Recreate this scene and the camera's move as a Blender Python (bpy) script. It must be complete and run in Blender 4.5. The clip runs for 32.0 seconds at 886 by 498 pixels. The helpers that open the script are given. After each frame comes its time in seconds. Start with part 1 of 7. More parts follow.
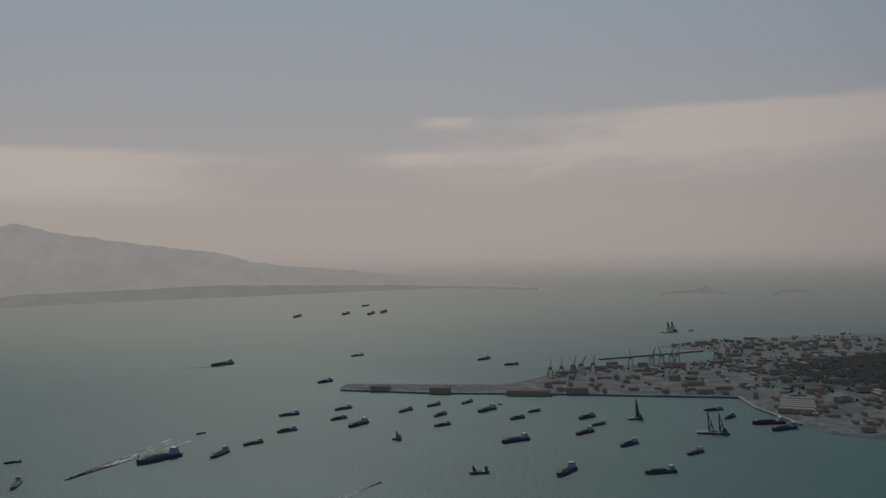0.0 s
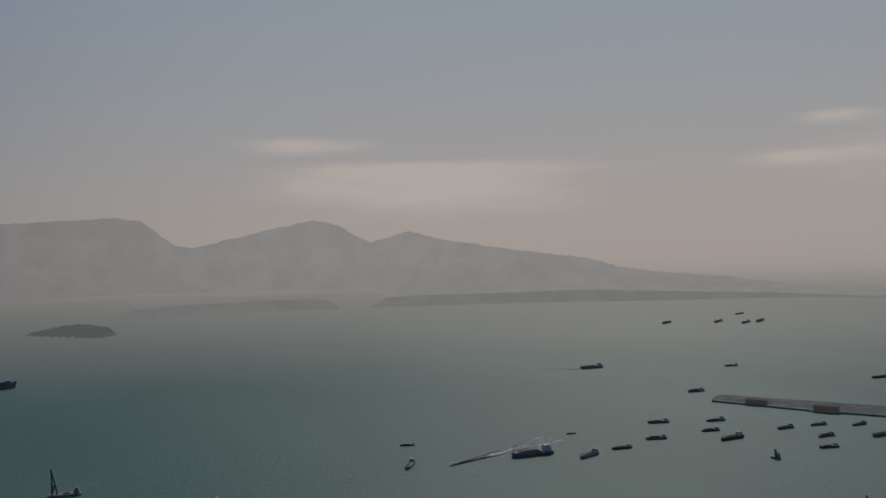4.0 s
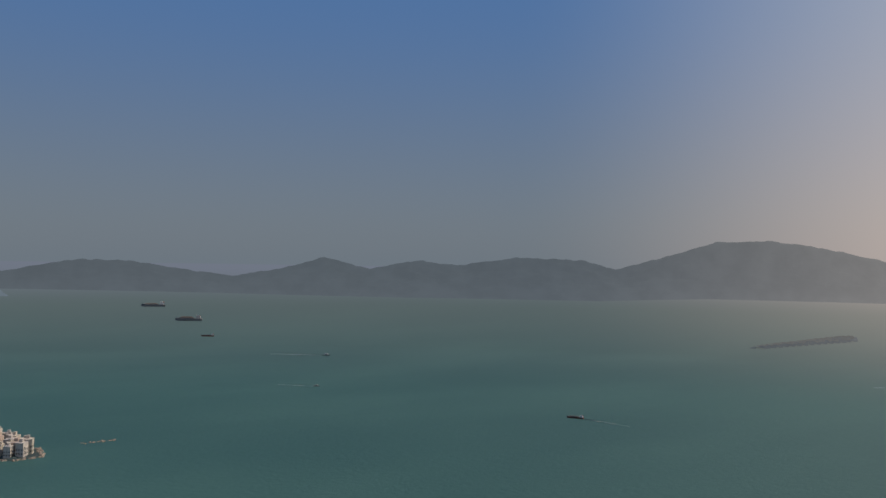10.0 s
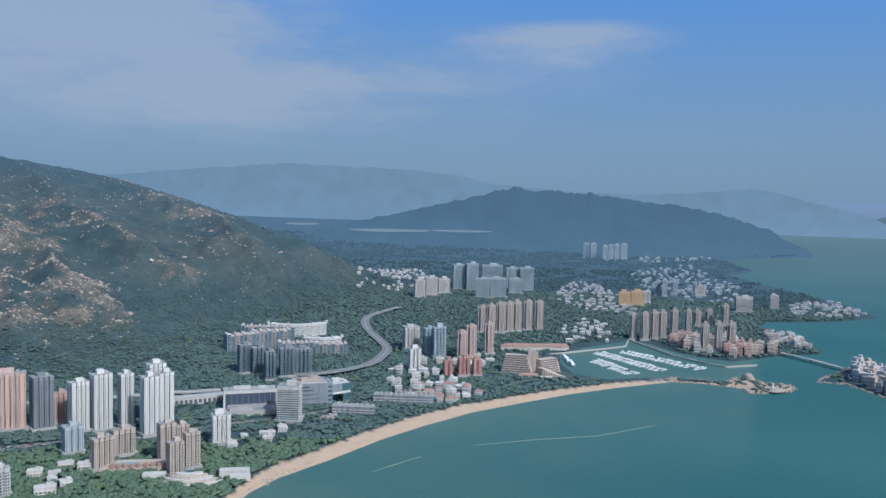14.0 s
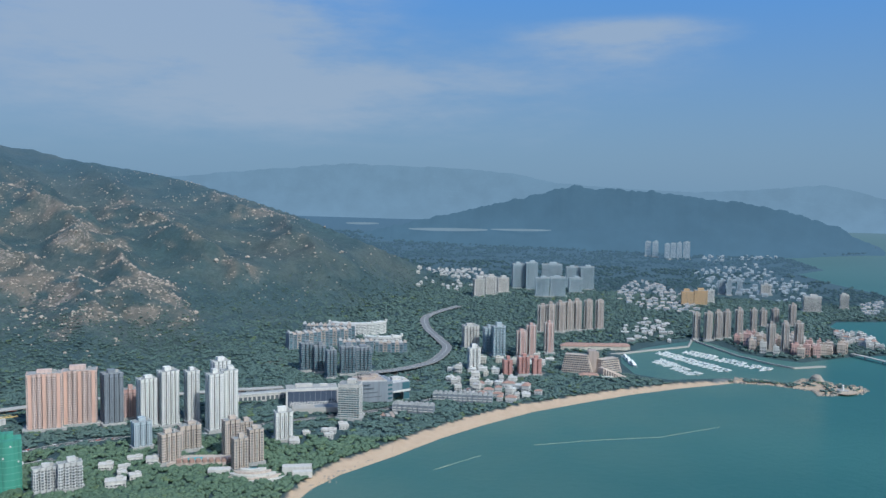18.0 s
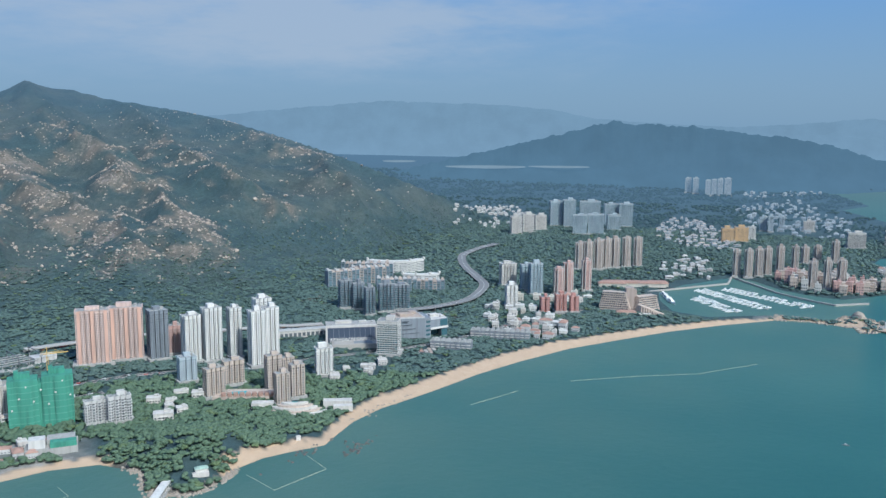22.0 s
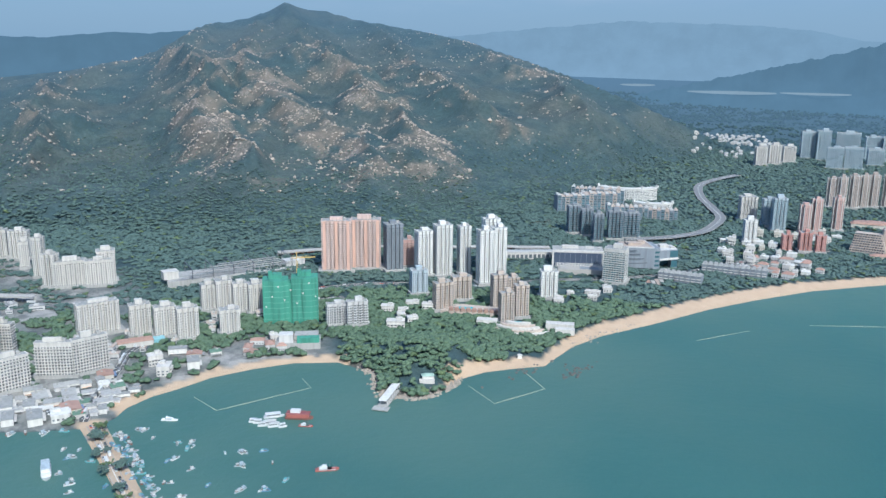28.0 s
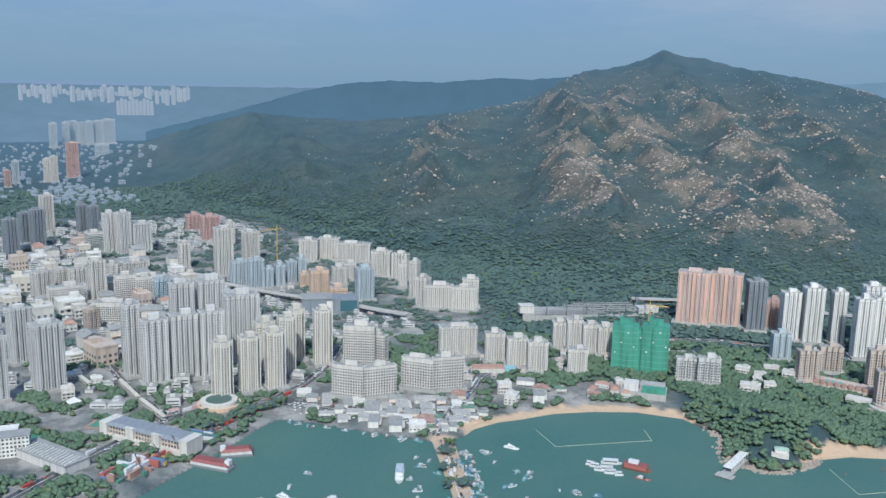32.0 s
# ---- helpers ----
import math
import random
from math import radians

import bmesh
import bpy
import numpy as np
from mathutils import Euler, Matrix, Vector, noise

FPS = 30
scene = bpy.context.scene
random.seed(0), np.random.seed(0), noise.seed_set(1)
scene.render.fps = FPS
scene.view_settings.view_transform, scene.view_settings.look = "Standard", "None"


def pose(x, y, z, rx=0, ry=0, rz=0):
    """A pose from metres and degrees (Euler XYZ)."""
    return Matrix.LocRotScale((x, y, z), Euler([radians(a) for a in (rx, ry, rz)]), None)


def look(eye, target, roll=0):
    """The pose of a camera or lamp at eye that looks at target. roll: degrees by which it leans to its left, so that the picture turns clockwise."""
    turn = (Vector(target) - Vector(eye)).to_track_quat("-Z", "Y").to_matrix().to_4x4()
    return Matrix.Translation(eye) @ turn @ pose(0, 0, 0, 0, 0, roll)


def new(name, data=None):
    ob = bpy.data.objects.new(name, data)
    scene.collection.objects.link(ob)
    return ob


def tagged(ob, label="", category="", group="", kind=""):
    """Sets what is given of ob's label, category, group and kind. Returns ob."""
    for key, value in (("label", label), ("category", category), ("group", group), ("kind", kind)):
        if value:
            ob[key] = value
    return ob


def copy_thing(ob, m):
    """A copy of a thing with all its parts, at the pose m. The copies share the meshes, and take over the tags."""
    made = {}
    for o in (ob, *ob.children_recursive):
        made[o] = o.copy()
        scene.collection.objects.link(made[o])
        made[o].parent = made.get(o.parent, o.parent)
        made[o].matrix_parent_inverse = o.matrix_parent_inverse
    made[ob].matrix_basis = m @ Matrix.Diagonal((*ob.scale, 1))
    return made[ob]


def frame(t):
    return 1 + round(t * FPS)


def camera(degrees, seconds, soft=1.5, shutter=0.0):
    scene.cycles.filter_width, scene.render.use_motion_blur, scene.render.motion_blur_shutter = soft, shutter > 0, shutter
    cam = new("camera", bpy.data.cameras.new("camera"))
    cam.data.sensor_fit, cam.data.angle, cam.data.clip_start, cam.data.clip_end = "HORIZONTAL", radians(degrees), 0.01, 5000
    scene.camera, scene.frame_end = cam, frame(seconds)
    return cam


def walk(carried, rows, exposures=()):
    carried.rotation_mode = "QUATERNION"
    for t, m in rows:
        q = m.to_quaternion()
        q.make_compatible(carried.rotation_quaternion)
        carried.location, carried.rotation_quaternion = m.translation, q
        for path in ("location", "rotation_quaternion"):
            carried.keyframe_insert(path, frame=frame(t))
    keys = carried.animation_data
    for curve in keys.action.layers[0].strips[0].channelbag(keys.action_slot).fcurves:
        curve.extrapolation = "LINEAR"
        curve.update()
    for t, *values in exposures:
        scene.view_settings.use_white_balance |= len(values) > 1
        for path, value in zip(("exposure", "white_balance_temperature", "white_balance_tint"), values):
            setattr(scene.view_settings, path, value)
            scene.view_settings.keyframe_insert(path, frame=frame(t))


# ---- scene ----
cam = camera(54.73, 32.0)
ROWS = [
    (0, -36.72, -0.16, 1.25), (0.5, -35.98, -0.12, 1.31), (1, -33.82, -0.04, 1.24), (1.5, -30.24, 0.07, 1.25),
    (2, -26.26, 0.18, 1.24), (2.5, -23.01, 0.30, 1.22), (3, -19.36, 0.40, 1.22), (3.5, -15.63, 0.57, 1.29),
    (5.5, -3.65, 1.00, 0.97), (6, -0.00, 1.16, 0.94), (6.5, 3.79, 1.27, 0.79), (7, 7.76, 1.35, 0.67),
    (7.5, 11.70, 1.45, 0.58), (8, 16.27, 1.53, 0.50), (8.5, 22.42, 1.61, 0.11), (9, 31.44, 1.64, -0.13),
    (9.5, 42.89, 1.65, -0.34), (10, 55.29, 1.00, -0.80), (10.5, 68.36, -1.03, -1.21), (11, 80.50, -3.16, -0.29),
    (11.5, 92.65, -3.94, -0.95), (12, 102.86, -4.14, -1.28), (12.5, 108.11, -4.15, -1.32), (13, 109.77, -4.07, -1.29),
    (13.5, 110.47, -3.96, -1.31), (14, 111.01, -3.87, -1.24), (14.5, 111.91, -3.80, -1.30), (16.5, 113.72, -3.64, -1.00),
    (17, 114.16, -3.61, -1.00), (17.5, 114.55, -3.55, -0.86), (18, 114.94, -4.00, -0.79), (18.5, 115.31, -4.81, -0.71),
    (19, 115.65, -5.91, -0.62), (19.5, 116.01, -6.75, -0.60), (20, 116.32, -7.25, -0.55), (20.5, 116.60, -7.60, -0.44),
    (21, 116.87, -7.98, -0.34), (21.5, 117.15, -8.17, -0.35), (22, 117.39, -8.19, -0.30), (22.5, 117.61, -8.19, -0.29),
    (23, 117.84, -8.18, -0.28), (23.5, 118.03, -8.18, -0.24), (24, 118.20, -8.20, -0.17), (24.5, 118.38, -8.24, -0.18),
    (26.5, 124.99, -13.19, -0.61), (27, 127.03, -13.37, -0.35), (27.5, 129.51, -13.37, -0.52), (28, 132.93, -13.39, -0.61),
    (28.5, 137.44, -13.45, -0.69), (29, 141.03, -13.48, -0.77), (29.5, 144.56, -13.53, -0.89), (30, 148.11, -12.81, -1.01),
    (30.5, 151.80, -10.89, -1.09), (31, 153.97, -10.87, -1.15), (31.5, 155.80, -10.87, -1.32), (32, 157.08, -10.79, -1.21),
]  # seconds, yaw, pitch, roll of a camera that turns on the spot 300 m above the bay
EXPOSURES = [(0, -1.1, 6450, 9), (6, -1.15, 6500, 9), (7.5, -1.05, 6600, 10), (8.5, -.74, 6950, 11), (9.3, -.36, 7600, 13), (10, -.22, 7400, 17), (10.6, .05, 7200, 17), (11.2, .35, 6900, 16), (12, .48, 6300, 16),
             (12.6, .47, 5550, 9), (14.5, .46, 5450, 7), (17, .48, 5450, 2), (19, .5, 5450, 3), (21, .63, 5480, 3), (24, .68, 5480, 3), (28, .85, 5500, 4), (32, .62, 5600, 4)]
walk(cam, [(t, pose(0, 0, 300, 90 + p, r, a)) for t, a, p, r in ROWS], EXPOSURES)

# ---- light ----
SUN_AZ, SUN_EL = -25.0, 46.0
world = bpy.data.worlds.new("world")
scene.world = world
world.use_nodes = True


class Nodes:
    """Short writing of node trees."""

    def __init__(self, tree):
        self.t = tree
        tree.nodes.clear()

    def add(self, kind, ins=(), **props):
        n = self.t.nodes.new(kind)
        for k, v in props.items():
            setattr(n, k, v)
        for k, v in dict(ins).items():
            if isinstance(v, bpy.types.NodeSocket):
                self.t.links.new(v, n.inputs[k])
            else:
                n.inputs[k].default_value = v
        return n

    def math(self, op, a, b=0.0, c=0.0):
        return self.add("ShaderNodeMath", {0: a, 1: b, 2: c}, operation=op).outputs[0]

    def ramp(self, x, a, b, lo=0.0, hi=1.0):
        return self.add("ShaderNodeMapRange", {0: x, 1: a, 2: b, 3: lo, 4: hi}, interpolation_type="SMOOTHSTEP").outputs[0]

    def mix(self, f, a, b, mode="MIX"):
        n = self.add("ShaderNodeMix", data_type="RGBA", blend_type=mode)
        for k, v in ((0, f), (6, a), (7, b)):
            if isinstance(v, bpy.types.NodeSocket):
                self.t.links.new(v, n.inputs[k])
            else:
                n.inputs[k].default_value = v if k == 0 else (*v[:3], 1)
        return n.outputs[2]

    def noise(self, vec, scale, detail=4.0, rough=.55, out=0):
        return self.add("ShaderNodeTexNoise", {"Vector": vec, "Scale": scale, "Detail": detail, "Roughness": rough}).outputs[out]


def sun_way():
    a, e = radians(SUN_AZ), radians(SUN_EL)
    return Vector((-math.sin(a) * math.cos(e), math.cos(a) * math.cos(e), math.sin(e)))


def build_world():
    n = Nodes(world.node_tree)
    sky = n.add("ShaderNodeTexSky", sky_type="NISHITA", sun_disc=False, sun_elevation=radians(SUN_EL), sun_rotation=radians(-SUN_AZ),
                altitude=300, air_density=1.2, dust_density=2.0, ozone_density=2.0)
    blue = n.mix(1.0, sky.outputs[0], (.10, .10, .102), "MULTIPLY")
    d = n.add("ShaderNodeTexCoord").outputs["Generated"]
    p = n.add("ShaderNodeSeparateXYZ", {0: d})
    x, y, z = p.outputs
    s = sun_way()
    flat = n.math("SQRT", n.math("MAXIMUM", n.math("SUBTRACT", 1.0, n.math("MULTIPLY", z, z)), .01))
    toward = n.math("DIVIDE", n.math("ADD", n.math("MULTIPLY", x, s.x), n.math("MULTIPLY", y, s.y)), n.math("MULTIPLY", flat, math.cos(radians(SUN_EL))))
    lit = n.ramp(toward, .24, 1.0)
    low = n.mix(lit, (.155, .22, .287), (.79, .70, .655))
    high = n.mix(lit, (.065, .19, .45), (.57, .655, .745))
    haze = n.mix(n.ramp(z, .0, .34), low, high)
    base = n.mix(n.ramp(z, .30, .62, .93, .25), blue, haze)
    # layered cloud banks: azimuth, height, half width, reach upwards and downwards (degrees), weight
    deg = 57.2958
    az = n.math("MULTIPLY", n.math("ARCTAN2", n.math("MULTIPLY", x, -1.0), y), deg)
    el = n.math("MULTIPLY", n.math("ARCSINE", z), deg)
    v = n.add("ShaderNodeCombineXYZ", {0: x, 1: y, 2: n.math("MULTIPLY", z, 4.5)}).outputs[0]
    rag = n.math("ADD", n.noise(v, 4.0, 8.0, .6), n.math("MULTIPLY", n.noise(v, 14.0, 6.0, .6), .35))
    total = 0.0
    for a0, e0, wa, up, down, k in ((-56, 7.9, 16, .9, 3.4, 1.0), (-12, 5.9, 11.5, .7, 3.0, 1.05), (-3.5, 7.7, 5, .6, .7, .8), (-37, 8.3, 2.2, .4, .5, .7), (-35, 5.9, 3, .35, .5, .6), (-42, 6.0, 9, 1.0, 2.2, .45),
                                    (131, 12.5, 12, 4.0, 6.5, .85), (103, 10.2, 6.5, .9, 1.8, .95), (119, 6.5, 20, 3.0, 4.0, .6), (172, 9, 36, 8, 8, .55), (-110, 12, 30, 6, 6, .8), (60, 24, 26, 6, 6, .5)):
        da, dz = n.math("DIVIDE", n.math("WRAP", n.math("SUBTRACT", az, a0), 180.0, -180.0), wa), n.math("SUBTRACT", el, e0)
        de = n.math("ADD", n.math("DIVIDE", n.math("MAXIMUM", dz, 0.0), up), n.math("DIVIDE", n.math("MINIMUM", dz, 0.0), down))
        g = n.math("EXPONENT", n.math("MULTIPLY", n.math("ADD", n.math("MULTIPLY", da, da), n.math("MULTIPLY", de, de)), -1.0))
        total = n.math("MULTIPLY_ADD", g, k, total)
    cloud = n.math("MULTIPLY", n.ramp(n.math("MULTIPLY", total, n.math("MULTIPLY_ADD", rag, 2.2, -.55)), .16, .86), .80)
    white = n.mix(lit, (.275, .300, .345), (1.0, .88, .81))
    n.add("ShaderNodeOutputWorld", {0: n.add("ShaderNodeBackground", {0: n.mix(cloud, base, white), 1: 1.0}).outputs[0]})


build_world()
lamp = bpy.data.lights.new("sun", "SUN")
lamp.energy, lamp.angle, lamp.color = 2.9, radians(.6), (1.0, .92, .80)
sun = new("sun", lamp)
sun.matrix_world = look(sun_way() * 1000, (0, 0, 0))

# ---- materials ----


def material(name, build):
    m = bpy.data.materials.new(name)
    m.use_nodes = True
    n = Nodes(m.node_tree)
    shader = build(n)
    n.add("ShaderNodeOutputMaterial", {0: shader})
    return m


def surface(n, color, rough=.8, bump=None, strength=.3, distance=.3, **more):
    ins = {"Base Color": color if isinstance(color, bpy.types.NodeSocket) else (*color, 1), "Roughness": rough, **more}
    if bump is not None:
        ins["Normal"] = n.add("ShaderNodeBump", {"Height": bump, "Strength": strength, "Distance": distance}).outputs[0]
    return n.add("ShaderNodeBsdfPrincipled", ins).outputs[0]


def place(n):
    return n.add("ShaderNodeNewGeometry").outputs["Position"]


def object_place(n):
    return n.add("ShaderNodeTexCoord").outputs["Object"]


def paint(name, color, rough=.75, wear=.25, size=.35):
    """Painted or rendered wall: blotches, rain streaks and a slight shift from thing to thing."""
    def build(n):
        p = object_place(n)
        streak = n.add("ShaderNodeMapping", {0: p, 3: (1.0, 1.0, .06)}).outputs[0]
        a = n.ramp(n.noise(streak, size, 4), .35, .75)
        b = n.noise(p, size * .22, 3)
        own = n.add("ShaderNodeObjectInfo").outputs["Random"]
        k = n.math("ADD", n.math("MULTIPLY", a, -wear), n.math("ADD", n.math("MULTIPLY", b, .18), n.math("MULTIPLY_ADD", own, .10, .93)))
        col = n.mix(1.0, color, n.add("ShaderNodeCombineColor", {0: k, 1: k, 2: k}).outputs[0], "MULTIPLY")
        return surface(n, col, rough)
    return material(name, build)


def plain(name, color, rough=.6, metal=0.0):
    def build(n):
        p = object_place(n)
        k = n.math("MULTIPLY_ADD", n.noise(p, .6, 4), .5, .75)
        col = n.mix(1.0, color, n.add("ShaderNodeCombineColor", {0: k, 1: k, 2: k}).outputs[0], "MULTIPLY")
        return surface(n, col, rough, Metallic=metal)
    return material(name, build)


def glass_material(name, color, rough=.12):
    def build(n):
        own = n.add("ShaderNodeNewGeometry").outputs["Random Per Island"]
        k = n.math("MULTIPLY_ADD", own, 1.2, .4)
        col = n.mix(1.0, color, n.add("ShaderNodeCombineColor", {0: k, 1: k, 2: k}).outputs[0], "MULTIPLY")
        return surface(n, col, rough, **{"Specular IOR Level": .6})
    return material(name, build)


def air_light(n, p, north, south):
    """The haze colour painted onto far things: warm and bright on the sun's side, blue away from it."""
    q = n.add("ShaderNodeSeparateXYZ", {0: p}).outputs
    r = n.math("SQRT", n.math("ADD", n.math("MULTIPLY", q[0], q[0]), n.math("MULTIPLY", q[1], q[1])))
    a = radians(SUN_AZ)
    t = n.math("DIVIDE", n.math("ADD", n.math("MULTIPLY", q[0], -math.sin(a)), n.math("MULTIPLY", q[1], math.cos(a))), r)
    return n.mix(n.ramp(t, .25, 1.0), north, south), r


def water(n):
    p = place(n)
    big = n.noise(n.add("ShaderNodeMapping", {0: p, 3: (1, .45, 1)}).outputs[0], .0022, 5)
    col = n.mix(n.ramp(big, .35, .7), (.022, .092, .086), (.036, .118, .106))
    shoal = n.add("ShaderNodeAttribute", attribute_name="shoal").outputs["Fac"]
    col = n.mix(n.math("MULTIPLY", shoal, n.ramp(n.noise(p, .006, 4), .25, .7, .3, .65)), col, (.100, .158, .122))
    wave = n.math("ADD", n.math("MULTIPLY", n.noise(p, .09, 6, .6), 1.0), n.math("MULTIPLY", n.noise(p, .5, 4, .6), .25))
    return surface(n, col, .60, wave, .5, 2.0, IOR=1.33, **{"Specular IOR Level": .85})


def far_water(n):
    """Water past two kilometres, a backdrop with painted haze: emission takes over towards the horizon."""
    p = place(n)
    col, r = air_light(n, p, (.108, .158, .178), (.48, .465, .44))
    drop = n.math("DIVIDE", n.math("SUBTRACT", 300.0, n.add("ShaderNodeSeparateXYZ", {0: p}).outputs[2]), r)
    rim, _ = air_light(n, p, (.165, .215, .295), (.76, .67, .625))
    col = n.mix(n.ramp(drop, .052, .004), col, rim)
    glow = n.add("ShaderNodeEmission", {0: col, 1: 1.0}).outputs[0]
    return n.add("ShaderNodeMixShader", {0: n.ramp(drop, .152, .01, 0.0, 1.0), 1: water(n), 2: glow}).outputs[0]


def land_material(name, far=False):
    """Wood, scrub, bare granite, sand and paved ground, mixed by the masks on the land sheet; if far, haze is painted
    in as emission that grows inland.
    """
    def build(n):
        p = place(n)
        def mask(name):
            return n.add("ShaderNodeAttribute", attribute_name=name).outputs["Fac"]
        fine, mid, wide = n.noise(p, .12, 6, .65), n.noise(p, .022, 5, .6), n.noise(p, .005, 4)
        green = n.mix(n.ramp(mid, .35, .65), (.031, .061, .070), (.050, .088, .092))
        green = n.mix(n.ramp(fine, .38, .66), n.mix(.55, green, (.020, .038, .036)), green)
        dry = n.mix(n.ramp(fine, .35, .65), (.075, .082, .062), (.13, .112, .085))
        slope = n.math("MULTIPLY", mask("hill"), n.ramp(n.math("ADD", wide, n.math("MULTIPLY", mid, .5)), .62, .95))
        green = n.mix(n.math("MULTIPLY", slope, .35), green, dry)
        crag = n.math("ADD", n.math("MULTIPLY", n.noise(p, .15, 9, .75), .75), n.math("MULTIPLY", n.noise(p, .013, 5, .65), .45))
        rock = n.mix(n.noise(p, .2, 5), (.11, .098, .088), (.32, .275, .235))
        open_ground = mask("rock")
        soil = n.mix(n.ramp(mid, .4, .62), (.088, .086, .070), (.165, .130, .102))
        green = n.mix(n.math("MULTIPLY", n.ramp(n.math("ADD", open_ground, n.math("MULTIPLY", fine, .7)), .55, 1.15), .75), green, soil)
        bare = n.math("MULTIPLY", n.ramp(open_ground, .05, .5), n.ramp(n.math("MULTIPLY_ADD", open_ground, .09, crag), .68, .80))
        green = n.mix(bare, green, rock)
        paved = n.mix(n.ramp(n.noise(p, .05, 6, .7), .4, .6), (.17, .165, .155), (.33, .315, .29))
        sand = n.mix(n.noise(p, .08, 4), (.44, .31, .20), (.56, .41, .28))
        col = n.mix(mask("paved"), green, paved)
        col = n.mix(mask("sand"), col, sand)
        relief = n.math("ADD", fine, n.math("MULTIPLY", crag, 2.0))
        ground_shader = surface(n, col, .9, relief, .6, 3.0)
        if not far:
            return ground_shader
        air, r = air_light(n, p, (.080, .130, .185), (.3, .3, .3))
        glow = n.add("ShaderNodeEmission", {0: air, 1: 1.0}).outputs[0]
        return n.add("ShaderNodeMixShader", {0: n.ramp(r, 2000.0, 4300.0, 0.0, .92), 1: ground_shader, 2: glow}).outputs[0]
    return material(name, build)


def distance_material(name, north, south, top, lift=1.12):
    """Far hills with the haze in front of them painted in as emission; a little paler at the foot by default."""
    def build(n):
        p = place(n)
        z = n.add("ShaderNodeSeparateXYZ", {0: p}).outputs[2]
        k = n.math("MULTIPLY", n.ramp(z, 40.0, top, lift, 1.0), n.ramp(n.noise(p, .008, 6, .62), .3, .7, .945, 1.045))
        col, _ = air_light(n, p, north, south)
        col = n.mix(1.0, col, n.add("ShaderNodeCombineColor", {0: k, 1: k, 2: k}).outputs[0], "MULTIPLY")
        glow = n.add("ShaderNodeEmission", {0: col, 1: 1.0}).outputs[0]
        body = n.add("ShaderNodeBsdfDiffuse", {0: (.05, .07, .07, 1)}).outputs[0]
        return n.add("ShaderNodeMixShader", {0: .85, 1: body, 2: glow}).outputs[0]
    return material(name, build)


def leaf_material(name, dark, light):
    def build(n):
        own = n.add("ShaderNodeNewGeometry").outputs["Random Per Island"]
        p = place(n)
        f = n.math("ADD", n.math("MULTIPLY", own, .35), n.math("ADD", n.math("MULTIPLY", n.noise(p, .5, 4, .6), .45), n.math("MULTIPLY", n.noise(p, .018, 3), .4)))
        return surface(n, n.mix(n.ramp(f, .2, .95), dark, light), .75, n.noise(p, 1.2, 3), .4, .4)
    return material(name, build)


SEA = material("sea_water", water)
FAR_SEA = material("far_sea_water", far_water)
LAND = land_material("land")
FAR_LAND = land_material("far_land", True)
LEAF = leaf_material("foliage", (.052, .087, .079), (.080, .124, .103))
LEAF_LIGHT = leaf_material("foliage_light", (.045, .075, .032), (.11, .15, .065))
LEAF_NEAR = leaf_material("foliage_near", (.050, .088, .054), (.098, .146, .084))
BARK = plain("bark", (.10, .075, .055), .9)
W_WHITE = paint("white_render", (.56, .54, .50))
W_PALE = paint("pale_render", (.49, .46, .42))
W_CREAM = paint("cream_render", (.50, .46, .39))
W_GREY = paint("grey_render", (.475, .46, .44))
W_BEIGE = paint("beige_tile", (.44, .36, .30))
W_BROWN = paint("brown_tile", (.37, .30, .26))
W_ORANGE = paint("salmon_tile", (.52, .385, .335))
W_ORANGE2 = paint("orange_tile", (.54, .34, .265))
W_PINK = paint("pink_tile", (.47, .30, .26))
W_OCHRE = paint("ochre_netting", (.50, .33, .17))
W_RED = paint("red_tile", (.43, .21, .175))
W_BLUE = paint("bluish_render", (.36, .41, .44))
W_DARK = paint("dark_render", (.19, .21, .235))
W_TAN = paint("tan_render", (.52, .38, .28))
W_TAN2 = paint("tan_deck", (.36, .29, .24))
CONCRETE = paint("concrete", (.33, .32, .30), .9)
ROOF = paint("roof_felt", (.26, .26, .25), .9)
ROOF_GREEN = paint("green_roof", (.12, .20, .14), .9)
ROOF_RED = paint("red_sheet_roof", (.22, .07, .065), .6)
TILE_ROOF = paint("clay_roof", (.33, .205, .16), .8)
PANE = glass_material("window_glass", (.10, .112, .125), .2)
PANE_TEAL = glass_material("teal_glass", (.05, .11, .13), .08)
NET = paint("green_netting", (.065, .245, .175), .85, .4, .2)
STEEL = plain("steel", (.16, .16, .17), .5, .6)
YELLOW = plain("yellow_paint", (.50, .34, .11))
HULL_DARK = plain("dark_hull", (.17, .175, .185), .55)
HULL_RUST = plain("rust_hull", (.20, .09, .07), .6)
HULL_WHITE = plain("white_hull", (.55, .55, .54), .35)
YACHT_WHITE = plain("gelcoat_white", (.66, .65, .63), .35)
HULL_GREY = plain("grey_hull", (.30, .34, .36), .5)
HULL_TEAL = plain("teal_hull", (.12, .30, .32), .5)
SANDY = plain("sandy_path", (.40, .31, .23), .9)
HULL_BLUE = plain("blue_hull", (.10, .22, .33), .5)
DECK = plain("deck", (.22, .19, .16), .8)
CARGO = plain("cargo", (.13, .11, .095), .95)
RED = plain("red_paint", (.34, .11, .09), .5)
GREEN = plain("green_paint", (.08, .21, .14), .5)
BLUE = plain("blue_paint", (.12, .19, .31), .5)
BUOY = plain("buoy_yellow", (.46, .46, .33), .6)
ASPHALT = plain("asphalt", (.075, .075, .078), .9)
PAVING = plain("paving", (.34, .32, .29), .9)
FOAM = plain("foam", (.80, .82, .82), .9)
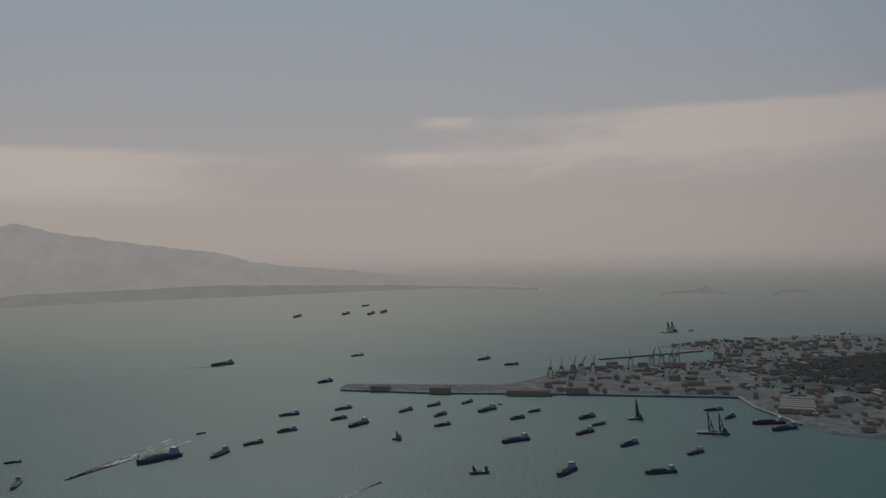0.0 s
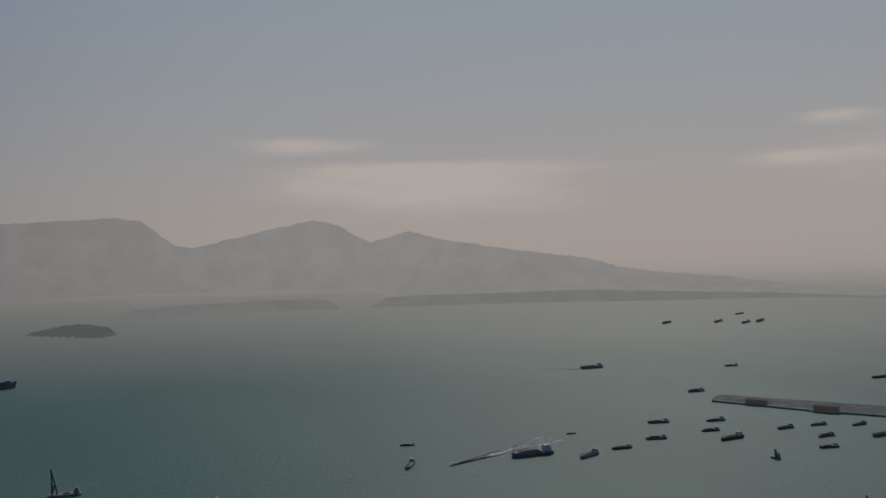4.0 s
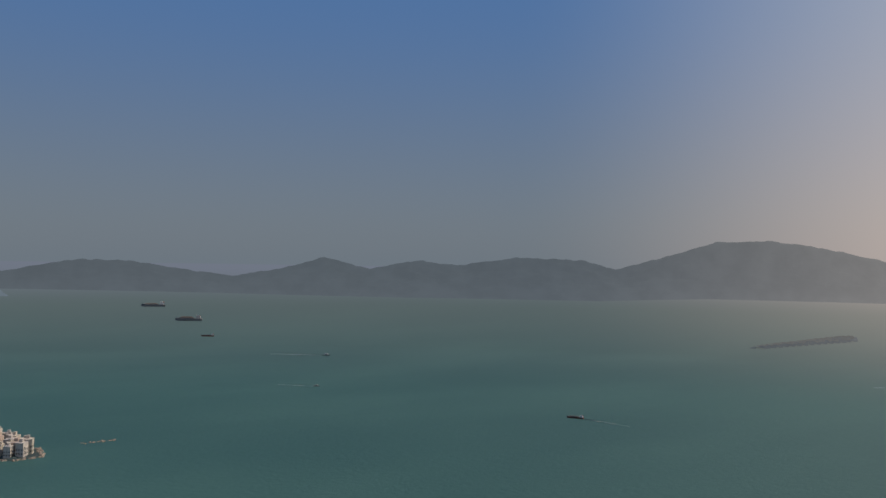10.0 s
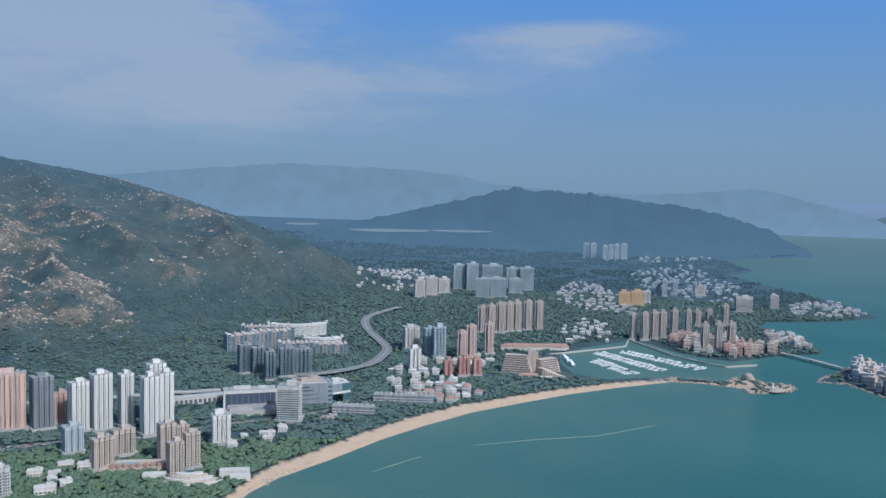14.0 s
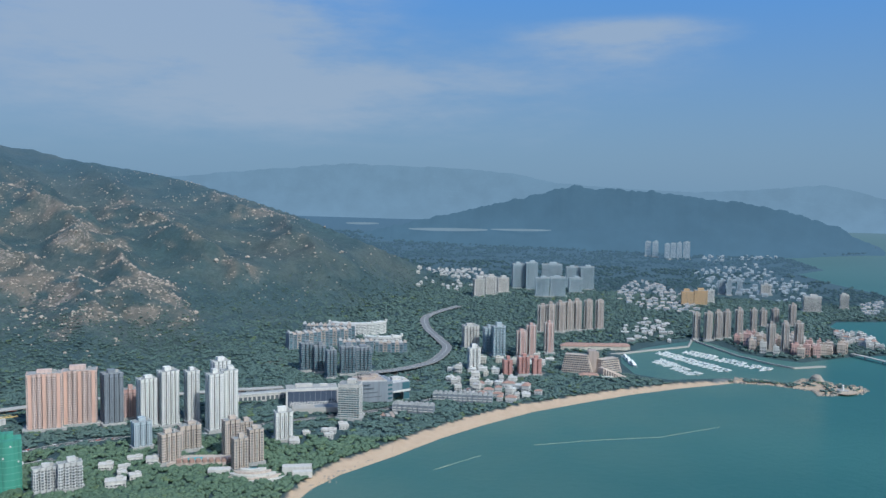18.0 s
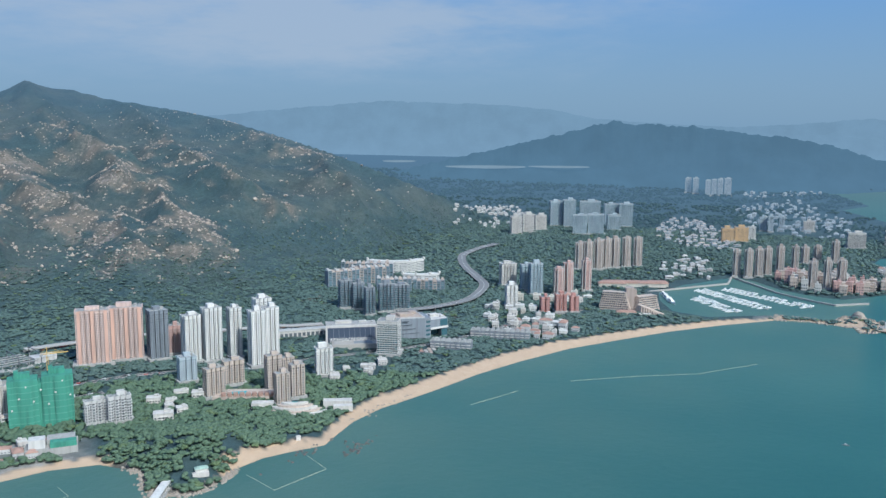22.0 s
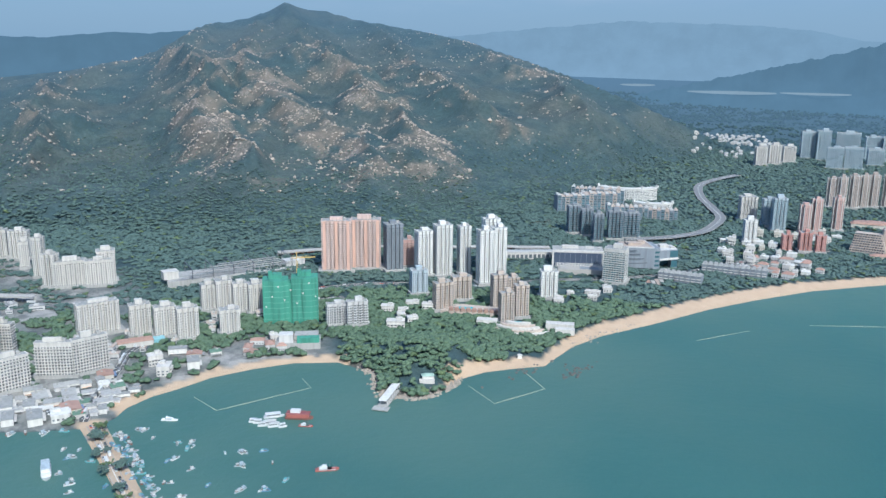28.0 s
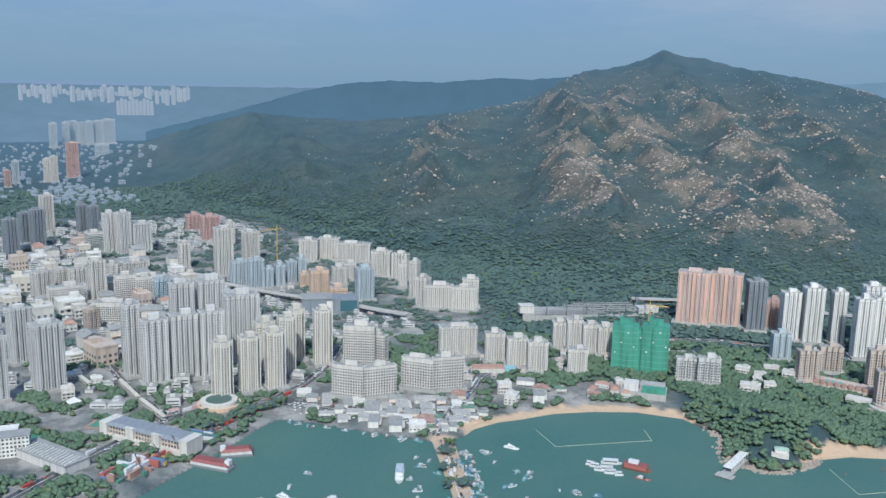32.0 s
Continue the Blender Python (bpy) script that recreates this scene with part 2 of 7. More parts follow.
ROCK = plain("granite", (.30, .255, .21), .9)
WET_ROCK = plain("wet_granite", (.105, .095, .085), .6)
SHED = paint("shed_roof", (.36, .35, .33), .6)

# ---- plan of the land ----
QUAY = [(400, -2000), (300, -900), (160, -600), (40, -571), (-24, -617), (-71, -657), (-100, -682), (-132, -714), (-152, -729),
        (-166, -723), (-191, -701), (-216, -679), (-239, -658), (-265, -638), (-280, -634), (-294, -636)]
BAY = [(-311, -649), (-338, -656), (-360, -655), (-398, -657), (-437, -648), (-474, -633), (-505, -604), (-508, -575),
       (-507, -556), (-487, -531), (-477, -510), (-489, -501), (-496, -487), (-512, -483), (-541, -485), (-554, -491)]
BEACH = [(-585, -486), (-608, -474), (-638, -455), (-657, -459), (-703, -467), (-753, -464), (-827, -445), (-922, -426),
         (-1001, -402), (-1090, -368), (-1174, -319), (-1254, -270), (-1330, -212), (-1412, -138)]
MARINA = [(-1444, -151), (-1413, -194), (-1382, -237), (-1400, -298), (-1480, -338), (-1547, -356), (-1647, -333), (-1759, -272),
          (-1786, -257), (-1751, -214), (-1676, -154), (-1647, -97), (-1639, -54), (-1691, -11), (-1750, 35), (-1795, 98)]
EAST = [(-1831, 104), (-1947, 77), (-2110, -14), (-2204, 0), (-2237, 59), (-2295, 152), (-2421, 265), (-2559, 237), (-2711, 196),
        (-2974, 78), (-3114, -1), (-3462, -137), (-3694, -50), (-4119, -163), (-4382, -316), (-4495, -61), (-4702, 121),
        (-5024, 223), (-5509, 214), (-6500, 100), (-8000, -300), (-9500, -9500), (700, -9500)]
MAINLAND = QUAY + BAY + BEACH + MARINA + EAST
JETTY = [(-1408, -143), (-1421, -93), (-1409, -28), (-1379, -18), (-1408, 28), (-1445, 48), (-1474, 39), (-1474, 0), (-1496, -23),
         (-1488, -45), (-1450, -57), (-1446, -143)]
ISLAND = [(-1518, 81), (-1522, 127), (-1456, 166), (-1403, 198), (-1409, 244), (-1462, 251), (-1513, 233), (-1608, 204), (-1677, 145),
          (-1587, 106)]
CAUSEWAY = [(-284, -631), (-274, -595), (-258, -536), (-244, -484), (-221, -414), (-201, -418), (-231, -492), (-252, -578), (-267, -641)]
PORT = [(919, 1613), (962, 1655), (1207, 1400), (1334, 1423), (1426, 1492), (1540, 1444), (1797, 1324), (1960, 1400), (1952, 1610),
        (2218, 1552), (2417, 1471), (2702, 1322), (3500, 900), (3000, 0), (1800, 100), (1274, 627), (1251, 699), (1276, 760),
        (1347, 888), (1416, 969), (1189, 1238), (1017, 1421), (901, 1581)]
ISLET_A = [(-1018, 4143), (-888, 4418), (-677, 4370), (-591, 3983), (-645, 3832)]
ISLET_B = [(-1988, 2735), (-2100, 3710), (-1948, 3458), (-1946, 2823)]
SHORES = [MAINLAND, JETTY, ISLAND, CAUSEWAY, PORT, ISLET_A, ISLET_B]

# azimuth (degrees, anticlockwise from +y), distance and height above the eye's level (degrees) of the mountain's crest
CREST = [(112.1, 2600, -5.60), (116.1, 2450, -5.20), (119.1, 2350, -4.00), (121.3, 2400, -3.10), (124.6, 2500, -1.85), (126.5, 2600, -1.22), (128.7, 2700, -0.52),
         (131.1, 2800, 0.18), (133.8, 2900, 0.73), (136.1, 3000, 1.13), (138.3, 3050, 1.45), (140.4, 3100, 2.03), (141.6, 3100, 2.10), (143.1, 3100, 2.50),
         (144.3, 3050, 1.85), (146.5, 3000, 1.30), (149.2, 2900, 0.50), (151, 2850, -0.50), (152.7, 2800, -1.20), (156.5, 2800, -1.75), (162.4, 2800, -2.35),
         (166.1, 2850, -2.15), (169.5, 2800, -1.95), (171.8, 2850, -2.50), (175, 2950, -3.40), (177.7, 3000, -4.30), (180.7, 3100, -5.40), (184, 3300, -5.60)]
FOOT = [(112, 2300), (116, 2200), (119, 1950), (122, 1600), (125, 1350), (135, 1200), (146, 1200), (155, 1330), (160, 1450), (168, 1950), (175, 2250), (184, 2900)]


# the mountain's rocky spurs from the crest down, each with its height over the slope and how bare it is
SPURS = [([(-1843, -2432), (-1571, -1978), (-1410, -1585), (-1296, -1362), (-1161, -1132), (-1096, -998)], 44, 1.0),
         ([(-1607, -2511), (-1347, -2303), (-1139, -1809), (-1003, -1630), (-897, -1377), (-849, -1267)], 60, .95),
         ([(-1792, -2476), (-1375, -2002), (-1202, -1673), (-1117, -1452), (-1122, -1291), (-1040, -1126), (-940, -982)], 40, 1.0),
         ([(-2037, -2284), (-1681, -1673), (-1494, -1418), (-1490, -1308), (-1454, -1195)], 46, .7),
         ([(-2113, -2086), (-2024, -1648), (-1975, -1450), (-1815, -1227), (-1710, -1077)], 36, .55),
         ([(-1399, -2543), (-997, -2338), (-814, -1967), (-715, -1843), (-583, -1542)], 52, .6),
         ([(-511, -2761), (-560, -2400), (-470, -2050), (-430, -1800)], 44, .2)]


def shore_distance(x, y):
    """Signed distance to the nearest shore, positive on land."""
    best = np.full(x.shape, -1e9)
    for poly in SHORES:
        p = np.array(poly, float)
        q = np.roll(p, -1, 0)
        d2 = np.full(x.shape, 1e18)
        inside = np.zeros(x.shape, bool)
        for (ax, ay), (bx, by) in zip(p, q):
            ex, ey = bx - ax, by - ay
            s = np.clip(((x - ax) * ex + (y - ay) * ey) / (ex * ex + ey * ey), 0, 1)
            d2 = np.minimum(d2, (x - ax - s * ex) ** 2 + (y - ay - s * ey) ** 2)
            if ay != by:
                inside ^= ((ay > y) != (by > y)) & (x < ax + (y - ay) * ex / ey)
        d = np.sqrt(d2)
        best = np.maximum(best, np.where(inside, d, -d))
    return best


def wave_noise(x, y, size, seed):
    """Smooth pseudo-noise in -1..1 from turned sine sums."""
    out = 0
    rng = np.random.RandomState(seed)
    for k in range(5):
        a, f, ph = rng.uniform(0, 6.28), rng.uniform(.6, 1.5) * 6.28 / size, rng.uniform(0, 6.28)
        b, g, qh = rng.uniform(0, 6.28), rng.uniform(.6, 1.5) * 6.28 / size, rng.uniform(0, 6.28)
        out = out + np.sin(f * (x * np.cos(a) + y * np.sin(a)) + ph + 1.3 * np.sin(g * (x * np.cos(b) + y * np.sin(b)) + qh))
    return out / 5 ** .5 / 1.3


LATTICE = np.random.RandomState(77).uniform(0, 1, (256, 256))


def value_noise(x, y):
    """Smooth lattice noise in 0..1 with cells of size one."""
    i, j = np.floor(x).astype(int), np.floor(y).astype(int)
    u, v = x - i, y - j
    u, v = u * u * u * (u * (u * 6 - 15) + 10), v * v * v * (v * (v * 6 - 15) + 10)
    a, b, c, d = (LATTICE[(i + m) & 255, (j + n) & 255] for m, n in ((0, 0), (1, 0), (0, 1), (1, 1)))
    return (a * (1 - u) + b * u) * (1 - v) + (c * (1 - u) + d * u) * v


def ridged(x, y, octaves):
    """Sharp-crested fractal noise, about 0..1."""
    out, amp, total = 0, 1.0, 0.0
    for k in range(octaves):
        out = out + amp * (1 - np.abs(2 * value_noise(x * 2 ** k + 17.3 * k, y * 2 ** k + 9.1 * k) - 1)) ** 1.6
        total += amp
        amp *= .5
    return out / total


def spur_lie(x, y):
    """How far the spurs lift the slope, and how bare they leave it, at places on the mountain."""
    lift, bare = np.zeros(x.shape), np.zeros(x.shape)
    wx, wy = x + 34 * wave_noise(x, y, 260, 81), y + 34 * wave_noise(x, y, 260, 82)
    for line, high, open_ground in SPURS:
        d2 = np.full(x.shape, 1e12)
        for (ax, ay), (bx, by) in zip(line, line[1:]):
            ex, ey = bx - ax, by - ay
            f = np.clip(((wx - ax) * ex + (wy - ay) * ey) / (ex * ex + ey * ey), 0, 1)
            d2 = np.minimum(d2, (wx - ax - f * ex) ** 2 + (wy - ay - f * ey) ** 2)
        lift = np.maximum(lift, high * np.exp(-np.sqrt(d2) / 85))
        bare = np.maximum(bare, open_ground * np.exp(-d2 / 92 ** 2))
    return lift, bare


def bare_ground(x, y, z):
    """Share of open rock and soil on the mountain, 0 to 1: on the spurs and in ragged patches, less near the top and the foot."""
    _, bare = spur_lie(x, y)
    ragged = np.clip(.42 + .5 * wave_noise(x, y, 170, 41) + .35 * wave_noise(x, y, 60, 42), 0, 1.2)
    az = np.degrees(np.arctan2(-x, y)) % 360
    side = np.clip((az - 119) / 8, .0, 1) * np.clip((167 - az) / 10, 0, 1)
    return np.clip(bare * (.20 + ragged) - .08 + .20 * ragged, 0, 1) * side * np.clip((z - 42) / 42, 0, 1) * np.clip((380 - z) / 120, .06, 1)


def land_height(x, y, sd=None):
    sd = shore_distance(x, y) if sd is None else sd
    r, az = np.hypot(x, y), np.degrees(np.arctan2(-x, y)) % 360
    rise = np.interp(az, [80, 96, 105, 118, 126, 146, 152, 160, 190], [.012, .012, .016, .03, .05, .04, .012, .006, .004])
    z = np.where(sd < 0, sd * .12, np.minimum(sd * .14, 3.2) + np.clip(sd - 30, 0, 900) * rise)
    z = z + 20 * np.exp(-((x + 552) ** 2 + (y + 545) ** 2) / 48 ** 2) * (sd > 6) * np.clip(sd / 40, 0, 1)
    c = np.array(CREST)
    rr = np.interp(az, c[:, 0], c[:, 1])
    zr = 300 + rr * np.tan(np.radians(np.interp(az, c[:, 0], c[:, 2])))
    f = np.array(FOOT)
    rf = np.interp(az, f[:, 0], f[:, 1])
    s = (r - rf) / (rr - rf)
    on = (az > 112) & (az < 184) & (sd > 0) & (s > -.05)
    fade = np.clip((az - 112) / 5, 0, 1) * np.clip((184 - az) / 5, 0, 1)
    z0 = np.where(sd > 0, 3.2 + np.clip(sd - 30, 0, 900) * rise, 0)
    up = np.clip(s, 0, 1)
    lift = np.zeros(x.shape)
    lift[on] = spur_lie(x[on], y[on])[0]
    spur = (lift - 16) * 1.5 + (ridged(x / 330 + 5, y / 330, 5) - .55) * 46
    prof = z0 + (zr - z0) * (up ** 1.2) + spur * np.sqrt(np.clip(up * (1 - up) * 4, 0, 1)) * 1.0
    back = zr - (r - rr) * .28
    hill = np.where(s <= 1, prof, np.maximum(back, z0))
    z = np.where(on & (s > 0), z + (np.maximum(hill, z0) - z) * fade, z)
    # wooded rise behind the port and the low backs of the islets
    port = np.exp(-((x - 1850) ** 2 + (y - 850) ** 2) / 200 ** 2) * 46 * (sd > 20)
    isl = np.where((y > 2500) & (sd > 0), np.clip(sd * .22, 0, 26), 0)
    return z + port * (x > 0) + isl


# ---- shaping helpers ----
EYE_H = 300.0


def squash(v):
    """Draws ground past three kilometres in towards 4.9 km, along the sight lines of the height that the place is seen from."""
    v = np.asarray(v, float)
    r = np.maximum(np.hypot(v[:, 0], v[:, 1]), 1.0)
    s = np.where(r > 3000, (3000 + 1900 * (1 - 3000 / r)) / r, 1.0)
    out = v * s[:, None]
    out[:, 2] = EYE_H + (v[:, 2] - EYE_H) * s
    return out


class Shape:
    """Collects boxes, prisms and sheets into one mesh."""

    def __init__(self):
        self.v, self.f = [], []

    def poly(self, pts):
        i = len(self.v)
        self.v += [tuple(p) for p in pts]
        self.f.append(tuple(range(i, i + len(pts))))
        return self

    def prism(self, ring, z0, z1, shrink=1.0, cx=0.0, cy=0.0):
        """ring: points anticlockwise; shrink: scale of the top."""
        i, k = len(self.v), len(ring)
        self.v += [(x, y, z0) for x, y in ring] + [(cx + (x - cx) * shrink, cy + (y - cy) * shrink, z1) for x, y in ring]
        self.f += [(i + j, i + (j + 1) % k, i + k + (j + 1) % k, i + k + j) for j in range(k)]
        self.f += [tuple(range(i + k, i + 2 * k)), tuple(range(i + k - 1, i - 1, -1))]
        return self

    def box(self, x, y, z, w, d, h, turn=0.0, shrink=1.0):
        """x, y: middle; z: bottom."""
        c, s = math.cos(radians(turn)), math.sin(radians(turn))
        ring = [(x + a * w / 2 * c - b * d / 2 * s, y + a * w / 2 * s + b * d / 2 * c) for a, b in ((-1, -1), (1, -1), (1, 1), (-1, 1))]
        return self.prism(ring, z, z + h, shrink, x, y)

    def beam(self, a, b, t):
        """A square bar between two points."""
        a, b = Vector(a), Vector(b)
        w = (b - a).normalized()
        u = w.cross(Vector((0, 0, 1)) if abs(w.z) < .9 else Vector((1, 0, 0))).normalized() * t / 2
        q = w.cross(u).normalized() * t / 2
        i = len(self.v)
        self.v += [tuple(e + s * u + r * q) for e in (a, b) for s, r in ((-1, -1), (1, -1), (1, 1), (-1, 1))]
        self.f += [(i + j, i + (j + 1) % 4, i + 4 + (j + 1) % 4, i + 4 + j) for j in range(4)] + [(i + 3, i + 2, i + 1, i), (i + 4, i + 5, i + 6, i + 7)]
        return self

    def mesh(self, name, mat, smooth=False):
        me = bpy.data.meshes.new(name)
        me.from_pydata(self.v, [], self.f)
        for m in (mat if isinstance(mat, (list, tuple)) else [mat]):
            me.materials.append(m)
        if smooth:
            me.polygons.foreach_set("use_smooth", [True] * len(me.polygons))
        me.update()
        return me


def part(name, shape, mat, parent, label="", at=None):
    ob = new(name, shape if isinstance(shape, bpy.types.Mesh) else shape.mesh(name, mat))
    ob.parent = parent
    if at is not None:
        ob.location = at
    if name == "windows":
        ob["kind"] = "stuff"
    if label:
        ob["label"] = label
    return ob


def thing(name, label, category, m=None, group="", kind=""):
    ob = new(name)
    ob.empty_display_size = 1
    tagged(ob, label, category, group, kind)
    if m is not None:
        ob.matrix_basis = m
    return ob


def put(ob, x, y, z, turn=0.0, scale=1.0):
    """The pose for a thing whose true place is x, y, z; far ones are drawn in with the ground."""
    r = math.hypot(x, y)
    s = (3000 + 1900 * (1 - 3000 / r)) / r if r > 3000 else 1.0
    return Matrix.Translation((x * s, y * s, EYE_H + (z - EYE_H) * s)) @ pose(0, 0, 0, 0, 0, turn) @ Matrix.Diagonal((s * scale, s * scale, s * scale, 1))


GX, GY, GSTEP = -2800.0, -2800.0, 5.0
gx, gy = np.meshgrid(np.arange(GX, 300, GSTEP), np.arange(GY, 400, GSTEP), indexing="ij")
GSD = shore_distance(gx, gy)
GZ = land_height(gx, gy, GSD)


def ground_raw(x, y):
    """The land's height at a place, from a table near the bay."""
    u, v = (x - GX) / GSTEP, (y - GY) / GSTEP
    i, j = int(u), int(v)
    if 0 <= i < GZ.shape[0] - 1 and 0 <= j < GZ.shape[1] - 1:
        u, v = u - i, v - j
        return float((GZ[i, j] * (1 - u) + GZ[i + 1, j] * u) * (1 - v) + (GZ[i, j + 1] * (1 - u) + GZ[i + 1, j + 1] * u) * v)
    return float(land_height(np.array([float(x)]), np.array([float(y)]))[0])


def ground(x, y):
    return max(ground_raw(x, y), 0.0)


def polar(az, r):
    return -math.sin(radians(az)) * r, math.cos(radians(az)) * r


# ---- sea, land and far hills ----
def sheet(name, verts, nx, ny, mat, keep=None, smooth=True, whole=False):
    """A mesh over a grid of nx rows of ny points."""
    idx = np.arange(nx * ny).reshape(nx, ny)
    q = np.stack([idx[:-1, :-1], idx[1:, :-1], idx[1:, 1:], idx[:-1, 1:]], -1).reshape(-1, 4)
    if keep is not None:
        q = q[keep[q].all(1) if whole else keep[q].any(1)]
    used, inv = np.unique(q, return_inverse=True)
    q = inv.reshape(-1, 4)
    me = bpy.data.meshes.new(name)
    me.vertices.add(len(used))
    me.vertices.foreach_set("co", verts[used].astype(np.float32).ravel())
    me.loops.add(q.size)
    me.loops.foreach_set("vertex_index", q.astype(np.int32).ravel())
    me.polygons.add(len(q))
    me.polygons.foreach_set("loop_start", np.arange(0, q.size, 4, dtype=np.int32))
    me.polygons.foreach_set("use_smooth", np.full(len(q), smooth))
    me.materials.append(mat)
    me.update()
    me.validate()
    return me, used


def build_sea():
    az = np.radians(np.linspace(0, 360, 361))
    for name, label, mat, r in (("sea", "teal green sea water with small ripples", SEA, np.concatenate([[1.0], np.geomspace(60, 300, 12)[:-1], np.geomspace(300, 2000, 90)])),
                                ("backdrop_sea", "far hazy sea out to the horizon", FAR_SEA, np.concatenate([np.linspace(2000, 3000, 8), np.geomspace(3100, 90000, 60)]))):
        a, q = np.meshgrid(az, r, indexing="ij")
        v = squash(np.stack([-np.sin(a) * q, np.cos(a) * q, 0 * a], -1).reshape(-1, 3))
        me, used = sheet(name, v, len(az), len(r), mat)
        if mat is SEA:
            at = me.attributes.new("shoal", "FLOAT", "POINT")
            at.data.foreach_set("value", np.clip(1 + shore_distance(v[used][:, 0], v[used][:, 1]) / 420, 0, 1).astype(np.float32) * (v[used][:, 1] < 0))
        tagged(new(name, me), label, "water", kind="structure")


def build_land():
    az = np.concatenate([np.arange(-80, -26, .16), np.arange(6, 16, .12), np.arange(27, 38, .12), np.arange(78, 192, .12)])
    r = np.concatenate([np.geomspace(410, 1500, 200), np.geomspace(1507, 2000, 46), np.geomspace(2012, 9000, 150)])
    a, q = np.meshgrid(np.radians(az), r, indexing="ij")
    x, y = (-np.sin(a) * q).ravel(), (np.cos(a) * q).ravel()
    sd = shore_distance(x, y)
    z = np.maximum(land_height(x, y, sd), -4)
    on = sd > 12
    z = z + on * wave_noise(x, y, 14, 21) * .5
    gap = np.repeat(np.isin(np.round(az, 3), np.round([6, 27, 78], 3)), len(r))
    keep = (sd > -14) & ~gap
    # no cell bridges the spans left out between the sectors
    deg = np.degrees(np.arctan2(-x, y)) % 360
    verts = squash(np.stack([x, y, z], 1))
    def along(line, width):
        d = np.full(x.shape, 1e9)
        for (ax, ay), (bx, by) in zip(line, line[1:]):
            ex, ey = bx - ax, by - ay
            f = np.clip(((x - ax) * ex + (y - ay) * ey) / (ex * ex + ey * ey), 0, 1)
            d = np.minimum(d, np.hypot(x - ax - f * ex, y - ay - f * ey))
        return np.clip((width + wave_noise(x, y, 30, 4) * 4 - d) / 4, 0, 1)
    sand = np.maximum(np.maximum(along(BEACH[2:], np.interp(deg, [95, 98, 104, 112, 122, 125], [8, 18, 28, 34, 28, 14])), along(BAY[15:] + BEACH[:3], 20)), along(BAY[:7], 15)) * (sd > -8)
    far = np.hypot(x, y)
    hill = np.clip((z - 25) / 40, 0, 1) * (deg > 110) * (deg < 186)
    rock = bare_ground(x, y, z)
    for cx, cy, size in ((-1106, -791, 26), (-1145, -591, 22), (-1175, -610, 16), (-1700, -560, 26)):  # bare cuttings
        rock = np.maximum(rock, np.clip(1.6 - np.hypot(x - cx, y - cy) / size, 0, 1))
    rock = np.maximum(rock, (sd < 9) * (sd > -6) * (deg > 131) * (deg < 140.5) * 1.0)
    foot = np.interp(deg, *np.array(FOOT).T)
    town = (y < 0) * np.clip((deg - 152) / 3, 0, 1) * np.clip((np.minimum(foot - 120, 2000) - far) / 80, 0, 1)
    central = np.clip((deg - 140) / 2, 0, 1) * (deg <= 156) * np.clip((95 - sd) / 30, 0, 1)
    port = (x > 0) * (y > 0) * np.clip((16 - z) / 8, 0, 1) * .5
    paved = np.clip(town + central + port, 0, 1) * (sd > 0)
    paved = np.maximum(paved, ((deg > 86) & (deg < 97) & (far > 1380) & (far < 1500)) * .7)
    paved = paved * np.clip(.75 + wave_noise(x, y, 70, 43) * .35, 0, 1)
    sand = np.maximum(sand, along([(-275, -636), (-263, -588), (-245, -514), (-231, -464), (-211, -416)], 13) * .9)
    sand = np.maximum(sand, ((deg > 86) & (deg < 96) & (far > 1370) & (far < 1492) & (sd > 0)) * .8)
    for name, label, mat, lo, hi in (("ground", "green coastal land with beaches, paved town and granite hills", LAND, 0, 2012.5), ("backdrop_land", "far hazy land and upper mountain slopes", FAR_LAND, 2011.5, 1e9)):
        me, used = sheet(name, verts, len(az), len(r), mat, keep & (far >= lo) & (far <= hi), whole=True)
        for key, val in (("sand", sand), ("hill", hill), ("rock", rock), ("paved", paved)):
            at = me.attributes.new(key, "FLOAT", "POINT")
            at.data.foreach_set("value", val[used].astype(np.float32))
        tagged(new(name, me), label, "ground", kind="structure")


def ridge(name, label, knots, r_foot, r_top, mat, rough=1.0, seed=1, step=.12):
    """A far range of hills: its crest by azimuth and height (degrees over the eye's level), falling to the water in front."""
    k = np.array(knots, float)
    k = k[np.argsort(k[:, 0])]
    az = np.arange(k[0, 0], k[-1, 0] + step / 2, step)
    el = np.interp(az, k[:, 0], k[:, 1])
    el = el + rough * (.035 * wave_noise(az, az * 0, 1.6, seed) + .02 * wave_noise(az, az * 0, .6, seed + 1))
    s = np.concatenate([np.linspace(0, 1, 22), [1.08, 1.3]])
    a, t = np.meshgrid(np.radians(az), s, indexing="ij")
    foot = np.interp(az, *np.array(r_foot, float).T) if isinstance(r_foot, list) else np.full(az.shape, float(r_foot))
    r_top = np.where(el < -.2, np.minimum(r_top, (EYE_H - 10) / np.tan(np.radians(np.maximum(-el, .2)))), r_top)[:, None]
    foot = np.minimum(foot[:, None], r_top - 60)
    r = foot + (r_top - foot) * t
    top = EYE_H + r_top * np.tan(np.radians(el))[:, None]
    x, y = -np.sin(a) * r, np.cos(a) * r
    spur = 1 - np.abs(wave_noise(x, y, 900, seed + 3))
    z = np.where(t <= 1, np.maximum(top, 5) * np.clip(t, 0, 1) ** 1.15 * (1 - .25 * (1 - spur) * np.clip(4 * t * (1 - t), 0, 1)), top * (1.9 - .9 * t))
    z = np.where(t == 0, -3, z)
    me, _ = sheet(name, squash(np.stack([x, y, z], -1).reshape(-1, 3)), len(az), len(s), mat)
    tagged(new(name, me), label, "hills", kind="structure")


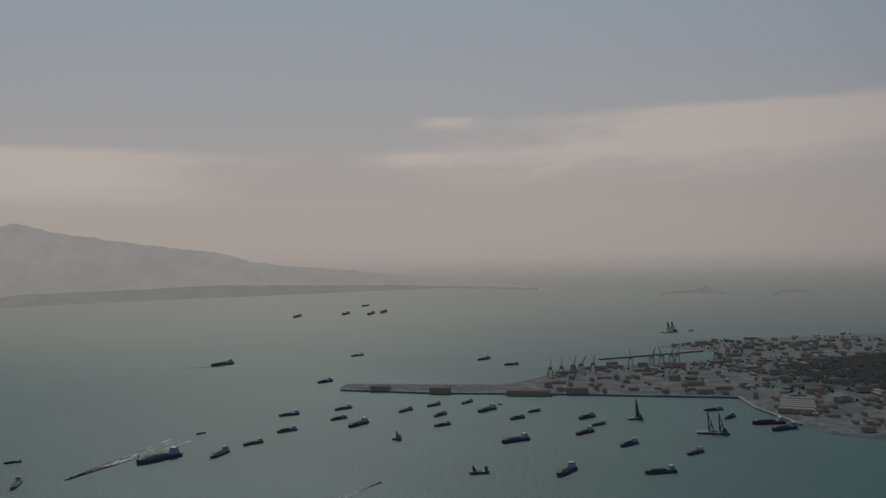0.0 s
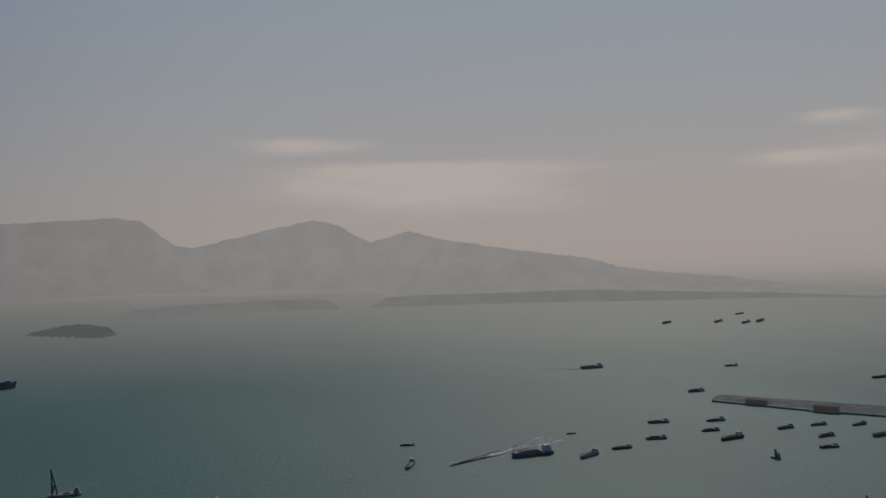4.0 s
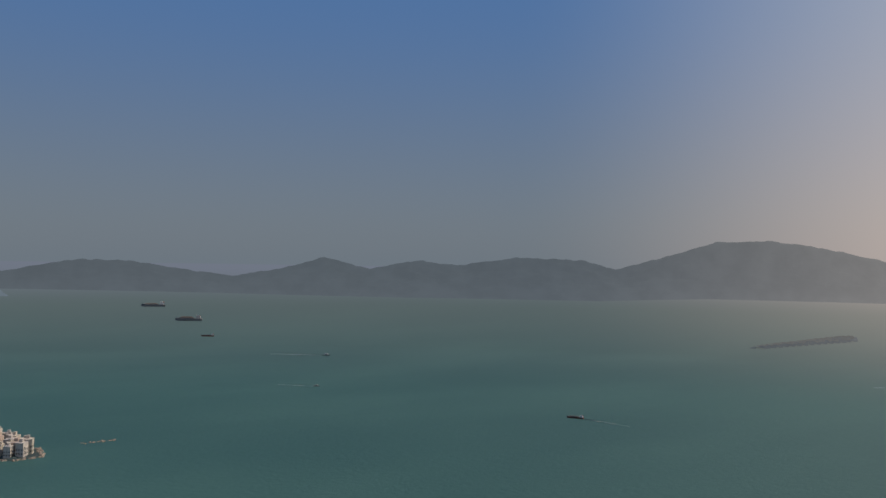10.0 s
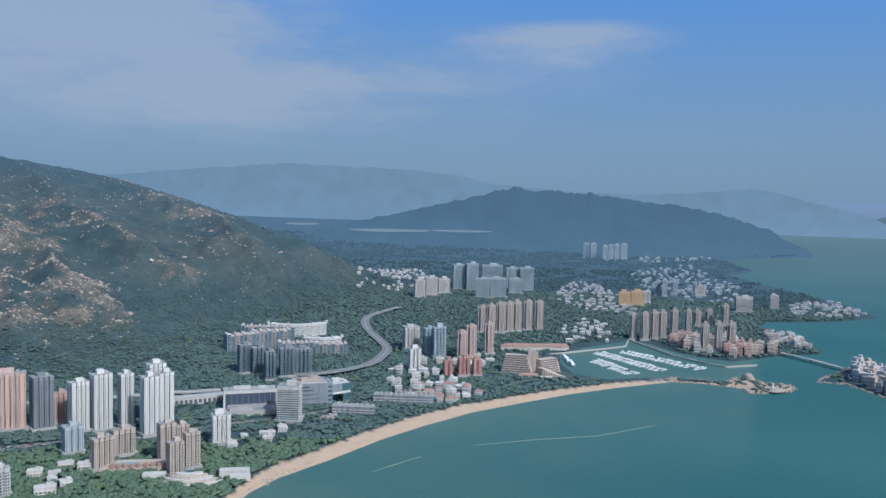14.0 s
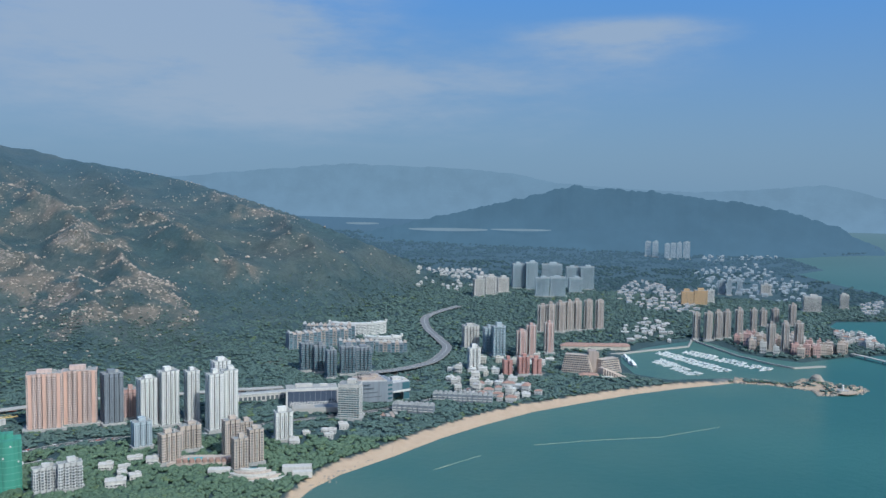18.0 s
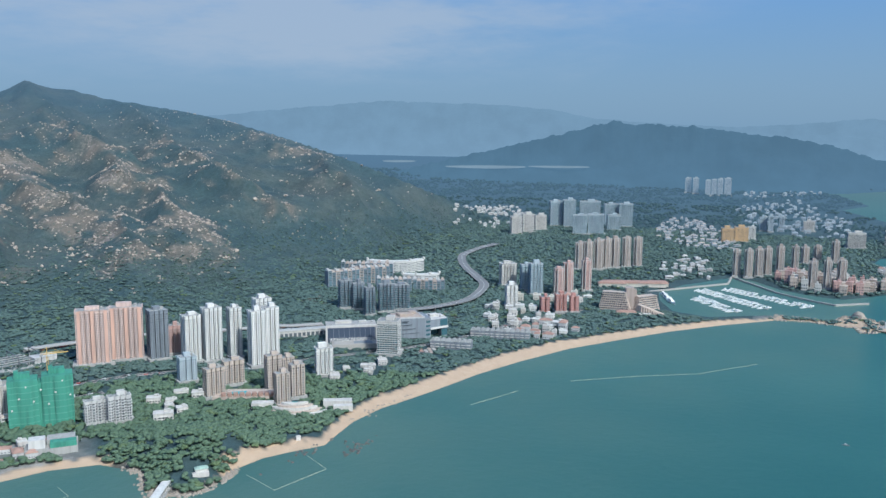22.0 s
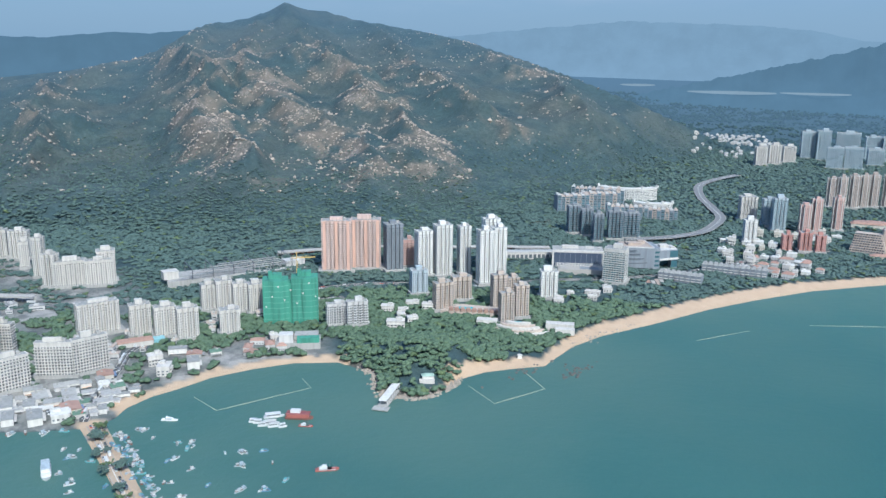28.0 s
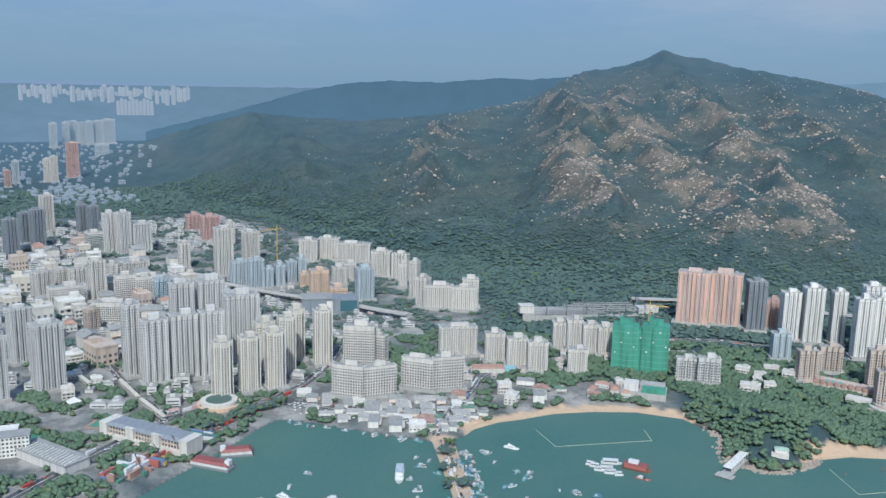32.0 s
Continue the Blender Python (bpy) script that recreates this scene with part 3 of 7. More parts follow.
build_sea()
build_land()
# haze colours, given off by the far hills, shores and scrub themselves
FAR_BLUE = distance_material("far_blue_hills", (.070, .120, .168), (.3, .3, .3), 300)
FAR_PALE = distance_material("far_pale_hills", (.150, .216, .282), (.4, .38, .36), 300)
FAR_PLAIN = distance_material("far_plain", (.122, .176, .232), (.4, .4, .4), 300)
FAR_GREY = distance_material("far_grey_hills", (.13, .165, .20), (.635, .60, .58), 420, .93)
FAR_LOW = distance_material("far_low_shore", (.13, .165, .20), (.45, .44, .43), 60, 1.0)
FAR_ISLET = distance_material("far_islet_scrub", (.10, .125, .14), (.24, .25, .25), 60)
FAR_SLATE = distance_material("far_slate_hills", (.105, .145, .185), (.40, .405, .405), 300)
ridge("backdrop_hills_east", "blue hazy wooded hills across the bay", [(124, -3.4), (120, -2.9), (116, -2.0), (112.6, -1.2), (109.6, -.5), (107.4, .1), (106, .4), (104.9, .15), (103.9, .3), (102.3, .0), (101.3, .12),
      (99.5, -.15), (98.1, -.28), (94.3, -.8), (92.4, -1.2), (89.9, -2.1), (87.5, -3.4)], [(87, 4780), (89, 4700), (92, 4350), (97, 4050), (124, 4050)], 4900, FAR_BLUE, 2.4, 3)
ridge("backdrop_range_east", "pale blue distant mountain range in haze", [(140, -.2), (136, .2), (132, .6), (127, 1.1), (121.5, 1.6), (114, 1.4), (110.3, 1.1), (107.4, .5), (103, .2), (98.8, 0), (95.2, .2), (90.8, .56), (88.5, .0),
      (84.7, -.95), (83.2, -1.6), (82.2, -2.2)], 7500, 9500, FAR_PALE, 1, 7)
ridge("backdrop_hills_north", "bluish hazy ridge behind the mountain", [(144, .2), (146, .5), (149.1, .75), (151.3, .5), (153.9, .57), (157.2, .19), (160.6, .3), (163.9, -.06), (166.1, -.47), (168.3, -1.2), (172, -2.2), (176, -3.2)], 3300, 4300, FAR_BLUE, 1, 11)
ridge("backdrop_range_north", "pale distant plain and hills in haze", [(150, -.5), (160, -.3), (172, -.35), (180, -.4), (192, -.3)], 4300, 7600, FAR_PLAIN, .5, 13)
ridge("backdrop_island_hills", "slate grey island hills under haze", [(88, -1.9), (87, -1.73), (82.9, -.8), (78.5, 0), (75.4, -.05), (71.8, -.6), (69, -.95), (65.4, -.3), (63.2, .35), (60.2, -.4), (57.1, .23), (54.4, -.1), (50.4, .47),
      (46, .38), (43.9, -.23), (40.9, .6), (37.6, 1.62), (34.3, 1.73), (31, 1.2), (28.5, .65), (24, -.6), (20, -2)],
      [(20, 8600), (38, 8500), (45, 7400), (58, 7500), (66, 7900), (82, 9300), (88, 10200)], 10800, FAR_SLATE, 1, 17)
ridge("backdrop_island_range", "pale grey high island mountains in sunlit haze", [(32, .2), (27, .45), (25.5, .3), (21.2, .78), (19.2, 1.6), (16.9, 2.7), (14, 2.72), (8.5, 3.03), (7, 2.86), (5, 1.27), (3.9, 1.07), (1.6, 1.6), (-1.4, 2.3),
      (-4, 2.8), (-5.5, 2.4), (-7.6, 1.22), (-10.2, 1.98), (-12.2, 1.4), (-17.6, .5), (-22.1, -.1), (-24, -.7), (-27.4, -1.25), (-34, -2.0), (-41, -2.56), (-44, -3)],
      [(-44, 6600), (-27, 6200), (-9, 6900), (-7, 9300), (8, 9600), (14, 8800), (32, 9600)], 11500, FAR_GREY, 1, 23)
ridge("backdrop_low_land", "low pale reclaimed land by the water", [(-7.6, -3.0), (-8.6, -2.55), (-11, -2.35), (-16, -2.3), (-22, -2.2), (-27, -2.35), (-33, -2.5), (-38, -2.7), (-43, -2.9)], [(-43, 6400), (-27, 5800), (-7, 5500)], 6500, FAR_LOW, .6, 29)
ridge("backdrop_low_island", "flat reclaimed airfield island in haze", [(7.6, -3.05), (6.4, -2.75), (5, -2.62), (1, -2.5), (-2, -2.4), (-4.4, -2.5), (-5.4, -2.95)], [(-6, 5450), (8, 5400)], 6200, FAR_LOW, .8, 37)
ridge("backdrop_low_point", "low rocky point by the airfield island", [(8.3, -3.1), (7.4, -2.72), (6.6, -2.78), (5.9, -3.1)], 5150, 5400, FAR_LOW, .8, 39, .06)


def reservoir():
    """Pale strips of water in the folds of the far wooded hills."""
    def lie(az, el):
        top = EYE_H + 4900 * math.tan(radians(float(np.interp(az, [107, 109.6, 112.6, 116, 120, 124], [.2, -.5, -1.2, -2.0, -2.9, -3.4]))))
        t = min(np.linspace(.05, 1, 400), key=lambda q: abs(math.degrees(math.atan2(top * q ** 1.15 - EYE_H, 4050 + 850 * q)) - el))
        r = 4050 + 850 * t - 30
        return -math.sin(radians(az)) * r, math.cos(radians(az)) * r, EYE_H + r * math.tan(radians(el))
    for a0, a1, el, thick in ((121.4, 119.2, -2.32, .10), (117.2, 111.9, -2.66, .14), (111.7, 107.7, -2.62, .10)):
        s = Shape()
        cells = np.linspace(a0, a1, 15)
        for k, (a, b) in enumerate(zip(cells, cells[1:])):
            f, g = math.sin((k + .4) / 15 * 3.14) ** .5, math.sin(min(k + 1.4, 14.6) / 15 * 3.14) ** .5
            s.poly([lie(a, el - thick * f), lie(b, el - thick * g), lie(b, el + thick * g * .5), lie(a, el + thick * f * .5)])
        s.v = [tuple(p) for p in squash(np.array(s.v))]
        ob = new("water", s.mesh("water", FAR_POOL))
        tagged(ob, "pale reservoir water among far hills", "water", kind="structure")


# the water's colour holds the haze, put in as emission
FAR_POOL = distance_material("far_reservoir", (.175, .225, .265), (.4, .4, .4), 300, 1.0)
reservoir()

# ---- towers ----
# small isles in a painted haze tone that their own mesh emits
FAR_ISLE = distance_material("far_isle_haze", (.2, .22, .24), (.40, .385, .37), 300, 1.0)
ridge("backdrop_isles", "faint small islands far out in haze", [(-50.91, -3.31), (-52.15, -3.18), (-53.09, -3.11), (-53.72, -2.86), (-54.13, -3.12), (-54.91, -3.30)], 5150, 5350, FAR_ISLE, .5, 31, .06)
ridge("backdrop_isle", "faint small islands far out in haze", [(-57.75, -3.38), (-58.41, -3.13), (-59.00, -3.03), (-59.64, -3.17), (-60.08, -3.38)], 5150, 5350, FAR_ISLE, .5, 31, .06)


def hazy_paint(name, color, glow, air):
    """A plain colour with the haze of the air in front of it mixed in as emission."""
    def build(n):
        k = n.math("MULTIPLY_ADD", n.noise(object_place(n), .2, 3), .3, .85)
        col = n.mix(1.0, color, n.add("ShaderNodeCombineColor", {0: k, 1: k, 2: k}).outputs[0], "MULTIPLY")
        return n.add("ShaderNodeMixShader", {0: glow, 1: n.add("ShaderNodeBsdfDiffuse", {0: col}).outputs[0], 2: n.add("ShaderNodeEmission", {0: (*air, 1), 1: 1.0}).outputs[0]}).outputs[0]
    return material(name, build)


HAZE_WALL = hazy_paint("hazy_render", (.50, .49, .47), .42, (.13, .19, .25))
HAZE_PANE = hazy_paint("hazy_glass", (.08, .10, .12), .5, (.11, .165, .22))
W_BRIGHT = paint("bright_white_render", (.60, .58, .545))
STYLES = {
    # style: wall, windows, plan, bay, window share, ledges, label, category
    "cream": (W_CREAM, PANE, "cross", 2.6, .42, False, "tall cream apartment tower with dark window strips", 1.35),
    "grey": (W_GREY, PANE, "notch", 2.7, .34, False, "tall light grey concrete apartment tower", 1.0),
    "slab": (W_PALE, PANE, "slab", 2.6, .55, True, "long white slab apartment block with access galleries", 1.0),
    "beige": (W_BEIGE, PANE, "notch", 2.8, .5, False, "beige tiled apartment block with bay windows", 1.0),
    "glass": (W_BLUE, PANE_TEAL, "notch", 2.6, .55, False, "blue glass apartment tower with balconies", 1.0),
    "pale": (W_PALE, PANE, "notch", 2.7, .36, False, "pale rendered apartment tower with bays", 1.0),
    "dark": (W_DARK, PANE, "notch", 2.6, .45, False, "slate grey apartment tower with dark windows", 1.0),
    "office": (W_PALE, PANE_TEAL, "slab", 3.2, .86, True, "white office block with ribbon windows", 1.0),
    "pinkish": (W_PINK, PANE, "notch", 2.6, .5, False, "pinkish tiled apartment tower with bays", 1.0),
    "blue": (W_BLUE, PANE, "notch", 2.7, .42, False, "blue-grey rendered apartment tower with bays", 1.0),
    "tan": (W_TAN, PANE, "notch", 2.8, .5, False, "orange-tan apartment block with small windows", 1.0),
    "greyslab": (W_GREY, PANE, "notch", 2.8, .55, True, "grey apartment block with balconies", 1.0),
    "orange": (W_ORANGE, PANE, "notch", 2.4, .4, False, "salmon and orange tiled apartment tower", 1.0),
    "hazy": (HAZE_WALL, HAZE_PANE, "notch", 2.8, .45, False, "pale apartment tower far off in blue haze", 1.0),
    "white": (W_BRIGHT, PANE, "notch", 2.7, .34, False, "bright white apartment tower with bays", 1.0),
    "villaglass": (W_DARK, PANE_TEAL, "notch", 2.6, .78, True, "dark teal glass apartment block with terraces", 1.0),
    "pink": (W_PINK, PANE, "cross", 2.6, .4, False, "pink tiled apartment tower with ribs", 1.0),
    "red": (W_RED, PANE, "notch", 2.8, .4, False, "brick red tiled apartment block", 1.0),
    "brown": (W_BROWN, PANE, "cross", 2.6, .4, False, "brown tiled apartment tower with pale ribs", 1.0),
    "orangeblock": (W_OCHRE, PANE, "slab", 3.2, .4, False, "orange clad block under scaffolding", 1.0),
}


def plan_ring(kind, w, d):
    a, b = w / 2, d / 2
    if kind == "slab":
        return [(-a, -b), (a, -b), (a, b), (-a, b)]
    if kind == "cross":
        c, e = a * .48, b * .48
        return [(-c, -b), (c, -b), (c, -e), (a, -e), (a, e), (c, e), (c, b), (-c, b), (-c, e), (-a, e), (-a, -e), (-c, -e)]
    n = max(2, round(w / 5.5))
    ring, dep = [], min(3.0, d * .24)

    def side(y, s):
        pts = []
        for i in range(n):
            x0, x1 = -a + w * i / n, -a + w * (i + 1) / n
            g = min(1.1, w / n * .16)
            pts += [(x0 + (g if i else 0), y), (x1 - (g if i < n - 1 else 0), y)]
            if i < n - 1:
                pts += [(x1 - g, y + dep * s), (x1 + g, y + dep * s)]
        return pts
    ring = side(-b, 1)
    ring += [(a, -d * .09), (a - dep * .8, -d * .09), (a - dep * .8, d * .09), (a, d * .09)]
    ring += [(-x, y) for x, y in side(b, -1)]
    ring += [(-a, d * .09), (-a + dep * .8, d * .09), (-a + dep * .8, -d * .09), (-a, -d * .09)]
    return ring


def window_grid(ring, z0, z1, bay, share, floor=2.8, tall=.62):
    """One pane a bay and floor, standing 6 cm proud of the wall."""
    s = Shape()
    k = len(ring)
    floors = max(1, int((z1 - z0) / floor))
    for j in range(k):
        (ax, ay), (bx, by) = ring[j], ring[(j + 1) % k]
        L = math.hypot(bx - ax, by - ay)
        if L < 1.6:
            continue
        ux, uy = (bx - ax) / L, (by - ay) / L
        nx, ny = uy * .06, -ux * .06
        m = max(1, round(L / bay))
        step = L / m
        for i in range(m):
            c, hw = (i + .5) * step, step * share / 2
            x0, y0, x1, y1 = ax + ux * (c - hw) + nx, ay + uy * (c - hw) + ny, ax + ux * (c + hw) + nx, ay + uy * (c + hw) + ny
            for f in range(floors):
                za = z0 + (f + .28) * floor
                zb = za + floor * tall
                s.poly([(x0, y0, za), (x1, y1, za), (x1, y1, zb), (x0, y0, zb)])
    return s


def tower(style, x, y, w, d, h, turn, group="apartment towers"):
    wall, pane, kind, bay, share, ledges, label, _ = STYLES[style]
    z = ground(x, y) - 1.0
    t = thing("apartment_tower" if h > 30 else "apartment_block", label, "apartment tower" if h > 30 else "apartment block", put(None, x, y, z, turn), group)
    ring = plan_ring(kind, w, d)
    part("wall", Shape().prism(ring, 0, h), wall, t)
    part("windows", window_grid(ring, 3.0, h - 1.0, bay, share), pane, t, "rows of dark window panes")["kind"] = "stuff"
    if ledges:
        s = Shape()
        big = [(px * (1 + 1.6 / w), py * (1 + 1.6 / d)) for px, py in ring]
        for f in range(1, int(h / 2.9)):
            s.prism(big, f * 2.9, f * 2.9 + .5)
        part("gallery", s, wall, t, "stacked pale gallery parapets")["kind"] = "stuff"
    lip = [(px * (1 + .8 / w), py * (1 + .8 / d)) for px, py in ring]
    part("parapet", Shape().prism(lip, h, h + 1.2), wall, t)
    roof = part("roof", Shape().prism([(px * .96, py * .96) for px, py in ring], h + 1.2, h + 1.3), ROOF, t, "grey felt roof")
    rng = random.Random(int(x * 7 + y * 13))
    part("lift_house", Shape().box(rng.uniform(-.1, .1) * w, 0, h + 1.2, w * rng.uniform(.3, .5), d * .45, rng.uniform(3, 6)), wall, roof)
    part("water_tank", Shape().box(w * .28, d * .1, h + 1.2, 3.2, 3.2, 2.6), CONCRETE, roof)
    if style == "brown" or style == "cream" or style == "pink":
        s = Shape()
        for px, py in ring:
            s.box(px, py, 0, .9, .9, h + 2)
        part("ribs", s, W_PALE if style != "cream" else W_WHITE, t, "pale vertical ribs")["kind"] = "stuff"
    if style == "orange":
        for i in (-.4, 0, .4):
            part("band", Shape().box(i * w, -d / 2 - .25, 0, w * .1, .5, h + .5), W_ORANGE2, t, "deep orange vertical tile band")
    if h > 26:
        part("podium", Shape().box(0, 0, 0, w * 1.25, d * 1.3, 4.2), CONCRETE, t, "concrete podium")
    return t


for spot in [
        (-114, -791, 17.6, 17.6, 57, 192), (-142, -805, 19.0, 19.0, 55, 190), (-167, -804, 17.7, 17.7, 58, 188), (-230, -860, 18.4, 18.4, 60, 180),
        (-206, -883, 17.5, 17.5, 57, 182), (-167, -856, 20.0, 20.0, 54, 189), (-187, -842, 16.4, 16.4, 61, 187),
]:
    tower("cream", *spot)
for spot in [
        (-39, -884, 15.6, 15.6, 76, 192), (-59, -855, 24.3, 14.6, 66, 188), (-87, -859, 26.0, 15.6, 68, 186), (-114, -859, 23.5, 14.1, 69, 184),
        (-94, -936, 23.5, 16.4, 82, 189), (-125, -947, 28.5, 20.0, 81, 187), (-154, -915, 36.2, 18.1, 70, 182), (77, -852, 10.0, 10.0, 64, 200),
        (38, -869, 26.9, 18.8, 67, 202), (67, -967, 20.5, 16.4, 60, 204), (-42, -1562, 19.2, 19.2, 69, 198), (-64, -1538, 19.8, 19.8, 73, 198),
        (-92, -1545, 31.7, 22.2, 52, 192),
]:
    tower("grey", *spot)
for spot in [
        (24, -1188, 44.9, 15.7, 30, 191), (-32, -1097, 50.7, 15.2, 26, 160), (-49, -1200, 27.7, 13.9, 37, 186), (-72, -1197, 20.8, 12.5, 34, 184),
        (-267, -846, 33.2, 10.0, 43, 152), (-284, -845, 27.0, 9.4, 32, 136), (-227, -754, 31.3, 6.9, 33, 141), (-255, -745, 31.8, 7.0, 32, 179),
        (-297, -750, 32.3, 7.1, 34, 138), (-324, -739, 31.1, 6.8, 35, 174), (-2333, -57, 40.2, 24.1, 40, 101), (-2423, 17, 20.3, 12.2, 38, 100),
]:
    tower("slab", *spot)
for spot in [
        (-4, -1064, 15.6, 10.9, 28, 210), (-678, -627, 21.1, 10.6, 33, 158), (-721, -638, 22.7, 11.4, 29, 146), (-728, -587, 16.5, 11.6, 42, 149),
        (-757, -590, 13.8, 9.6, 32, 148), (-701, -554, 14.8, 10.4, 35, 148), (-727, -554, 14.9, 10.4, 38, 147),
]:
    tower("beige", *spot)
for spot in [
        (-94, -1191, 21.0, 16.8, 31, 195), (-1414, -564, 17.3, 15.6, 47, 127), (-1392, -536, 21.4, 17.1, 55, 126), (-2310, -833, 33.3, 26.6, 71, 120),
        (-2313, -794, 33.0, 26.4, 77, 119), (-2436, -772, 59.1, 23.6, 65, 112), (-2191, -721, 36.1, 21.7, 52, 113), (-2219, -686, 40.3, 24.2, 54, 112),
        (-2418, -703, 38.9, 23.3, 64, 116), (-2423, -662, 38.5, 23.1, 67, 115), (-2325, -668, 36.0, 21.6, 43, 116),
]:
    tower("glass", *spot)
for spot in [
        (56, -1268, 23.2, 18.5, 35, 207), (32, -1307, 17.5, 14.0, 28, 201), (10, -1284, 23.6, 16.5, 34, 200), (-14, -1206, 21.3, 14.9, 58, 194),
        (-69, -1371, 36.6, 25.6, 21, 192), (-38, -1353, 13.3, 10.6, 22, 193), (63, -1809, 22.1, 22.1, 73, 197), (-197, -1318, 25.3, 22.8, 75, 186),
        (-246, -1561, 14.7, 13.3, 43, 186), (-256, -1415, 25.4, 22.8, 50, 185), (-146, -1388, 16.3, 14.7, 42, 189), (-346, -1377, 30.5, 21.3, 38, 156),
        (-383, -1382, 34.2, 20.5, 38, 154), (-417, -1353, 56.2, 22.5, 32, 153),
]:
    tower("pale", *spot)
for spot in [
        (-426, -1238, 30.6, 15.3, 40, 146), (-445, -1205, 25.7, 12.8, 41, 140), (-430, -1153, 12.0, 12.0, 37, 159), (-425, -1092, 12.9, 10.3, 53, 129),
        (-417, -1039, 16.6, 13.3, 42, 128), (-435, -1026, 37.2, 14.9, 33, 157), (-461, -1005, 32.3, 12.9, 33, 155), (-475, -1014, 21.7, 17.4, 41, 155),
        (-348, -1204, 20.6, 16.5, 27, 174), (-370, -1225, 18.8, 15.0, 27, 173), (-377, -835, 41.3, 14.4, 35, 168), (-406, -801, 20.9, 12.6, 34, 161),
        (-422, -780, 21.3, 12.8, 33, 160), (-434, -756, 21.0, 12.6, 34, 158),
]:
    tower("pale", *spot)
for spot in [
        (-497, -818, 16.0, 12.8, 31, 159), (-508, -804, 17.6, 14.1, 36, 158), (-518, -787, 16.3, 13.0, 34, 157), (-530, -772, 19.6, 15.7, 34, 155),
        (-472, -738, 20.2, 14.2, 27, 152), (-1431, -606, 27.6, 22.0, 43, 128), (-2078, -859, 27.1, 21.7, 48, 127), (-2129, -847, 30.0, 24.0, 50, 127),
        (-2194, -836, 30.6, 24.5, 42, 126),
]:
    tower("pale", *spot)
for spot in [
        (-2627, -188, 29.0, 17.4, 30, 104), (85, -2698, 19.3, 19.3, 67, 192), (66, -2690, 18.0, 18.0, 74, 191),
]:
    tower("pale", *spot)
for spot in [
        (1, -1782, 16.5, 16.5, 56, 200), (-19, -1750, 17.2, 17.2, 57, 199), (74, -1649, 20.6, 20.6, 68, 202), (111, -1569, 21.6, 17.3, 64, 204),
        (97, -1695, 17.4, 13.9, 56, 203), (-746, -778, 21.7, 19.5, 62, 151),
]:
    tower("dark", *spot)
for spot in [
        (-19, -1573, 29.6, 23.7, 35, 194), (-928, -558, 26.9, 21.5, 45, 109),
]:
    tower("office", *spot)
for spot in [
        (-203, -1739, 28.2, 16.9, 34, 188), (-220, -1625, 34.1, 20.5, 47, 187), (-771, -775, 15.3, 12.3, 37, 140), (18, -2803, 32.2, 32.2, 105, 190),
        (181, -2592, 15.3, 15.3, 46, 194),
]:
    tower("pinkish", *spot)
for spot in [
        (-206, -1236, 22.3, 15.6, 38, 185), (-227, -1217, 21.5, 15.0, 44, 184), (-245, -1214, 10.8, 10.8, 30, 183), (-262, -1220, 13.7, 13.7, 33, 183),
        (-281, -1229, 13.9, 13.9, 35, 182), (-298, -1233, 13.3, 13.3, 38, 181), (-355, -1105, 23.8, 19.1, 46, 177), (-701, -688, 19.0, 15.2, 30, 149),
        (-2567, -303, 19.0, 19.0, 40, 102), (-2552, -281, 13.4, 13.4, 46, 101), (-2674, -264, 13.9, 13.9, 34, 101), (166, -2682, 17.3, 17.3, 64, 193),
]:
    tower("blue", *spot)
for spot in [
        (-303, -1152, 25.2, 20.2, 37, 175), (-297, -1212, 13.6, 10.9, 19, 176), (-323, -1122, 23.3, 18.6, 17, 169),
]:
    tower("tan", *spot)
for spot in [
        (-568, -680, 21.8, 9.8, 24, 148), (-581, -662, 21.5, 9.7, 28, 147),
]:
    tower("greyslab", *spot)
for spot in [
        (-695, -830, 37.6, 18.8, 67, 137), (-728, -810, 38.0, 19.0, 66, 135),
]:
    tower("orange", *spot)
for spot in [
        (-757, -734, 19.5, 15.6, 59, 154), (-775, -718, 21.0, 16.8, 67, 153), (-800, -704, 14.9, 13.5, 64, 151), (-789, -660, 17.2, 15.5, 69, 150),
        (-813, -658, 16.8, 15.1, 69, 149), (-830, -685, 20.0, 16.0, 73, 149), (-807, -575, 19.5, 15.6, 34, 135), (-1270, -531, 18.4, 14.7, 36, 128),
        (-2356, -305, 17.6, 17.6, 35, 102),
]:
    tower("white", *spot)
for spot in [
        (-1094, -737, 18.4, 14.7, 44, 139), (-1101, -718, 17.6, 14.1, 42, 138), (-1084, -686, 14.1, 12.7, 43, 137), (-1119, -678, 21.8, 15.2, 44, 131),
        (-1147, -667, 23.6, 16.6, 40, 130),
]:
    tower("villaglass", *spot)
for spot in [
        (-1408, -499, 16.5, 16.5, 48, 124), (-1438, -492, 16.7, 16.7, 55, 124), (-1477, -471, 16.1, 16.1, 56, 123),
]:
    tower("pink", *spot)
for spot in [
        (-1270, -473, 13.7, 13.7, 24, 125), (-1278, -449, 17.2, 13.7, 30, 124), (-1288, -430, 13.1, 11.8, 27, 123),
]:
    tower("red", *spot)
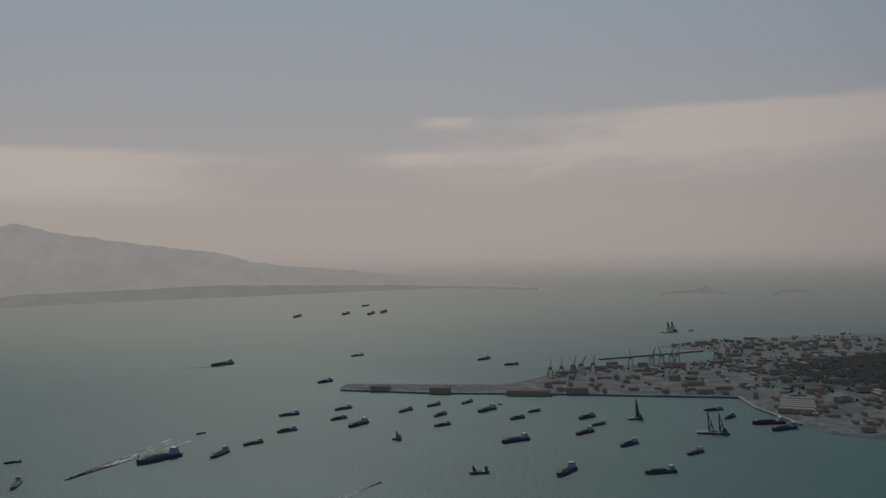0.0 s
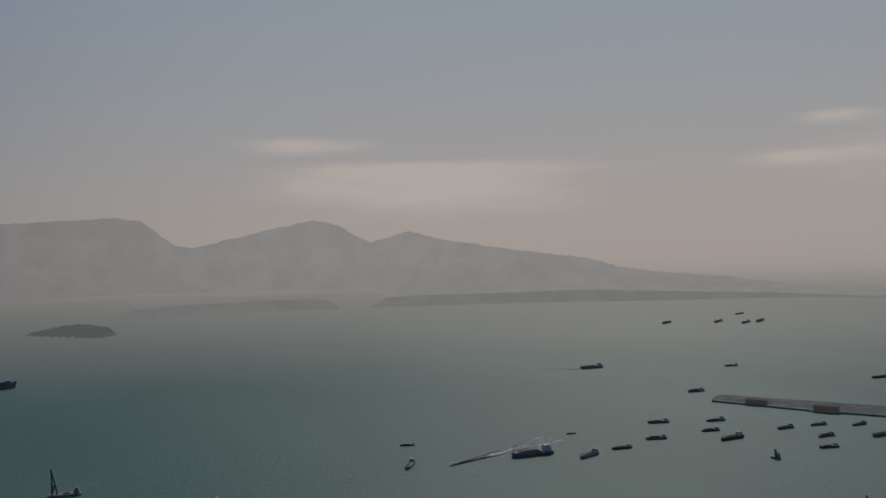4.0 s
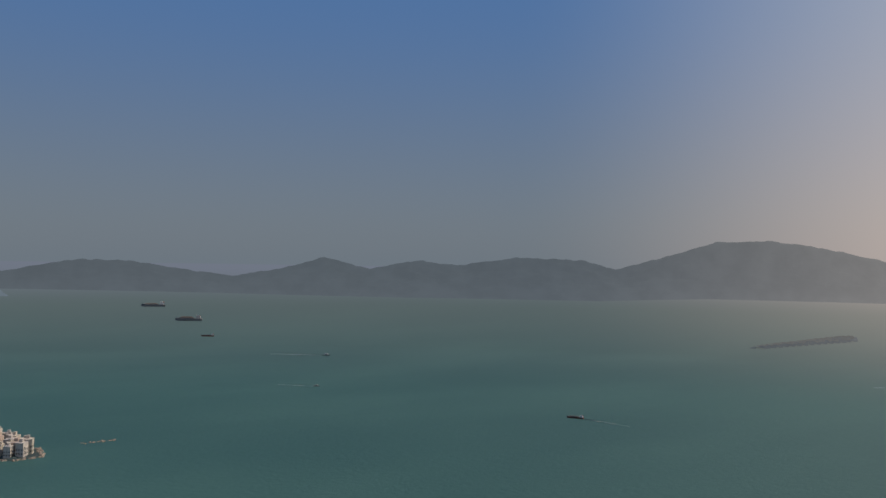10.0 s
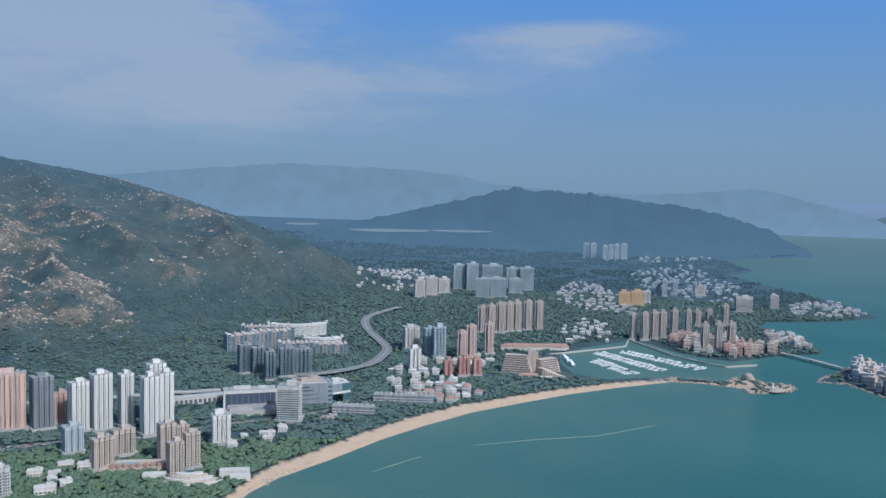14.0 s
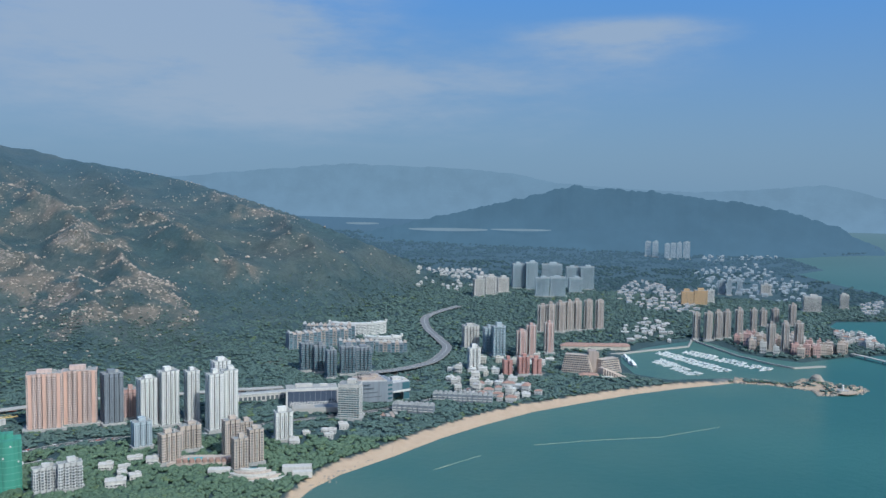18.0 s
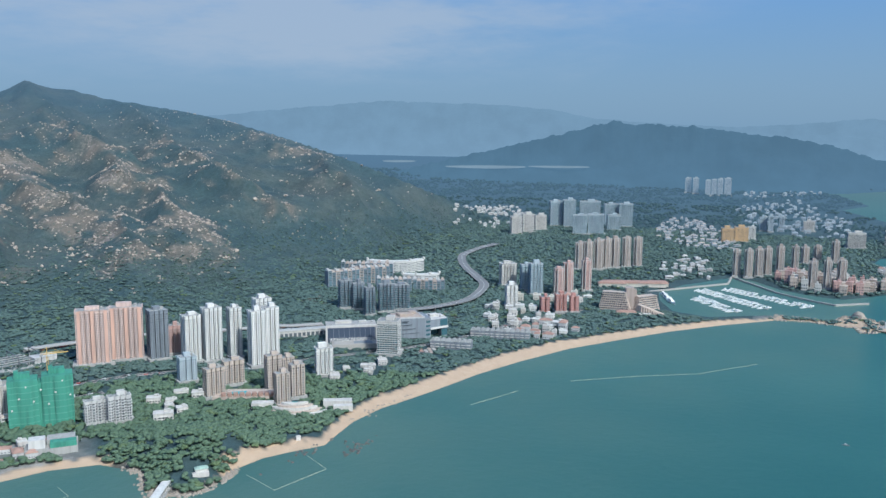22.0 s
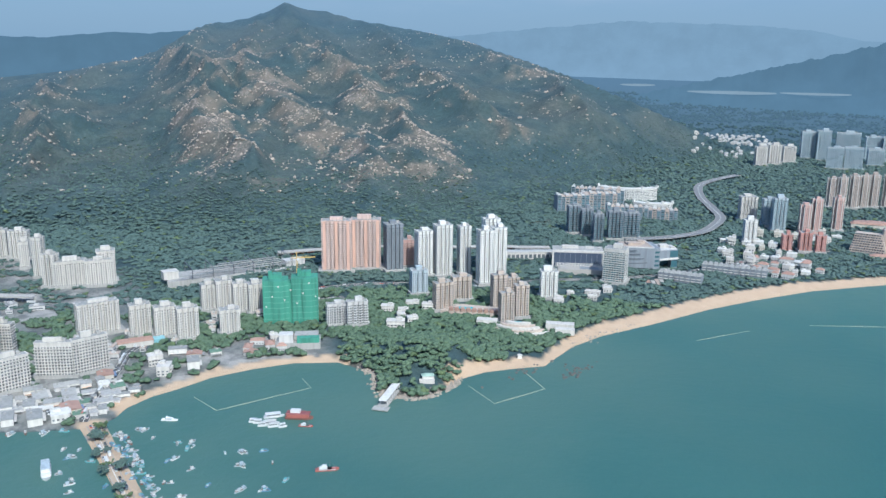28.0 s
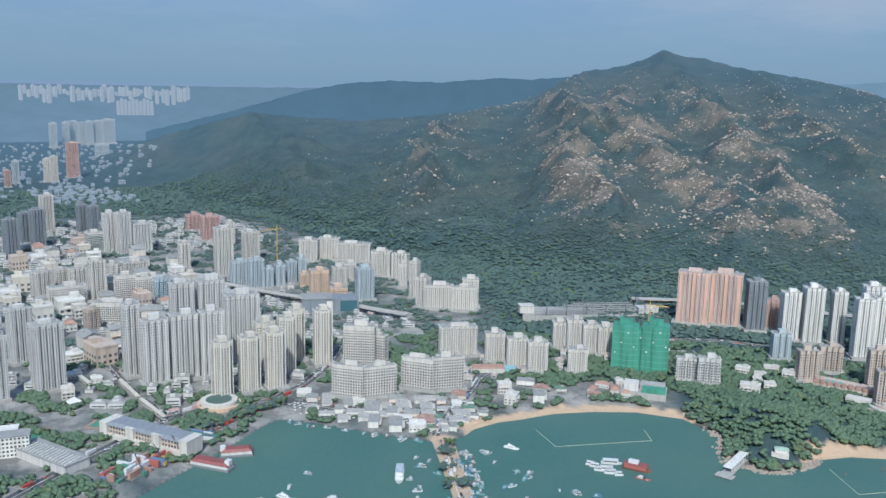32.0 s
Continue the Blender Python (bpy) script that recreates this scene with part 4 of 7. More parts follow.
for spot in [
        (-1684, -553, 17.5, 17.5, 56, 118), (-1689, -536, 17.5, 17.5, 59, 118), (-1709, -520, 18.5, 18.5, 62, 117), (-1730, -509, 15.7, 15.7, 62, 116),
        (-1748, -496, 16.7, 16.7, 62, 116), (-1768, -478, 16.8, 16.8, 63, 115), (-1788, -459, 16.8, 16.8, 62, 114), (-1791, -258, 13.7, 13.7, 54, 108),
        (-1785, -234, 15.3, 15.3, 56, 107), (-1798, -216, 14.4, 14.4, 56, 107), (-1819, -202, 14.4, 14.4, 55, 106), (-1851, -182, 14.5, 14.5, 56, 106),
        (-1915, -159, 12.9, 12.9, 49, 105), (-1713, -110, 14.6, 14.6, 51, 104),
]:
    tower("brown", *spot)
for spot in [
        (-1714, -85, 12.8, 12.8, 54, 103), (-1730, -62, 15.1, 15.1, 54, 102), (-2008, -147, 15.3, 15.3, 37, 104), (-2070, -126, 15.6, 15.6, 34, 103),
        (-2052, -89, 15.2, 15.2, 49, 102),
]:
    tower("brown", *spot)
for spot in [
        (-2273, -353, 30.3, 24.2, 37, 104), (-2298, -323, 32.7, 26.2, 39, 103),
]:
    tower("orangeblock", *spot)

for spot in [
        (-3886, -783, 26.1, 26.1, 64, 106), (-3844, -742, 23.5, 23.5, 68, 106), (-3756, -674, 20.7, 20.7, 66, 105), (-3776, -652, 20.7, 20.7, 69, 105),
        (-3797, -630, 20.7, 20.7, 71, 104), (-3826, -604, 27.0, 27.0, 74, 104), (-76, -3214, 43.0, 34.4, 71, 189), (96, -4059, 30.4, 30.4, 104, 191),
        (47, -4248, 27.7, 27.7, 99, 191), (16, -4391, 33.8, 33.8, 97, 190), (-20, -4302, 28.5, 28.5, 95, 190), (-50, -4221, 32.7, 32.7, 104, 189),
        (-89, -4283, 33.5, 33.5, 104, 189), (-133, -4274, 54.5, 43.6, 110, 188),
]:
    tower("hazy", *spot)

# ---- large single buildings ----
NET_PALE = paint("faded_netting", (.12, .31, .235), .85, .4, .2)


def netted_block():
    """The apartment block wrapped in green builders' netting, with its tower crane."""
    x, y = -541, -724
    t = thing("netted_building", "apartment block wrapped in green construction netting", "building site", put(None, x, y, ground(x, y) - 1, 142))
    for i, (px, w, h) in enumerate(((-16, 27, 49), (15, 28, 51))):
        ring = [(-w / 2, -10), (-w * .1, -10), (-w * .1, -11.5), (w * .3, -11.5), (w * .3, -10), (w / 2, -9), (w / 2, 10), (-w / 2, 10)]
        part("netting", Shape().prism([(px + a, b) for a, b in ring], 0, h), NET, t, "draped green netting")
        s = Shape()
        for f in range(1, 8):
            s.prism([(px + a * 1.015, b * 1.02) for a, b in ring], f * h / 8, f * h / 8 + .5)
        part("scaffold_lift", s, NET_PALE, t, "paler green scaffold bands")["kind"] = "stuff"
        part("core", Shape().box(px, 2, h, w * .5, 9, 5).box(px - w * .2, 0, h, 4, 6, 8), NET, t)
    part("netting", Shape().box(-.5, 1, 0, 9, 17, 45), NET, t, "draped green netting")
    for k in range(9):
        part("sheet", Shape().box(-26 + k * 6.5, -11.8, 20 + (k * 37) % 26, 1.4, .2, 1.6), W_WHITE, t, "white sheet on the netting")
    p = thing("site_podium", "low concrete podium under green netting beside the building site", "podium", put(None, -503, -663, ground(-503, -663) - 1, 140))
    part("deck", Shape().box(0, 0, 0, 44, 26, 7).box(8, 4, 7, 24, 14, 5), CONCRETE, p)
    part("netting", Shape().box(10, -8, 6, 22, 9, 6), NET, p, "green netting")
    part("frame", Shape().box(-12, -4, 7, 14, 12, 8), W_GREY, p, "grey unfinished frame")


def tower_crane(x, y, h, jib, turn):
    t = thing("tower_crane", "yellow lattice tower crane with a long jib", "crane", put(None, x, y, ground(x, y), turn))
    s = Shape()
    for a, b in ((-.8, -.8), (.8, -.8), (.8, .8), (-.8, .8)):
        s.beam((a, b, 0), (a, b, h), .35)
    for k in range(int(h / 3)):
        s.beam((-.8, -.8, k * 3), (.8, -.8, k * 3 + 3), .2).beam((.8, .8, k * 3), (-.8, .8, k * 3 + 3), .2)
    part("mast", s, YELLOW, t)
    j = Shape().beam((-jib * .3, 0, h), (jib, 0, h), .9).beam((-jib * .3, 0, h + 1.5), (jib * .7, 0, h + 1.5), .35)
    for k in range(12):
        j.beam((jib * k / 12, 0, h), (jib * (k + .5) / 12, 0, h + 1.5), .2)
    part("jib", j, YELLOW, t)
    part("apex", Shape().beam((0, 0, h), (0, 0, h + 7), .7).beam((0, 0, h + 7), (jib * .7, 0, h + 1), .15).beam((0, 0, h + 7), (-jib * .28, 0, h + 1), .15), YELLOW, t)
    part("counterweight", Shape().box(-jib * .27, 0, h - 2, 3, 1.8, 2.4), CONCRETE, t)
    part("cab", Shape().box(1.2, -1.2, h - 2.4, 1.8, 1.6, 2.2), HULL_WHITE, t)


def school_hall():
    """Big dark-faced hall with a pale frame, and its angular neighbour."""
    x, y = -942, -626
    t = thing("exhibition_hall", "large hall with a dark glazed front in a pale frame", "hall", put(None, x, y, ground(x, y) - 1, 128))
    part("body", Shape().box(0, 0, 0, 66, 26, 27), W_DARK, t)
    part("frame", Shape().box(0, -12.6, 24.6, 68, 3.4, 2.8).box(-33, -12.6, 0, 2.4, 3.4, 25).box(33, -12.6, 0, 1.6, 3.4, 25), W_PALE, t, "pale portal frame")
    glass = part("front_glass", Shape().box(-.5, -13.3, 6.5, 62.5, .8, 18.2), glass_dark, t, "dark blue-grey glazed front")
    for k in range(1, 9):
        part("mullion", Shape().box(-31 + k * 7, -13.8, 6.5, .35, .3, 18.2), W_DARK, glass)
    part("fins", fins(60, 30, 6.5, 4), W_WHITE, t, "row of pale slanting fins")["kind"] = "stuff"
    deck = part("forecourt", Shape().box(4, -24, 0, 62, 22, 7), PAVING, t, "pale terrace roof")
    part("skylight", Shape().box(14, -25, 7, 24, 12, .5), W_DARK, deck)
    part("stair", Shape().box(-20, -24, 7, 9, 16, .5).box(34, -30, 0, 8, 10, 5), CONCRETE, deck)
    roof = part("roof", Shape().box(0, 1.5, 27, 67, 24, .6), CONCRETE, t, "grey flat roof")
    part("plant_room", Shape().box(-10, 3, 27.6, 22, 9, 3).box(16, 4, 27.6, 10, 7, 2), W_PALE, roof)
    part("pipe", Shape().box(-26, 0, 27.6, 1.2, 18, 1.2).box(28, 2, 27.6, 4, 4, 1.6), CONCRETE, roof)
    x, y = -1029, -570
    t = thing("angular_building", "angular brown-grey building with a deep glazed opening and tan roof", "building", put(None, x, y, ground(x, y) - 1, 136))
    wing = part("wing", Shape().prism([(-38, -18), (2, -24), (2, 22), (-38, 18)], 3, 31), W_DARK, t, "slate grey clad wing")
    part("undercroft", Shape().prism([(-34, -15), (-1, -20), (-1, 19), (-34, 15)], 0, 3), CONCRETE, t)
    for k, z in enumerate((9, 15, 21, 26)):
        part("window_strip", Shape().beam((-37, -18.3, z), (-6 - k * 5, -22.5, z + 1.5), .9), PANE, wing)
    part("roof", Shape().prism([(-37, -17), (1, -23), (1, 21), (-37, 17)], 31, 31.6), W_TAN2, t, "tan roof deck")
    part("roof_band", Shape().beam((-37.5, -17.5, 31.6), (1.5, -23.5, 31.6), 1.4).beam((1.5, -23.5, 31.6), (1.5, 21.5, 31.6), 1.4), W_GREY, t)
    part("roof_block", Shape().box(-20, 2, 31.6, 22, 14, 2.4).box(-26, -6, 31.6, 8, 6, 4).box(-8, 8, 31.6, 9, 10, 3.4), W_TAN2, t)
    part("tower", Shape().prism([(2, -24), (11, -21.6), (11, 20), (2, 22)], 0, 30), W_DARK, t)
    for k in range(4):
        part("window_strip", Shape().box(6.6, -23.4, 6 + k * 6, 6.5, .5, 2.6, 14), PANE_TEAL, t)
    front = part("upper_block", Shape().prism([(11, -21.6), (38, -14), (38, 14), (11, 20)], 16, 27), W_DARK, t)
    part("glazing", Shape().prism([(26, -17.9), (37.6, -14.6), (37.6, -14.2), (26, -17.4)], 17, 26), PANE_TEAL, front, "teal glazed corner")
    part("lower_block", Shape().prism([(28, -16.4), (38, -13.6), (38, 14), (28, 16)], 0, 13), W_DARK, t)
    part("glazing", Shape().prism([(28.4, -16.8), (37.6, -14.2), (37.6, -13.8), (28.4, -16.2)], 3, 12), PANE_TEAL, t, "teal glazed corner")
    part("deep_wall", Shape().prism([(11, -6), (28, -4), (28, 14), (11, 16)], 0, 16), PANE_TEAL, t, "dark recessed entrance glazing")
    part("frame", Shape().beam((11, -21.9, 14.8), (38.4, -14.3, 14.8), 2.4).beam((11, -21.9, 1), (30, -16.6, 1), 2.0), W_WHITE, t, "white framing")
    part("roof_upper", Shape().prism([(12, -20.6), (37, -13.4), (37, 13), (12, 19)], 27, 27.5), W_GREY, t)
    part("roof_room", Shape().box(22, 2, 27.5, 12, 12, 3).box(32, -6, 27.5, 6, 5, 2), W_PALE, t)
    p = thing("paved_square", "paved forecourt with tan and pink paving strips", "square", put(None, -966, -524, ground(-966, -524) + .15, 128))
    for k in range(7):
        part("paving_strip", Shape().box(-18 + k * 6, (k % 3) * 3, 0, 5, 30 - (k % 4) * 5, .25), (W_TAN2, PAVING, TILE_ROOF, PAVING)[k % 4], p)


def fins(width, n, z, h):
    s = Shape()
    for k in range(n):
        u = -width / 2 + width * (k + .5) / n
        s.beam((u, -13.6, z + h), (u + .8, -17.0, z - 1.0), .7)
    return s


glass_dark = glass_material("dark_curtain_glass", (.06, .075, .11), .15)


def arc_block(x, y, radius, a0, a1, depth, h, turn, wall, label, name="curved_block"):
    t = thing(name, label, "apartment block", put(None, x, y, ground(x, y) - 1, turn))
    n = 14
    out = [(radius * math.cos(radians(a0 + (a1 - a0) * k / n)), radius * math.sin(radians(a0 + (a1 - a0) * k / n))) for k in range(n + 1)]
    inn = [(p * (radius - depth) / radius, q * (radius - depth) / radius) for p, q in out]
    ring = out + inn[::-1]
    part("wall", Shape().prism(ring, 0, h), wall, t)
    part("windows", window_grid(ring, 2, h - .5, 3, .6, 3.0, .6), PANE, t, "rows of dark windows")["kind"] = "stuff"
    part("cornice", Shape().prism([(p * 1.008, q * 1.008) for p, q in ring], h, h + 1.2), wall, t)
    s = Shape()
    for k in (0, 5, 10, n):
        s.box(out[k][0] * .985, out[k][1] * .985, h, 4, 4, 5, a0 + (a1 - a0) * k / n)
    part("turrets", s, wall, t, "small corner turrets")
    return t


def hotel():
    """Stepped V-shaped seaside hotel in pinkish tile."""
    x, y = -1352, -356
    t = thing("seaside_hotel", "stepped beige-pink resort hotel with deep balconies", "hotel", put(None, x, y, ground(x, y) - 1, 114))
    for name, cx, cy, w, turn, steps in (("west_wing", -24, 4, 52, -14, 9), ("east_wing", 26, 10, 46, 32, 7)):
        s, b = Shape(), Shape()
        c, q = math.cos(radians(turn)), math.sin(radians(turn))
        for f in range(steps):
            ww = w * (1 - .035 * f)
            s.box(cx, cy + f * .9, f * 3.4, ww, 18 - f * .6, 3.4, turn)
            for k in range(int(ww / 3.6)):
                u = -ww / 2 + (k + .5) * 3.6
                oy = -(18 - f * .6) / 2 - .25
                b.box(cx + u * c - oy * q, cy + f * .9 + u * q + oy * c, f * 3.4 + .9, 2.6, .5, 1.9, turn)
        part(name, s, W_BEIGE, t)["kind"] = "stuff"
        part("balconies", b, PANE, t, "dark recessed balconies")["kind"] = "stuff"
    part("core", Shape().box(0, 10, 0, 13, 16, 38).box(7, 14, 0, 9, 10, 34), W_BROWN, t, "brown lift towers")
    s = Shape()
    for k in range(9):
        s.box(14 + k * 3.6, -16 - k * 1.5, 0, 8, 12, 14 - k * 1.3, 32)
    part("terraces", s, W_BEIGE, t, "descending garden terraces")
    part("pavilion", Shape().box(-10, -26, 0, 30, 12, 5).box(18, -34, 0, 18, 10, 4), W_CREAM, t)
    part("pavilion_roof", Shape().box(-10, -26, 5, 32, 14, 2.4, 0, .6), TILE_ROOF, t)
    a = thing("resort_arcade", "long low resort arcade with clay tile roofs", "building", put(None, -1569, -410, ground(-1569, -410), 112))
    part("hall", Shape().box(0, 0, 0, 120, 18, 7).box(-40, -14, 0, 50, 16, 8).box(46, 10, 0, 40, 20, 6), W_CREAM, a)
    part("tile_roof", Shape().box(0, 0, 7, 122, 20, 3, 0, .85).box(-40, -14, 8, 52, 18, 3, 0, .8).box(46, 10, 6, 42, 22, 3, 0, .8), TILE_ROOF, a, "clay tile roof")


def terraces():
    """Stepped roof rows of the hillside flats, and the dark shoreside row."""
    for x, y, w, turn, h in ((-1222, -829, 60, 150, 30), (-1277, -807, 70, 140, 32), (-1316, -837, 95, 118, 30), (-1256, -745, 60, 128, 24), (-1307, -704, 56, 120, 20)):
        t = thing("terraced_flats", "stepped hillside flats with pale pergola roofs", "apartment block", put(None, x, y, ground(x, y) - 1, turn), "terraced flats")
        g = Shape()
        n = int(w / 7)
        for k in range(n):
            u = -w / 2 + (k + .5) * w / n
            hh = h - 3 * abs(math.sin(k * 1.7))
            part("unit", Shape().box(u, 0, 0, w / n * .96, 15, hh), (W_DARK, W_DARK, W_BROWN)[k % 3], t)
            for f in range(int(hh / 3)):
                g.box(u, -7.6, f * 3 + 1, w / n * .7, .3, 1.6)
            part("pergola", Shape().box(u, -3, hh, w / n * .8, 5, 2.2).box(u, 4, hh, w / n * .5, 4, 3.2), W_BEIGE if k % 2 else W_GREY, t, "rooftop pergola")
        part("glazing", g, PANE_TEAL, t)["kind"] = "stuff"
    for x, y, w, turn in ((-999, -500, 62, 105), (-1084, -467, 88, 108)):
        t = thing("shore_terrace", "low dark-roofed terrace of shoreside houses", "terrace", put(None, x, y, ground(x, y) - .5, turn), "shore terraces")
        n = int(w / 7)
        for k in range(n):
            u = -w / 2 + (k + .5) * 7
            part("house", Shape().box(u, 0, 0, 6.6, 14, 11), W_DARK, t)
            part("gable", Shape().prism([(u - 3.3, -7.4), (u + 3.3, -7.4), (u + 3.3, 7.4), (u - 3.3, 7.4)], 11, 14, .4, u, 0), ROOF, t)
            part("balcony", Shape().box(u, -7.3, 3, 5.2, .8, 1.0).box(u, -7.3, 6.5, 5.2, .8, 1.0), W_PALE, t)


def resort_terrace():
    x, y = -694, -532
    t = thing("white_resort", "white curved resort terraces with a pool by the shore trees", "resort", put(None, x, y, ground(x, y) - 1, 122))
    for k in range(5):
        r = 34 - k * 5
        ring = [(r * math.cos(radians(a)), r * .55 * math.sin(radians(a))) for a in range(190, 351, 10)]
        ring += [((r - 8) * math.cos(radians(a)), (r - 8) * .55 * math.sin(radians(a))) for a in range(350, 189, -10)]
        part("terrace", Shape().prism(ring, 0, 3 + k * 2.0), W_BEIGE if k % 2 else W_PALE, t)
    part("pool", Shape().prism([(9 * math.cos(k / 2), 5 * math.sin(k / 2) - 1) for k in range(12)], 8, 9.2), pool_water, t, "turquoise pool")
    part("block", Shape().box(-34, 6, 0, 22, 10, 9), W_PALE, t)
    part("block", Shape().box(44, 12, 0, 30, 10, 8), W_PALE, t)
    part("block", Shape().box(50, 0, 0, 20, 8, 6), W_PALE, t)
    p = thing("podium_garden", "tiled podium garden with a pool between beige flats", "podium", put(None, -697, -601, ground(-697, -601) - 1, 128))
    part("deck", Shape().prism([(-34, -10), (26, -16), (40, 6), (-20, 16)], 0, 6), W_BEIGE, p)
    part("pool", Shape().box(-6, 0, 6, 16, 7, .4), pool_water, p, "turquoise pool")
    for k in range(9):
        part("cabin", Shape().box(-22 + k * 6.5, -9 - k * .6, 6, 4.6, 6, 3.2, 8), TILE_ROOF, p, "low tiled cabin")


pool_water = plain("pool_water", (.10, .42, .45), .1)
netted_block()
tower_crane(-563, -741, 62, 20, 150)
tower_crane(-292, -1376, 58, 34, 30)
school_hall()
arc_block(-1453, -861, 70, 225, 330, 15, 22, 117, W_WHITE, "white crescent block with arched windows", "crescent_block")
arc_block(-1369, -758, 50, 235, 320, 14, 19, 117, W_WHITE, "white crescent block with corner turrets", "crescent_block")
hotel()
terraces()
resort_terrace()


def seaside_promontory_pier():
    t = thing("pier", "concrete pier with a long white roof on posts", "pier", pose(-481, -506, 0, 0, 0, 29))
    part("deck", Shape().box(0, 0, 1.2, 48, 9, 1.0), CONCRETE, t)
    part("roof", Shape().box(2, 0, 6.2, 40, 7, .6), W_WHITE, t, "flat white roof")
    for k in range(8):
        for side in (-3, 3):
            part("post", Shape().box(-17 + k * 5, side, 2.2, .5, .5, 4), W_WHITE, t)
            part("pile", Shape().box(-21 + k * 6, side, -3, .8, .8, 4.2), CONCRETE, t)
    part("landing", Shape().box(26, 0, .8, 8, 14, .9), CONCRETE, t)


def shore_landmarks():
    """Small buildings that stand alone by the water."""
    t = thing("shore_pavilion", "white pavilion with a pale green roof among headland trees", "pavilion", put(None, -524, -502, ground(-524, -502) + 1, 140, .62))
    part("wall", Shape().box(0, 0, -4, 17, 9, 10), W_WHITE, t)
    part("roof", Shape().box(0, 0, 6, 19, 11, 2.2, 0, .5), PALE_GREEN, t)
    part("terrace", Shape().box(-2, -7, -4, 22, 6, 6.4), W_PALE, t)
    for k in range(5):
        part("post", Shape().box(-8 + k * 4, -5.2, 2.4, .4, .4, 3.6), W_WHITE, t)
    t = thing("beach_hut", "small white lifeguard hut beside the beach trees", "hut", put(None, -632, -481, ground(-632, -481), 128, .7))
    part("wall", Shape().box(0, 0, 0, 6, 5, 5), W_WHITE, t)
    part("roof", Shape().box(0, 0, 5, 7, 6, 1.4, 0, .4), W_PALE, t)
    t = thing("car_park_hall", "long low hall with a reddish sheet roof beside the flats", "hall", put(None, -387, -777, ground(-387, -777), 160))
    part("wall", Shape().box(0, 0, 0, 34, 12, 5), W_PALE, t)
    part("roof", Shape().box(0, 0, 5, 35, 13, 1.2, 0, .9), TILE_ROOF, t)
    part("annex", Shape().box(23, 0, 0, 11, 10, 4.4).box(23, 0, 4.4, 11.4, 10.4, .4), POOL_BLUE, t, "blue-roofed annex")
    t = thing("jetty_plaza", "round paved plaza with a small white beacon at the jetty end", "plaza", pose(-1420, 14, 2.6))
    part("paving", Shape().prism([(26 * math.cos(k * .393), 20 * math.sin(k * .393)) for k in range(16)], 0, .6), SANDY, t)
    part("step", Shape().prism([(9 * math.cos(k * .524), 9 * math.sin(k * .524)) for k in range(12)], .6, 1.5), PAVING, t)
    beacon = part("beacon", Shape().prism([(2 * math.cos(k * .785), 2 * math.sin(k * .785)) for k in range(8)], 1.5, 8, .6), W_WHITE, t, "white tapered beacon")
    part("cap", Shape().prism([(1.9 * math.cos(k * .785), 1.9 * math.sin(k * .785)) for k in range(8)], 8, 10, .1), W_WHITE, beacon)
    t = thing("rock_mound", "steep brown rock mound on the sheltered side of the jetty", "rock", pose(-1476, -24, 0, 0, 0, 20))
    lump, rng = Shape(), random.Random(4)
    for z0, z1, r0, r1 in ((-2, 5, 15, 13), (5, 10, 13, 10), (10, 13, 10, 5)):
        ring = [(r0 * rng.uniform(.85, 1.1) * math.cos(k * .524), r0 * .8 * rng.uniform(.85, 1.1) * math.sin(k * .524)) for k in range(12)]
        lump.prism(ring, z0, z1, r1 / r0, 2, 0)
    part("rock", lump, ROCK, t)


PALE_GREEN = plain("pale_green_roof", (.30, .40, .33), .6)
POOL_BLUE = plain("pale_blue_sheet", (.22, .42, .46), .5)
seaside_promontory_pier()
shore_landmarks()

# ---- low buildings ----
TAKEN = [(m.matrix_basis.translation.x, m.matrix_basis.translation.y, 17.0) for m in bpy.data.objects if m.parent is None and m.type == "EMPTY"]


def house_model(i):
    rng = random.Random(100 + i)
    wall = (W_PALE, W_GREY, W_CREAM, W_PALE, W_BEIGE, W_GREY, W_WHITE, W_PINK)[i % 8]
    w, d, h = rng.uniform(9, 15), rng.uniform(8, 12), rng.choice((6.2, 9.2, 9.2, 12.0))
    t = thing("house", ("pale rendered", "grey rendered", "cream rendered", "pale rendered", "beige tiled", "grey rendered", "white rendered", "pink tiled")[i % 8] + " low house with a flat roof", "house", group="village houses")
    part("wall", Shape().box(0, 0, -3, w, d, h + 3), wall, t)
    part("windows", window_grid([(-w / 2, -d / 2), (w / 2, -d / 2), (w / 2, d / 2), (-w / 2, d / 2)], .3, h, 3, .5, 3, .5), PANE, t)["kind"] = "stuff"
    if i % 4 == 1:
        part("roof", Shape().box(0, 0, h, w + .8, d + .8, 2.6, 0, .35), TILE_ROOF, t, "hipped clay tile roof")
    else:
        part("parapet", Shape().box(0, 0, h, w + .5, d + .5, .9), wall, t)
        part("roof_room", Shape().box(w * .2, d * .15, h, w * .35, d * .4, 3.2), wall, t)
    if i % 3 == 0:
        part("balcony", Shape().box(0, -d / 2 - .7, 3, w * .6, 1.4, 1.0).box(0, -d / 2 - .7, 6, w * .6, 1.4, 1.0), wall, t)
    return t


